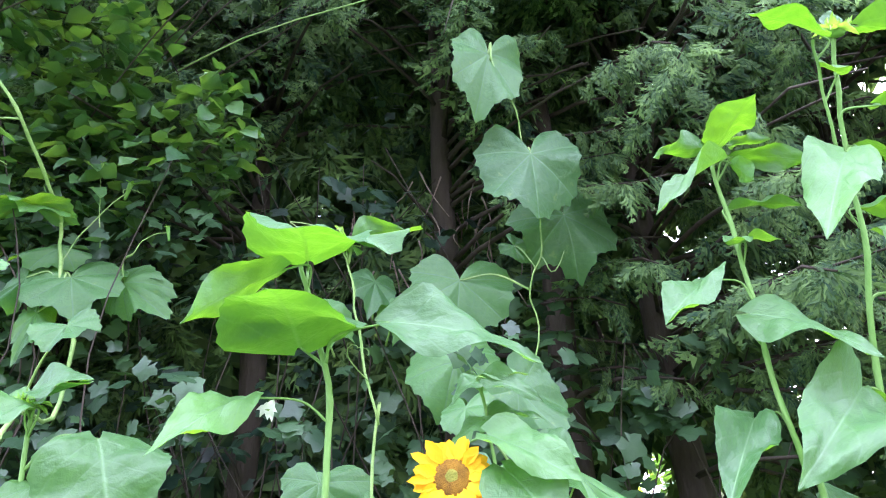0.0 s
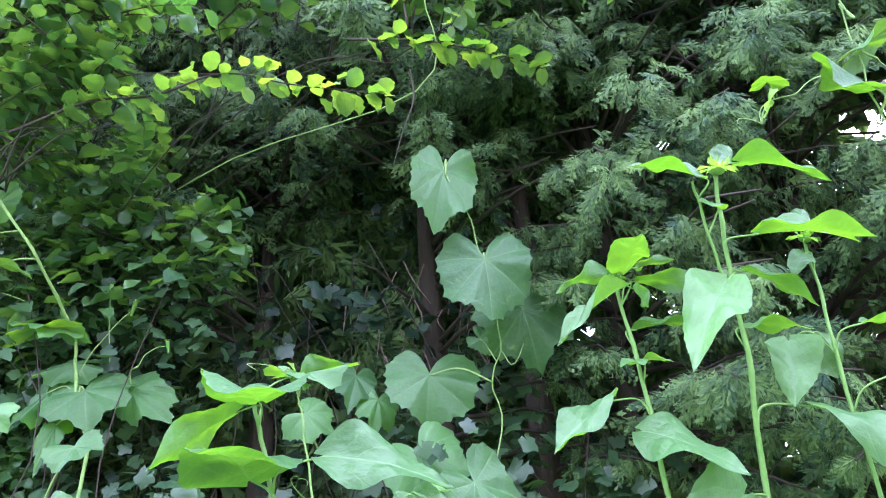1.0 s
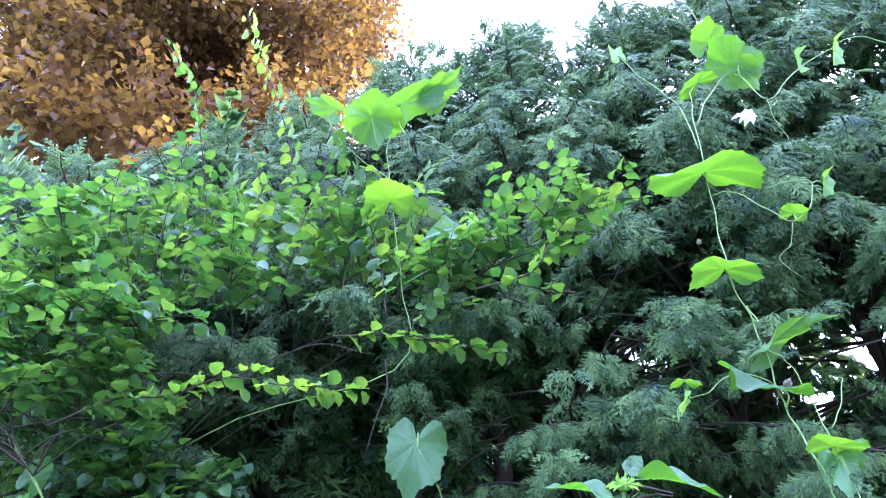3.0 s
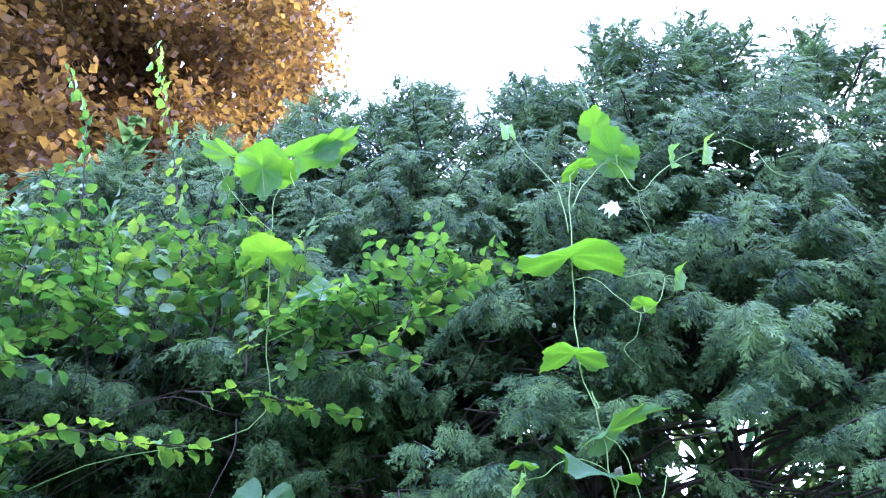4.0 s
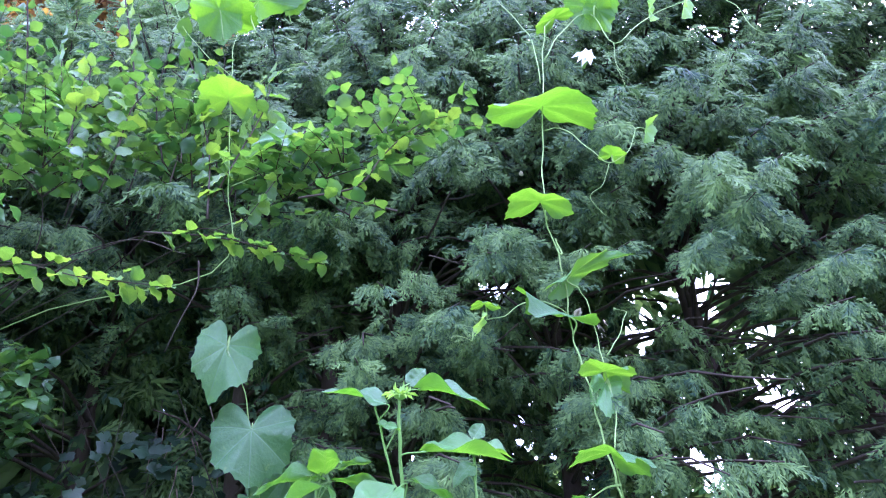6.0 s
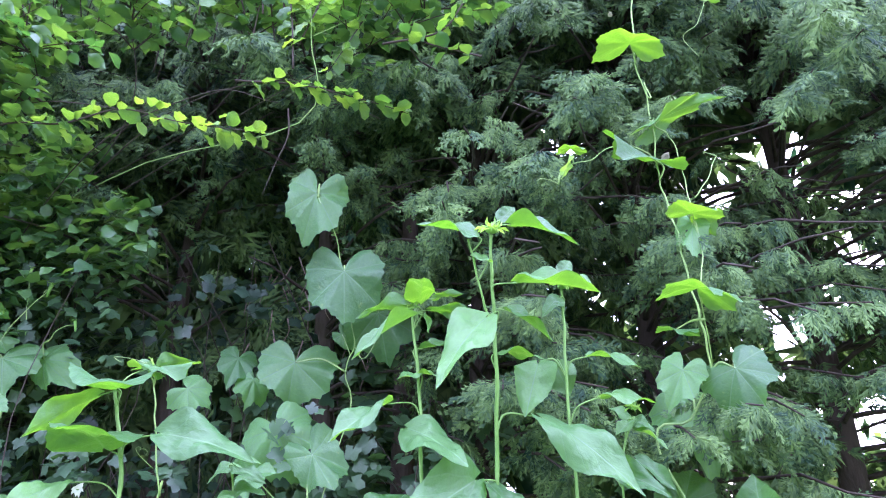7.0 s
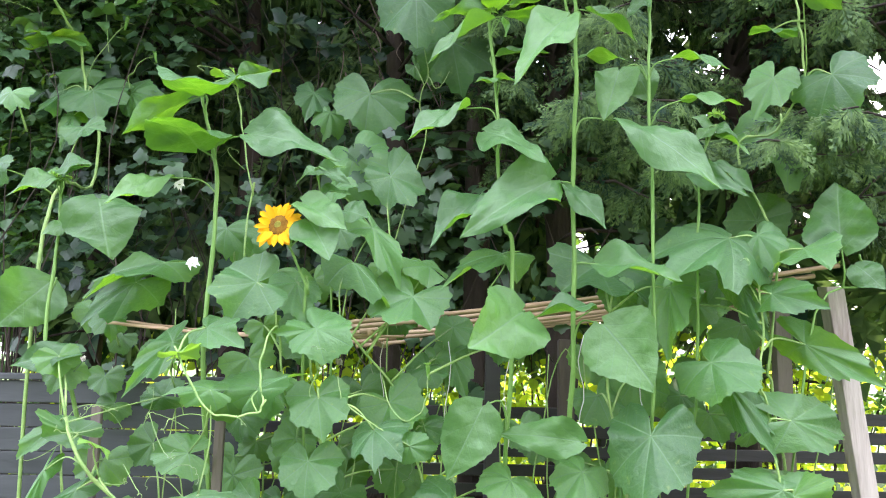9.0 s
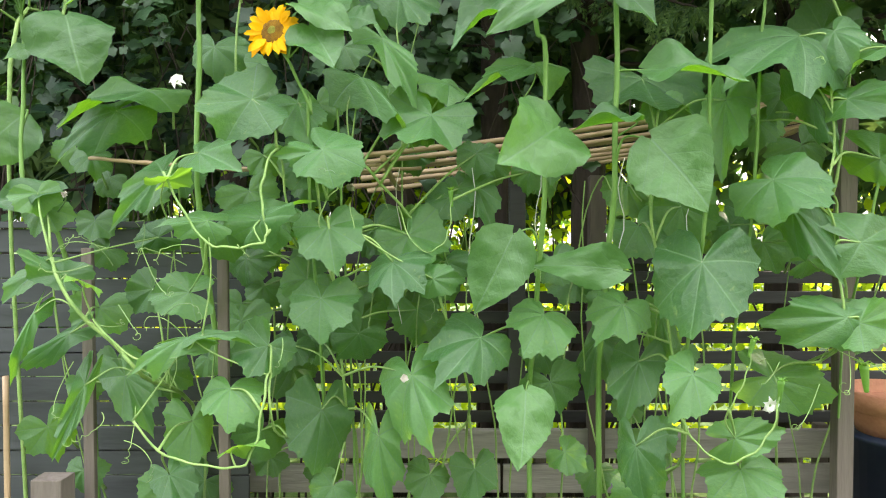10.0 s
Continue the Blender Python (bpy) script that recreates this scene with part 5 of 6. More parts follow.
plant("sunflower_plant", "slim sunflower with a small green bud", "sunflower", (1.511, 1.550, -0.350))
stem(0.007, 0.005, (1.511, 1.550, -0.350), (1.491, 1.500, 0.742), (1.482, 1.460, 1.581), (1.467, 1.430, 1.911), (1.467, 1.410, 2.091), (1.469, 1.410, 2.246))
leaf("sunflower", (1.493, 1.400, 2.277), (0.098, -0.040, -0.040), 0.064, (0.119, -0.546, 0.829))
leaf("sunflower", (1.476, 1.420, 2.312), (0.037, 0.000, 0.056), 0.057, (-0.132, -0.987, 0.087))
leaf("sunflower", (1.536, 1.380, 2.014), (0.150, -0.040, 0.017), 0.090, (-0.174, -0.251, 0.952))
leaf("sunflower", (1.561, 1.380, 1.886), (0.157, -0.040, 0.043), 0.070, (-0.341, -0.446, 0.828))
leaf("sunflower", (1.390, 1.480, 2.011), (-0.061, -0.068, -0.172), 0.134, (-0.139, -0.903, 0.408))
leaf("sunflower", (1.446, 1.480, 2.012), (0.042, -0.025, -0.101), 0.112, (-0.306, -0.946, 0.106))
leaf("sunflower", (1.455, 1.400, 2.215), (-0.069, -0.040, -0.057), 0.063, (-0.065, -0.780, 0.622))
flower_bud((1.467, 1.400, 2.256), 0.026)

plant("sunflower_plant", "sunflower with a green bud beside the grey panel", "sunflower", (-0.347, 1.770, -0.350))
stem(0.009, 0.006, (-0.347, 1.770, -0.350), (-0.367, 1.720, 0.867), (-0.432, 1.720, 1.002), (-0.473, 1.730, 1.149), (-0.471, 1.740, 1.358), (-0.472, 1.750, 1.515), (-0.481, 1.750, 1.684))
leaf("sunflower", (-0.469, 1.720, 1.707), (0.099, -0.060, 0.045), 0.101, (-0.604, -0.649, 0.463))
leaf("sunflower", (-0.473, 1.700, 1.666), (-0.124, -0.080, -0.037), 0.096, (0.099, -0.544, 0.834))
leaf("sunflower", (-0.459, 1.720, 1.683), (0.113, -0.040, 0.032), 0.066, (-0.401, -0.544, 0.737))
leaf("sunflower", (-0.493, 1.740, 1.691), (-0.109, 0.000, 0.017), 0.082, (0.145, -0.394, 0.908))
leaf("sunflower", (-0.331, 1.720, 1.607), (0.099, -0.120, -0.156), 0.251, (0.223, -0.700, 0.679))
leaf("sunflower", (-0.513, 1.800, 1.324), (-0.114, -0.097, -0.151), 0.225, (0.498, -0.851, 0.168))
leaf("sunflower", (-0.319, 1.660, 1.086), (-0.225, -0.040, -0.004), 0.106, (0.129, -0.791, 0.598))
leaf("sunflower", (-0.429, 1.750, 1.526), (-0.086, -0.040, -0.038), 0.078, (0.013, -0.704, 0.710))
flower_bud((-0.481, 1.740, 1.681), 0.028)

plant("sunflower_plant", "sunflower with one open yellow flower head", "sunflower", (0.438, 1.600, -0.350))
stem(0.006, 0.005, (0.438, 1.600, -0.350), (0.418, 1.550, 1.200), (0.433, 1.520, 1.285), (0.389, 1.500, 1.396), (0.356, 1.500, 1.456))
leaf("sunflower", (0.414, 1.460, 1.559), (0.138, -0.102, -0.068), 0.120, (-0.284, -0.768, 0.574))
leaf("sunflower", (0.439, 1.460, 1.500), (0.083, -0.097, -0.114), 0.154, (-0.145, -0.803, 0.578))
leaf("sunflower", (0.530, 1.560, 1.557), (0.075, -0.030, -0.015), 0.108, (-0.173, -0.750, 0.638))
flower_head((0.348, 1.460, 1.485), 0.077)

plant("sunflower_plant", "small young sunflower shoot with narrow leaves", "sunflower", (0.513, 1.670, -0.350))
stem(0.005, 0.004, (0.513, 1.670, -0.350), (0.493, 1.620, 1.208), (0.456, 1.610, 1.513), (0.442, 1.600, 1.613), (0.434, 1.600, 1.698))
leaf("sunflower", (0.430, 1.600, 1.698), (-0.067, -0.040, -0.042), 0.055, (-0.015, -0.708, 0.706))
leaf("sunflower", (0.438, 1.600, 1.702), (0.082, -0.040, 0.021), 0.055, (-0.402, -0.373, 0.836))
leaf("sunflower", (0.441, 1.580, 1.693), (0.098, -0.060, -0.035), 0.062, (-0.082, -0.598, 0.797))
leaf("sunflower", (0.445, 1.600, 1.623), (0.101, -0.040, -0.021), 0.066, (-0.050, -0.564, 0.825))
leaf("sunflower", (0.431, 1.600, 1.613), (-0.073, -0.040, -0.023), 0.066, (0.145, -0.683, 0.716))

plant("sunflower_plant", "small sunflower with a rosette and pale bud", "sunflower", (1.664, 1.600, -0.350))
stem(0.006, 0.004, (1.664, 1.600, -0.350), (1.644, 1.550, 1.215), (1.644, 1.520, 1.543), (1.652, 1.510, 1.723), (1.699, 1.500, 1.841))
leaf("sunflower", (1.621, 1.500, 1.686), (0.119, -0.123, -0.086), 0.078, (-0.330, -0.733, 0.595))
leaf("sunflower", (1.695, 1.500, 1.714), (0.086, -0.085, -0.076), 0.067, (-0.321, -0.790, 0.522))
leaf("sunflower", (1.695, 1.500, 1.839), (-0.073, -0.040, -0.033), 0.054, (-0.132, -0.472, 0.872))
leaf("sunflower", (1.699, 1.500, 1.839), (0.053, -0.050, -0.022), 0.061, (-0.176, -0.545, 0.820))
leaf("sunflower", (1.700, 1.520, 1.853), (-0.066, 0.000, 0.030), 0.054, (0.249, -0.799, 0.547))
leaf("sunflower", (1.705, 1.500, 1.813), (0.092, -0.050, -0.040), 0.064, (0.111, -0.490, 0.865))
flower_bud((1.704, 1.500, 1.878), 0.02)

plant("sunflower_plant", "sunflower shoot with one large upright leaf", "sunflower", (1.986, 1.570, -0.350))
stem(0.005, 0.004, (1.986, 1.570, -0.350), (1.966, 1.520, 1.135), (2.156, 1.520, 1.359), (2.138, 1.510, 1.446))
leaf("sunflower", (2.079, 1.500, 1.457), (-0.009, 0.000, 0.225), 0.206, (-0.505, -0.863, -0.019))
leaf("sunflower", (2.120, 1.500, 1.409), (0.035, -0.078, -0.059), 0.105, (-0.433, -0.659, 0.615))

plant("gourd_vine", "gourd vine climbing towards the shrub with buds and tendrils", "vine", (-0.628, 2.000, -0.350))
stem(0.009, 0.006, (-0.628, 2.000, -0.350), (-0.658, 1.980, 1.527), (-0.658, 2.300, 1.777), (-0.642, 2.300, 2.001), (-0.695, 2.300, 2.126), (-0.726, 2.300, 2.253), (-0.732, 2.270, 2.344), (-0.736, 2.250, 2.393), (-0.763, 2.120, 2.487), (-0.803, 1.980, 2.595), (-0.911, 1.920, 2.744), (-1.047, 1.880, 2.903), (-1.183, 1.870, 3.023))
stem(0.003, 0.002, (-0.726, 2.300, 2.253), (-0.664, 2.300, 2.385), (-0.564, 2.300, 2.518))
stem(0.0025, 0.0015, (-0.520, 2.300, 2.285), (-0.479, 2.280, 2.334), (-0.411, 2.260, 2.348))
stem(0.0025, 0.0015, (-0.620, 2.300, 2.308), (-0.646, 2.300, 2.463), (-0.663, 2.300, 2.595))
leaf("gourd", (-0.799, 2.216, 2.411), (0.000, -0.079, 0.007), 0.269, (0.000, 0.087, 0.996))
leaf("gourd", (-0.686, 2.300, 2.204), (0.048, -0.059, -0.137), 0.340, (0.106, -0.900, 0.423), 0.2)
leaf("gourd", (-0.731, 2.300, 2.305), (-0.155, -0.050, -0.020), 0.128, (0.167, -0.762, 0.625))
leaf("gourd", (-0.557, 2.380, 2.223), (0.126, -0.069, -0.102), 0.197, (-0.226, -0.914, 0.337))
leaf("gourd", (-0.814, 2.300, 2.200), (-0.035, -0.105, -0.132), 0.084, (0.523, -0.728, 0.442))
leaf("gourd", (-0.760, 2.300, 2.087), (0.007, -0.105, -0.150), 0.088, (0.460, -0.716, 0.525))
leaf("gourd", (-0.922, 2.015, 2.560), (0.000, -0.077, 0.007), 0.239, (0.000, 0.087, 0.996))
leaf("gourd", (-0.812, 2.235, 2.410), (0.013, -0.074, 0.007), 0.266, (-0.015, 0.086, 0.996))
leaf("gourd", (-0.934, 1.950, 2.762), (0.034, 0.000, 0.106), 0.102, (0.455, -0.878, -0.147))
leaf("gourd", (-0.957, 1.950, 2.627), (0.036, 0.000, 0.088), 0.079, (0.420, -0.892, -0.169))
fill_leaves(3, -0.75, -0.4, 1.7, 2.1, 7)
vine_bud((-0.565, 2.300, 2.523), 0.026)
vine_bud((-0.411, 2.260, 2.350), 0.02)
vine_bud((-0.663, 2.300, 2.600), 0.022)
tendril((-0.793, 2.000, 2.414), 0.22)
tendril((-0.526, 2.300, 2.506), 0.1)

plant("gourd_vine", "gourd vine with large heart-shaped leaves hanging before the dark hollow", "vine", (0.679, 2.000, -0.350))
stem(0.004, 0.003, (0.679, 2.000, -0.350), (0.649, 1.980, 1.337), (0.649, 2.300, 1.587), (0.763, 2.300, 2.011), (0.736, 2.250, 2.169), (0.770, 2.200, 2.269), (0.750, 2.100, 2.375), (0.711, 2.060, 2.537), (0.676, 2.000, 2.683), (0.593, 1.940, 2.837))
stem(0.003, 0.002, (0.770, 2.200, 2.269), (0.820, 2.220, 2.226), (0.928, 2.260, 2.448))
leaf("gourd", (0.586, 1.944, 2.863), (-0.042, -0.017, -0.231), 0.269, (0.123, -0.991, 0.051), 0.2)
leaf("gourd", (0.718, 2.020, 2.537), (0.011, -0.018, -0.210), 0.323, (0.000, -0.997, 0.083), 0.2)
leaf("gourd", (0.868, 2.210, 2.424), (0.042, -0.023, -0.196), 0.361, (-0.052, -0.993, 0.103), 0.2)
leaf("gourd", (0.517, 2.300, 2.217), (-0.019, -0.029, -0.186), 0.358, (0.000, -0.988, 0.156), 0.2)
leaf("gourd", (0.246, 2.450, 2.270), (-0.018, -0.088, -0.140), 0.187, (0.328, -0.819, 0.471))
leaf("gourd", (0.330, 2.420, 2.168), (-0.010, -0.070, -0.102), 0.169, (0.258, -0.809, 0.529))
leaf("gourd", (0.475, 2.200, 1.913), (0.085, -0.060, -0.171), 0.280, (-0.146, -0.950, 0.250))
leaf("gourd", (0.635, 2.100, 1.803), (0.092, -0.060, -0.141), 0.205, (-0.220, -0.950, 0.250))
leaf("gourd", (0.712, 2.300, 2.348), (0.064, -0.046, -0.074), 0.099, (-0.384, -0.895, 0.227))
leaf("gourd", (0.824, 2.300, 2.345), (-0.044, 0.000, -0.048), 0.089, (0.111, -0.989, -0.101))
leaf("gourd", (0.082, 2.300, 2.093), (0.095, -0.030, -0.043), 0.176, (-0.054, -0.870, 0.490))
fill_leaves(6, 0.1, 0.7, 1.35, 1.75, 8)

plant("gourd_vine", "tall gourd vine climbing the conifers with a white flower", "vine", (1.954, 2.000, -0.350))
stem(0.006, 0.003, (1.954, 2.000, -0.350), (1.924, 1.980, 0.412), (1.924, 1.620, 0.662), (1.891, 1.600, 1.016), (1.865, 1.560, 1.109), (1.934, 1.620, 1.469), (1.816, 1.620, 1.805), (1.938, 1.600, 1.866), (2.006, 1.540, 2.006), (1.987, 1.500, 2.135), (1.962, 1.470, 2.227), (1.932, 1.450, 2.366), (1.924, 1.450, 2.498), (1.905, 1.470, 2.657), (1.908, 1.500, 2.796), (1.904, 1.480, 2.958), (1.878, 1.440, 3.148), (1.880, 1.410, 3.051), (1.838, 1.400, 3.167), (1.841, 1.380, 3.428), (1.879, 1.380, 3.714), (1.951, 1.400, 4.227), (1.993, 1.400, 4.451))
stem(0.0035, 0.002, (1.904, 1.380, 4.002), (1.900, 1.380, 4.280), (1.854, 1.400, 4.445), (1.757, 1.420, 4.657), (1.691, 1.420, 4.853))
stem(0.004, 0.002, (1.945, 1.390, 4.175), (2.064, 1.370, 4.388), (2.229, 1.360, 4.547), (2.303, 1.320, 4.278), (2.483, 1.300, 4.460), (2.744, 1.290, 4.650), (2.906, 1.290, 4.751), (3.044, 1.280, 4.669), (3.092, 1.270, 4.463), (3.194, 1.270, 4.437))
stem(0.003, 0.002, (1.883, 1.380, 3.698), (1.960, 1.350, 3.684), (2.028, 1.300, 3.543), (2.101, 1.280, 3.446), (2.199, 1.280, 3.519), (2.259, 1.280, 3.653), (2.210, 1.290, 3.687), (2.089, 1.330, 3.686))
stem(0.003, 0.0015, (2.229, 1.360, 4.547), (2.219, 1.400, 4.892), (2.226, 1.430, 5.212), (2.181, 1.450, 5.473), (2.043, 1.460, 5.577))
stem(0.0015, 0.001, (2.297, 1.320, 4.277), (2.274, 1.310, 4.115), (2.287, 1.300, 4.048), (2.266, 1.300, 4.064), (2.283, 1.300, 3.972), (2.250, 1.300, 3.892), (2.361, 1.290, 3.865))
stem(0.0015, 0.001, (2.100, 1.280, 3.440), (2.054, 1.280, 3.326), (1.990, 1.290, 3.258), (2.034, 1.280, 3.164))
stem(0.003, 0.002, (1.916, 1.500, 2.821), (1.834, 1.460, 2.853), (1.728, 1.460, 2.860), (1.640, 1.470, 2.801), (1.534, 1.480, 2.766), (1.508, 1.480, 2.694))
stem(0.003, 0.002, (2.019, 1.540, 2.027), (1.928, 1.360, 2.243), (1.977, 1.400, 2.387), (1.976, 1.420, 2.574), (1.980, 1.440, 2.690), (1.976, 1.460, 2.860), (1.953, 1.470, 2.941))
stem(0.003, 0.002, (1.997, 1.420, 2.632), (2.053, 1.420, 2.704), (2.114, 1.430, 2.821))
leaf("gourd", (1.889, 1.392, 3.850), (0.000, -0.158, 0.014), 0.489, (-0.070, 0.087, 0.994))
leaf("gourd", (1.805, 1.361, 3.274), (-0.028, -0.104, 0.023), 0.264, (0.185, 0.164, 0.969))
leaf("gourd", (2.247, 1.360, 4.599), (-0.136, -0.080, 0.109), 0.253, (0.252, 0.605, 0.756))
leaf("gourd", (2.272, 1.340, 4.553), (0.084, 0.072, -0.080), 0.159, (0.204, 0.612, 0.764))
leaf("gourd", (2.056, 1.411, 4.543), (-0.047, -0.056, 0.006), 0.216, (0.056, 0.067, 0.996))
leaf("gourd", (2.216, 1.420, 4.916), (-0.009, -0.105, 0.080), 0.186, (0.100, 0.597, 0.796))
leaf("young", (2.328, 1.300, 3.679), (0.049, 0.000, 0.092), 0.088, (-0.311, -0.936, 0.167))
leaf("gourd", (2.130, 1.291, 3.496), (0.010, -0.057, 0.010), 0.134, (-0.030, 0.171, 0.985))
leaf("young", (2.538, 1.300, 4.555), (0.052, 0.000, 0.123), 0.093, (-0.347, -0.926, 0.148))
leaf("young", (2.740, 1.280, 4.623), (0.059, -0.000, 0.143), 0.120, (-0.411, -0.895, 0.171))
leaf("young", (1.688, 1.400, 4.775), (-0.021, 0.000, 0.098), 0.089, (-0.407, -0.909, -0.086))
leaf("gourd", (1.923, 1.450, 2.986), (0.205, -0.072, 0.127), 0.122, (-0.350, 0.451, 0.821))
leaf("gourd", (1.563, 1.469, 2.846), (-0.017, -0.047, 0.005), 0.117, (0.036, 0.098, 0.995))
leaf("young", (1.534, 1.460, 2.745), (0.028, 0.000, 0.062), 0.061, (-0.153, -0.986, 0.069))
leaf("gourd", (1.866, 1.440, 2.803), (-0.205, -0.050, 0.043), 0.126, (0.291, -0.482, 0.827))
leaf("gourd", (1.972, 1.416, 2.562), (0.037, -0.079, 0.019), 0.254, (0.001, 0.229, 0.973))
leaf("gourd", (1.968, 1.420, 2.516), (-0.038, -0.053, -0.115), 0.114, (-0.261, -0.840, 0.476))
leaf("gourd", (1.908, 1.339, 2.242), (0.008, -0.095, 0.017), 0.278, (0.038, 0.177, 0.983))
leaf("gourd", (1.829, 1.371, 2.108), (-0.020, -0.056, 0.008), 0.142, (0.048, 0.131, 0.990))
leaf("gourd", (1.890, 1.500, 2.008), (-0.087, -0.063, -0.114), 0.167, (-0.094, -0.840, 0.534))
leaf("gourd", (2.056, 1.460, 2.008), (0.024, -0.086, -0.117), 0.248, (-0.651, -0.669, 0.358))
leaf("gourd", (2.030, 1.740, 1.931), (-0.019, -0.116, -0.188), 0.293, (-0.460, -0.733, 0.501))
white_flower((2.040, 1.160, 3.940), 0.05)
withered_flower((1.919, 1.470, 2.809), 0.035)
withered_flower((1.738, 1.360, 3.402), 0.02)
tendril((2.114, 1.430, 2.821), 0.12)
tendril((3.187, 1.270, 4.435), 0.12)
tendril((1.508, 1.480, 2.694), 0.12)

plant("gourd_vine", "gourd vine high in the shrub with wide leaves", "vine", (-1.100, 2.800, -0.350))
stem(0.004, 0.002, (-1.100, 2.800, -0.350), (-1.050, 2.750, 2.600), (-0.450, 2.400, 3.150), (0.495, 1.850, 3.155), (0.529, 1.700, 3.502), (0.495, 1.680, 3.865), (0.464, 1.680, 4.194), (0.455, 1.680, 4.443), (0.546, 1.680, 4.497))
stem(0.0025, 0.0015, (0.471, 1.680, 4.156), (0.331, 1.680, 4.291), (0.189, 1.700, 4.499), (0.121, 1.700, 4.668))
stem(0.0025, 0.0015, (0.540, 1.700, 3.503), (0.714, 1.680, 3.600), (0.801, 1.660, 3.675), (0.852, 1.640, 3.761))
stem(0.0025, 0.0015, (0.456, 1.680, 4.435), (0.308, 1.700, 4.400), (0.215, 1.700, 4.394))
leaf("gourd", (0.361, 1.696, 4.630), (0.000, -0.178, 0.038), 0.339, (0.000, 0.208, 0.978))
leaf("gourd", (0.369, 1.600, 4.540), (0.030, 0.130, -0.110), 0.250, (0.000, 0.620, 0.780))
leaf("gourd", (0.531, 1.700, 4.787), (0.213, 0.000, 0.179), 0.196, (-0.577, 0.448, 0.684))
leaf("gourd", (0.477, 1.649, 3.977), (0.000, -0.144, 0.047), 0.260, (0.000, 0.309, 0.951))
leaf("gourd", (0.823, 1.660, 3.800), (-0.187, -0.176, -0.239), 0.157, (0.207, -0.857, 0.471))
leaf("young", (0.867, 1.620, 3.734), (-0.005, 0.000, 0.107), 0.103, (0.018, -1.000, 0.001))
leaf("gourd", (0.700, 1.720, 4.900), (0.130, -0.090, 0.120), 0.170, (-0.350, 0.600, 0.720))
leaf("gourd", (0.147, 1.700, 4.747), (-0.111, -0.000, 0.098), 0.139, (0.549, 0.557, 0.623))
tendril((0.221, 1.700, 4.417), 0.14)
vine_bud((-0.004, 1.700, 4.886), 0.02)

plant("gourd_vine", "slim gourd shoot with curling tendrils beside a sunflower", "vine", (0.236, 2.000, -0.350))
stem(0.005, 0.003, (0.236, 2.000, -0.350), (0.206, 1.980, 1.053), (0.206, 1.620, 1.303), (0.224, 1.600, 1.636), (0.224, 1.600, 1.608), (0.187, 1.600, 1.777), (0.170, 1.590, 1.886), (0.154, 1.580, 1.979))
stem(0.0012, 0.0008, (0.153, 1.580, 1.988), (0.117, 1.560, 2.010), (0.037, 1.540, 2.018), (0.062, 1.540, 1.999))
leaf("gourd", (0.164, 1.560, 1.996), (0.141, -0.040, 0.022), 0.070, (-0.214, -0.237, 0.948))
leaf("gourd", (0.155, 1.560, 1.981), (-0.053, -0.040, -0.001), 0.059, (0.236, -0.342, 0.910))
leaf("young", (0.156, 1.580, 1.988), (-0.017, 0.000, 0.048), 0.045, (0.294, -0.950, 0.105))
tendril((0.185, 1.560, 1.973), 0.1)
tendril((0.205, 1.560, 1.681), 0.14)

plant("gourd_vine", "gourd vine with narrow leaves beside the grey panel", "vine", (-0.030, 1.520, -0.350))
stem(0.004, 0.003, (-0.030, 1.520, 0.586), (-0.082, 1.500, 0.651), (-0.128, 1.460, 0.739), (-0.085, 1.430, 0.707), (-0.008, 1.420, 0.647), (0.071, 1.420, 0.635), (0.133, 1.430, 0.670), (0.164, 1.440, 0.705))
stem(0.009, 0.006, (-0.006, 2.000, -0.350), (-0.036, 1.980, 0.324), (-0.036, 1.540, 0.574), (-0.098, 1.520, 0.660), (-0.171, 1.500, 0.734), (-0.231, 1.500, 0.818), (-0.288, 1.550, 0.899))
leaf("gourd", (-0.174, 1.700, 1.323), (-0.119, -0.152, -0.097), 0.147, (0.351, -0.683, 0.640))
leaf("gourd", (-0.109, 1.760, 1.396), (-0.170, -0.183, -0.097), 0.124, (0.250, -0.624, 0.741))
leaf("gourd", (0.019, 1.550, 1.129), (-0.087, -0.131, -0.140), 0.111, (0.481, -0.769, 0.421))
leaf("gourd", (0.185, 1.420, 0.997), (-0.118, -0.020, -0.001), 0.097, (0.142, -0.870, 0.473))
leaf("young", (0.085, 1.400, 1.094), (0.072, -0.020, 0.030), 0.084, (-0.356, -0.899, 0.255))
leaf("gourd", (-0.260, 1.560, 0.850), (-0.109, -0.030, 0.049), 0.103, (0.450, -0.683, 0.574))
leaf("gourd", (-0.344, 1.580, 0.855), (-0.057, -0.084, -0.052), 0.091, (0.467, -0.676, 0.570))
leaf("gourd", (-0.210, 1.500, 0.696), (-0.086, -0.087, -0.060), 0.070, (0.494, -0.767, 0.410))
leaf("gourd", (-0.319, 1.520, 0.746), (-0.021, -0.092, -0.129), 0.049, (0.524, -0.732, 0.436))
leaf("gourd", (-0.184, 1.520, 0.552), (-0.016, -0.114, -0.154), 0.058, (0.451, -0.739, 0.500))
leaf("gourd", (-0.138, 1.660, 0.547), (0.123, -0.103, -0.139), 0.155, (0.144, -0.729, 0.669))
leaf("young", (-0.129, 1.420, 0.839), (0.060, -0.020, -0.020), 0.087, (-0.014, -0.727, 0.686))
leaf("gourd", (-0.062, 1.720, 0.951), (-0.110, 0.000, -0.017), 0.101, (-0.048, -0.948, 0.315))
fill_leaves(16, -0.4, -0.05, 0.2, 1.25, 1)
thin_shoots(3, -0.35, -0.02, 1.15, 61)
white_flower((0.024, 1.500, 1.612), 0.019)
white_flower((0.076, 1.520, 1.370), 0.022)
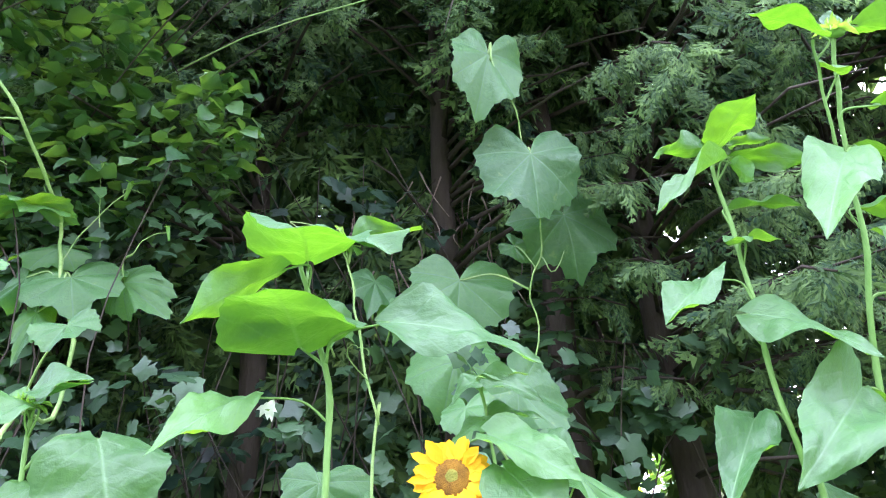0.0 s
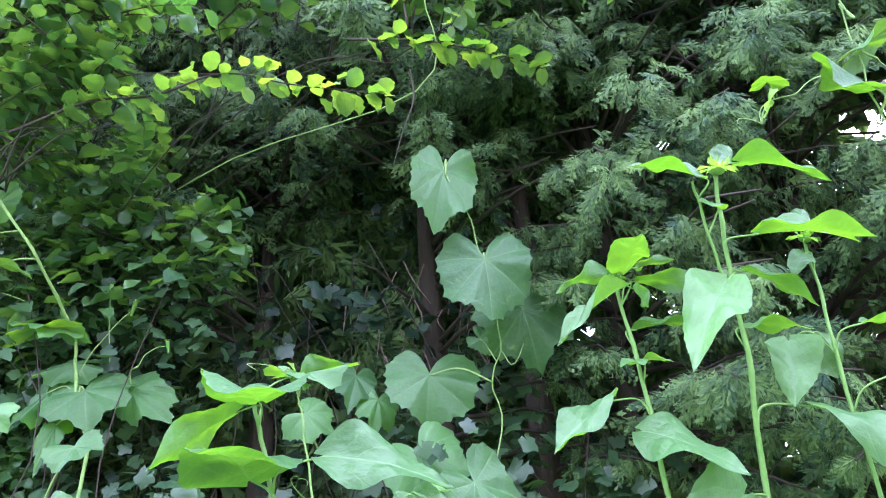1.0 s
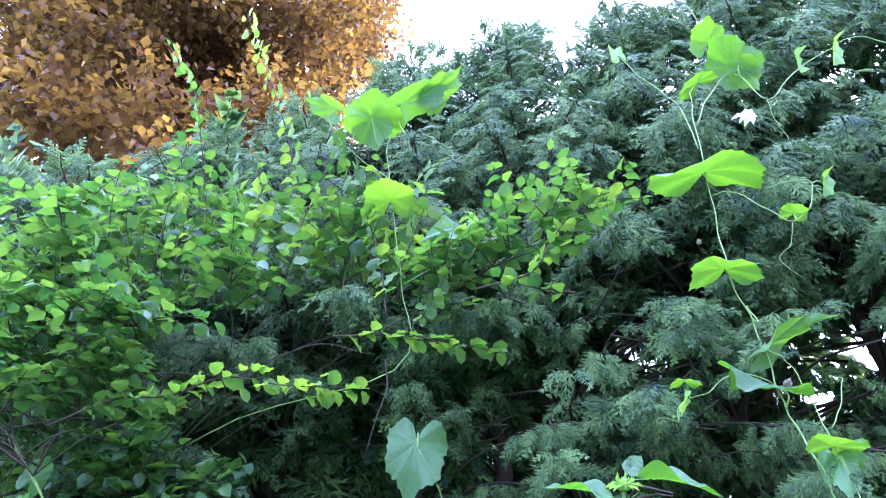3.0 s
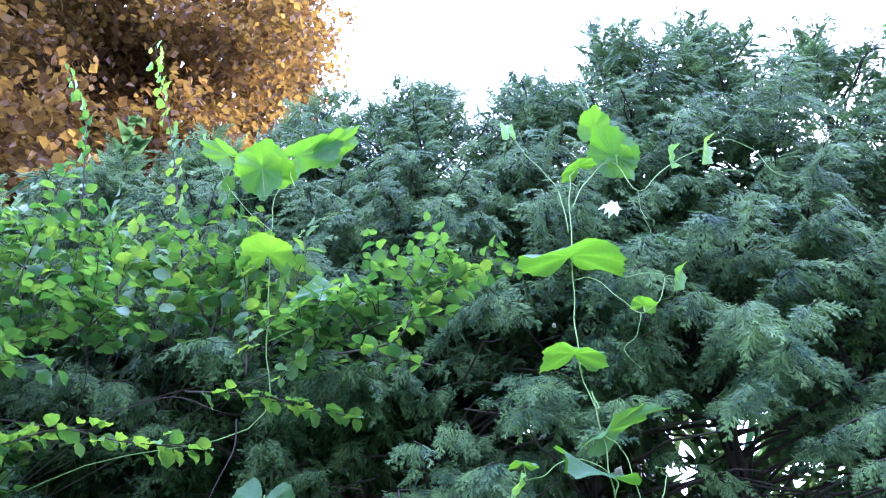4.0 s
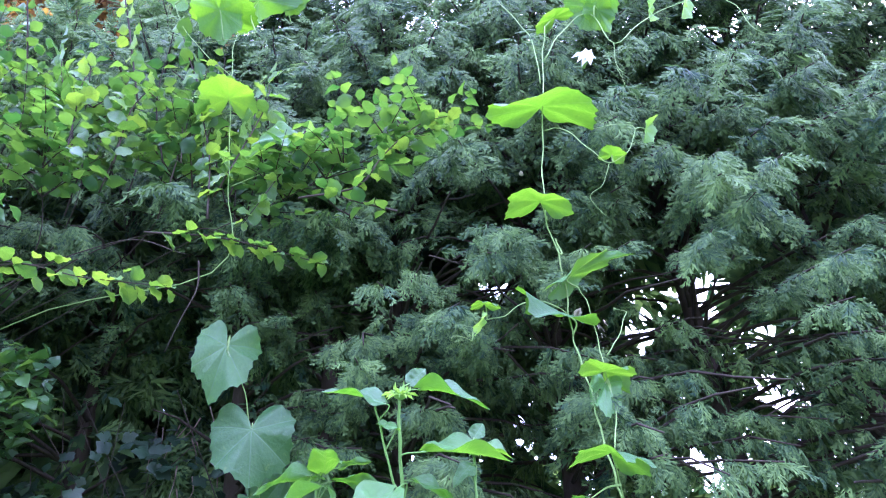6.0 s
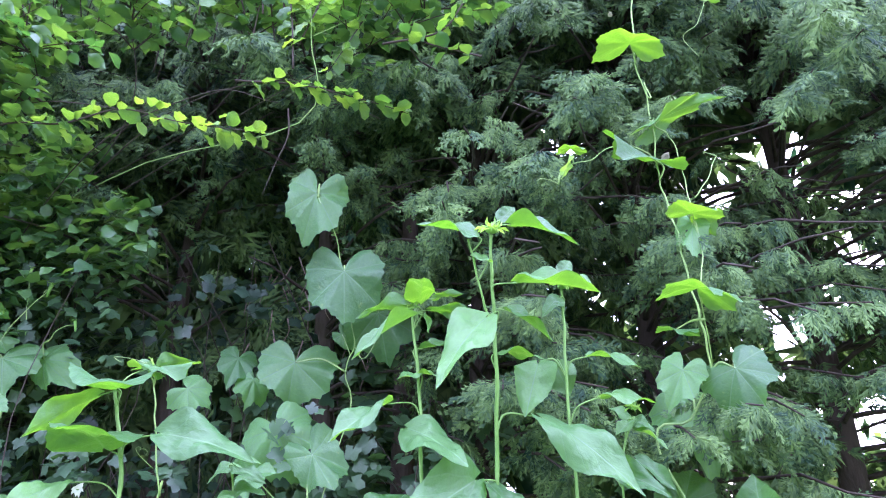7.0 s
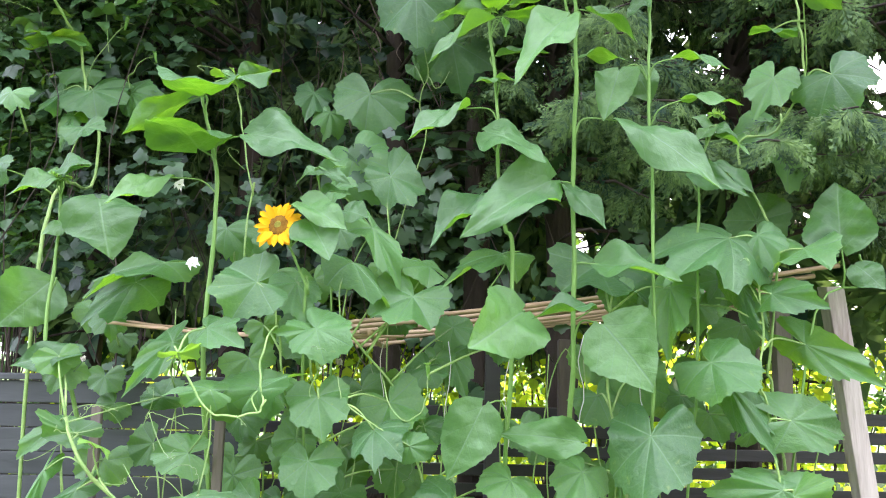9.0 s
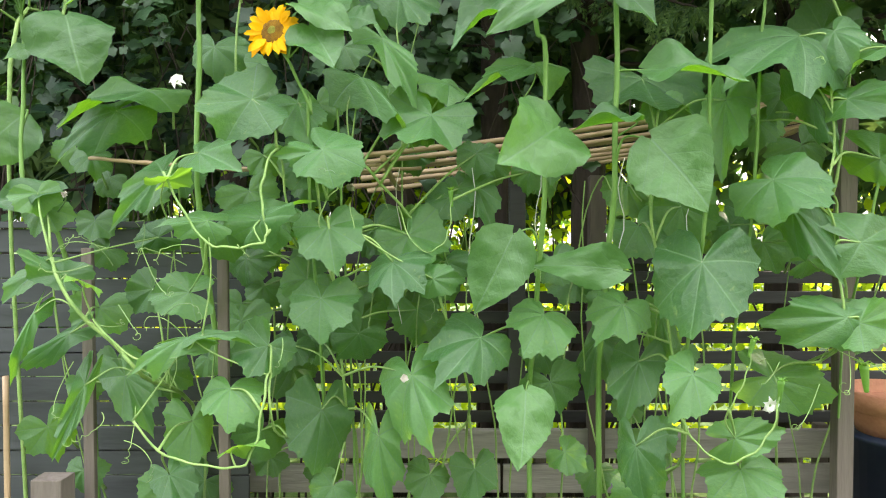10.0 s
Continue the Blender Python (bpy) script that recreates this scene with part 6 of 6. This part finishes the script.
withered_flower((-0.279, 1.600, 1.077), 0.02)
tendril((-0.129, 1.450, 0.881), 0.2)
tendril((0.004, 1.450, 0.925), 0.22)
tendril((-0.056, 1.420, 0.882), 0.25)
tendril((0.085, 1.420, 0.563), 0.16)
tendril((-0.033, 1.420, 0.431), 0.16)
tendril((-0.108, 1.500, 0.923), 0.2)
tendril((-0.034, 1.500, 0.878), 0.22)
tendril((-0.171, 1.500, 0.727), 0.18)
tendril((-0.203, 1.500, 0.620), 0.2)
tendril((-0.071, 1.480, 0.774), 0.2)
tendril((-0.119, 1.480, 0.488), 0.2)

plant("gourd_vine", "gourd vine with looping pale shoots and lobed leaves", "vine", (0.363, 2.000, -0.350))
stem(0.0045, 0.004, (0.363, 2.000, -0.350), (0.333, 1.980, 0.187), (0.333, 1.500, 0.437), (0.329, 1.480, 0.594), (0.323, 1.440, 0.543), (0.309, 1.420, 0.438), (0.281, 1.400, 0.376), (0.220, 1.400, 0.368), (0.134, 1.400, 0.382), (0.058, 1.410, 0.408), (-0.010, 1.420, 0.482))
stem(0.0045, 0.004, (0.406, 2.000, -0.350), (0.376, 1.980, 0.703), (0.376, 1.560, 0.953), (0.360, 1.500, 1.134), (0.355, 1.460, 1.186), (0.330, 1.420, 1.112), (0.330, 1.400, 1.040), (0.345, 1.390, 0.969), (0.333, 1.380, 0.940), (0.266, 1.370, 0.929), (0.201, 1.370, 0.941), (0.141, 1.380, 1.018), (0.082, 1.400, 1.118))
leaf("gourd", (0.291, 1.460, 1.312), (-0.142, -0.040, -0.027), 0.228, (0.136, -0.836, 0.531))
leaf("gourd", (0.151, 1.460, 1.174), (0.134, -0.112, -0.050), 0.164, (-0.264, -0.639, 0.723))
leaf("gourd", (0.328, 1.460, 0.997), (-0.125, -0.020, 0.041), 0.129, (0.283, -0.841, 0.461))
leaf("gourd", (0.326, 1.400, 0.998), (0.093, -0.020, 0.079), 0.074, (-0.563, -0.660, 0.498))
leaf("gourd", (0.102, 1.520, 0.804), (-0.124, -0.020, 0.011), 0.156, (0.176, -0.947, 0.270))
leaf("gourd", (0.130, 1.440, 0.696), (0.171, -0.030, 0.054), 0.070, (-0.334, -0.583, 0.740))
leaf("gourd", (0.120, 1.440, 0.691), (-0.096, -0.105, -0.014), 0.067, (0.360, -0.441, 0.822))
leaf("gourd", (0.229, 1.460, 0.556), (0.005, -0.075, -0.082), 0.178, (0.290, -0.695, 0.658))
leaf("gourd", (0.319, 1.500, 0.663), (-0.035, -0.075, -0.072), 0.169, (0.395, -0.727, 0.562))
leaf("young", (0.258, 1.420, 0.414), (0.078, -0.020, 0.045), 0.096, (-0.380, -0.887, 0.262))
leaf("gourd", (0.055, 1.660, 0.416), (0.026, -0.076, -0.112), 0.162, (0.280, -0.763, 0.583))
leaf("gourd", (0.178, 1.600, 0.984), (0.119, -0.030, 0.086), 0.127, (-0.348, -0.924, 0.161))
leaf("gourd", (0.011, 1.600, 0.280), (0.069, -0.059, -0.073), 0.128, (0.141, -0.699, 0.701))
leaf("gourd", (0.341, 1.580, 1.000), (0.084, -0.070, -0.046), 0.126, (-0.326, -0.765, 0.556))
fill_leaves(20, -0.05, 0.4, 0.1, 1.3, 2)
thin_shoots(4, 0.0, 0.4, 1.2, 62)
tendril((0.189, 1.380, 0.926), 0.2)
tendril((0.302, 1.380, 0.905), 0.12)
tendril((0.376, 1.420, 0.694), 0.12)
tendril((0.110, 1.480, 0.879), 0.2)
tendril((0.048, 1.480, 0.744), 0.18)
tendril((-0.029, 1.480, 0.504), 0.2)
tendril((0.115, 1.460, 0.687), 0.18)

plant("gourd_vine", "gourd vine with broad leaves hanging from the canes", "vine", (0.525, 2.000, -0.350))
stem(0.006, 0.005, (0.525, 2.000, -0.350), (0.495, 1.980, 0.231), (0.495, 1.700, 0.481), (0.471, 1.650, 0.822), (0.432, 1.600, 1.095), (0.413, 1.580, 1.250))
stem(0.0025, 0.002, (0.501, 1.560, 1.093), (0.476, 1.480, 1.043), (0.464, 1.460, 0.983), (0.501, 1.460, 0.966), (0.553, 1.460, 0.971), (0.541, 1.470, 1.043))
leaf("gourd", (0.481, 1.420, 1.177), (0.110, -0.060, -0.031), 0.189, (-0.161, -0.667, 0.727))
leaf("gourd", (0.462, 1.440, 1.171), (-0.084, -0.040, 0.004), 0.086, (0.353, -0.680, 0.643))
leaf("gourd", (0.381, 1.600, 1.326), (0.061, -0.093, -0.124), 0.177, (0.031, -0.793, 0.608))
leaf("gourd", (0.487, 1.460, 0.981), (0.033, -0.095, -0.103), 0.223, (0.074, -0.722, 0.688))
leaf("gourd", (0.656, 1.460, 0.888), (-0.008, -0.094, -0.080), 0.194, (0.098, -0.650, 0.754))
leaf("gourd", (0.760, 1.460, 0.845), (0.077, 0.000, 0.005), 0.092, (-0.023, -0.926, 0.377))
leaf("gourd", (0.690, 1.600, 0.958), (0.062, -0.099, -0.073), 0.215, (-0.041, -0.608, 0.793))
leaf("gourd", (0.461, 1.500, 0.790), (-0.000, -0.083, -0.102), 0.214, (0.194, -0.761, 0.618))
leaf("gourd", (0.427, 1.700, 0.438), (0.002, -0.109, -0.158), 0.215, (0.170, -0.811, 0.559))
leaf("gourd", (0.605, 1.600, 0.389), (0.012, -0.100, -0.143), 0.134, (0.072, -0.814, 0.576))
leaf("gourd", (0.534, 1.800, 0.701), (-0.058, -0.085, -0.122), 0.183, (0.222, -0.845, 0.486))
leaf("gourd", (0.334, 1.750, 0.622), (-0.017, -0.050, -0.076), 0.144, (0.249, -0.834, 0.493))
leaf("gourd", (0.702, 1.500, 0.584), (0.044, -0.127, -0.156), 0.215, (-0.060, -0.781, 0.621))
leaf("gourd", (0.466, 1.660, 0.225), (-0.041, -0.046, -0.048), 0.149, (0.210, -0.793, 0.572))
fill_leaves(16, 0.3, 0.75, 0.2, 1.35, 3)
thin_shoots(6, 0.35, 0.8, 1.2, 63)
withered_flower((0.541, 1.460, 1.079), 0.026)
withered_flower((0.691, 1.480, 0.587), 0.022)
tendril((0.530, 1.450, 1.083), 0.14)

plant("gourd_vine", "gourd vine with broad pale leaves lying on the canes", "vine", (0.893, 2.000, -0.350))
stem(0.006, 0.005, (0.893, 2.000, -0.350), (0.863, 1.980, 0.241), (0.863, 1.660, 0.491), (0.764, 1.660, 0.821), (0.708, 1.640, 0.984), (0.591, 1.600, 1.127), (0.530, 1.580, 1.188))
stem(0.0028, 0.002, (0.662, 1.600, 1.040), (0.698, 1.500, 0.953), (0.744, 1.480, 0.915), (0.788, 1.480, 0.939), (0.806, 1.480, 0.991), (0.808, 1.480, 1.050))
leaf("gourd", (0.754, 1.550, 1.286), (-0.057, -0.109, -0.104), 0.273, (0.143, -0.720, 0.679))
leaf("gourd", (1.035, 1.560, 1.427), (-0.189, -0.169, -0.104), 0.100, (0.084, -0.590, 0.803))
leaf("gourd", (0.803, 1.660, 1.393), (-0.117, 0.000, 0.057), 0.177, (0.354, -0.595, 0.722))
leaf("gourd", (0.564, 1.560, 1.388), (0.153, -0.120, -0.071), 0.089, (-0.083, -0.585, 0.807))
leaf("gourd", (0.618, 1.600, 1.506), (0.111, -0.122, -0.134), 0.117, (-0.089, -0.774, 0.627))
leaf("gourd", (0.884, 1.700, 1.104), (0.047, -0.081, -0.132), 0.134, (-0.174, -0.866, 0.468))
leaf("gourd", (0.887, 1.500, 0.684), (-0.103, -0.113, -0.088), 0.227, (0.259, -0.730, 0.632))
leaf("gourd", (1.065, 1.560, 0.738), (-0.060, -0.089, -0.077), 0.211, (0.058, -0.679, 0.732))
leaf("gourd", (0.881, 1.700, 0.261), (0.013, -0.066, -0.092), 0.152, (-0.056, -0.816, 0.576))
leaf("gourd", (0.746, 1.720, 0.237), (-0.032, -0.060, -0.079), 0.153, (0.060, -0.808, 0.586))
fill_leaves(14, 0.7, 1.15, 0.85, 1.4, 4)
thin_shoots(4, 0.75, 1.15, 1.2, 64)
vine_bud((0.808, 1.480, 1.065), 0.02)
withered_flower((0.744, 1.480, 0.834), 0.014)

plant("gourd_vine", "gourd vine with large lobed leaves and hairy stems", "vine", (1.520, 2.000, -0.350))
stem(0.007, 0.005, (1.520, 2.000, -0.350), (1.490, 1.980, 0.075), (1.490, 1.660, 0.325), (1.431, 1.640, 0.725), (1.373, 1.620, 1.064), (1.382, 1.600, 1.253))
stem(0.004, 0.003, (1.409, 1.450, 0.484), (1.428, 1.420, 0.438), (1.464, 1.400, 0.401), (1.515, 1.400, 0.379), (1.579, 1.400, 0.408), (1.626, 1.400, 0.473), (1.645, 1.400, 0.567))
leaf("gourd", (1.377, 1.720, 1.421), (0.009, -0.148, -0.150), 0.393, (-0.172, -0.706, 0.687))
leaf("gourd", (1.577, 1.600, 1.335), (-0.073, -0.122, -0.218), 0.159, (-0.193, -0.828, 0.527))
leaf("gourd", (1.464, 1.460, 0.888), (-0.076, -0.130, -0.152), 0.272, (-0.117, -0.725, 0.679))
leaf("gourd", (1.283, 1.560, 0.766), (-0.082, -0.076, -0.063), 0.178, (0.112, -0.703, 0.702))
leaf("gourd", (1.428, 1.420, 0.601), (-0.080, -0.086, -0.085), 0.165, (-0.024, -0.692, 0.721))
leaf("gourd", (1.356, 1.660, 0.590), (-0.077, -0.111, -0.164), 0.184, (-0.136, -0.790, 0.597))
leaf("gourd", (1.439, 1.720, 0.711), (-0.003, -0.076, -0.121), 0.095, (-0.303, -0.805, 0.509))
leaf("gourd", (1.306, 1.500, 0.392), (-0.018, -0.089, -0.126), 0.155, (-0.229, -0.780, 0.583))
leaf("gourd", (1.376, 1.560, 0.404), (0.035, -0.037, -0.036), 0.110, (-0.296, -0.794, 0.530))
leaf("gourd", (1.150, 1.700, 0.312), (0.058, -0.047, -0.035), 0.118, (-0.225, -0.748, 0.625))
leaf("gourd", (1.364, 1.700, 0.985), (0.028, -0.073, -0.081), 0.200, (-0.303, -0.759, 0.576))
leaf("gourd", (1.272, 1.800, 0.634), (-0.070, -0.092, -0.138), 0.141, (-0.067, -0.814, 0.577))
fill_leaves(18, 1.1, 1.55, 0.2, 1.35, 5)
thin_shoots(4, 1.15, 1.55, 1.25, 65)
vine_bud((1.644, 1.400, 0.574), 0.026)
white_flower((1.626, 1.420, 0.522), 0.02)
vine_bud((1.580, 1.420, 0.679), 0.022)
tendril((1.753, 1.420, 0.577), 0.2)
tendril((1.650, 1.420, 0.635), 0.1)

plant("gourd_vine", "gourd vine with yellowish leaves near the trellis post", "vine", (1.870, 2.000, -0.350))
stem(0.005, 0.004, (1.870, 2.000, -0.350), (1.840, 1.980, 0.401), (1.840, 1.500, 0.651), (1.818, 1.480, 0.954), (1.795, 1.470, 1.057), (1.813, 1.480, 1.177), (1.816, 1.500, 1.455))
stem(0.0028, 0.002, (1.521, 1.420, 0.512), (1.550, 1.420, 0.563), (1.571, 1.420, 0.621), (1.580, 1.420, 0.672))
leaf("gourd", (1.729, 1.500, 1.485), (-0.210, -0.168, -0.089), 0.367, (-0.065, -0.402, 0.913))
leaf("gourd", (1.821, 1.500, 1.497), (0.001, -0.099, -0.076), 0.166, (-0.266, -0.591, 0.762))
leaf("gourd", (1.960, 1.500, 1.458), (-0.104, -0.128, -0.089), 0.236, (-0.205, -0.444, 0.872))
leaf("gourd", (1.835, 1.460, 1.312), (0.099, -0.115, -0.048), 0.136, (-0.488, -0.656, 0.576))
leaf("gourd", (1.646, 1.460, 1.104), (0.086, -0.124, -0.073), 0.234, (-0.530, -0.673, 0.517))
leaf("gourd", (1.771, 1.520, 1.340), (0.043, -0.095, -0.150), 0.080, (-0.531, -0.777, 0.338))
leaf("gourd", (1.961, 1.520, 1.164), (0.133, -0.169, -0.110), 0.145, (-0.457, -0.710, 0.535))
leaf("gourd", (1.877, 1.460, 0.940), (0.240, -0.030, -0.016), 0.224, (-0.096, -0.939, 0.330))
leaf("gourd", (1.714, 1.500, 1.037), (0.061, -0.127, -0.178), 0.143, (-0.394, -0.808, 0.438))
leaf("gourd", (1.834, 1.440, 0.746), (-0.199, -0.030, 0.035), 0.168, (0.222, -0.783, 0.581))
leaf("gourd", (1.864, 1.440, 0.732), (0.096, -0.030, 0.050), 0.139, (-0.493, -0.685, 0.537))
leaf("gourd", (2.006, 1.900, 1.616), (0.070, 0.000, 0.160), 0.234, (-0.362, -0.918, 0.158))
leaf("gourd", (1.710, 1.600, 0.557), (0.127, -0.125, -0.007), 0.184, (-0.614, -0.649, 0.450))
leaf("gourd", (1.587, 1.500, 0.330), (-0.005, -0.088, -0.075), 0.236, (-0.323, -0.605, 0.728))
leaf("gourd", (1.554, 1.460, 0.425), (0.126, -0.020, 0.030), 0.110, (-0.241, -0.861, 0.447))
leaf("gourd", (1.673, 1.800, 0.951), (0.013, -0.054, -0.088), 0.109, (-0.449, -0.791, 0.416))
leaf("gourd", (1.866, 1.700, 0.885), (0.116, 0.000, 0.033), 0.100, (-0.097, -0.936, 0.339))
leaf("gourd", (1.655, 1.750, 0.988), (0.037, -0.070, -0.102), 0.133, (-0.430, -0.811, 0.397))
fill_leaves(16, 1.5, 1.95, 0.8, 1.45, 6)
thin_shoots(5, 1.5, 1.95, 1.3, 66)
white_flower((1.888, 1.440, 1.321), 0.018)
vine_bud((1.905, 1.480, 0.594), 0.035)
tendril((1.818, 1.460, 0.658), 0.16)
tendril((1.906, 1.460, 0.658), 0.16)
tendril((1.726, 1.500, 1.383), 0.14)
tendril((1.784, 1.480, 0.624), 0.18)
tendril((1.858, 1.480, 0.684), 0.22)
tendril((1.681, 1.480, 0.534), 0.18)
tendril((1.919, 1.480, 0.624), 0.16)
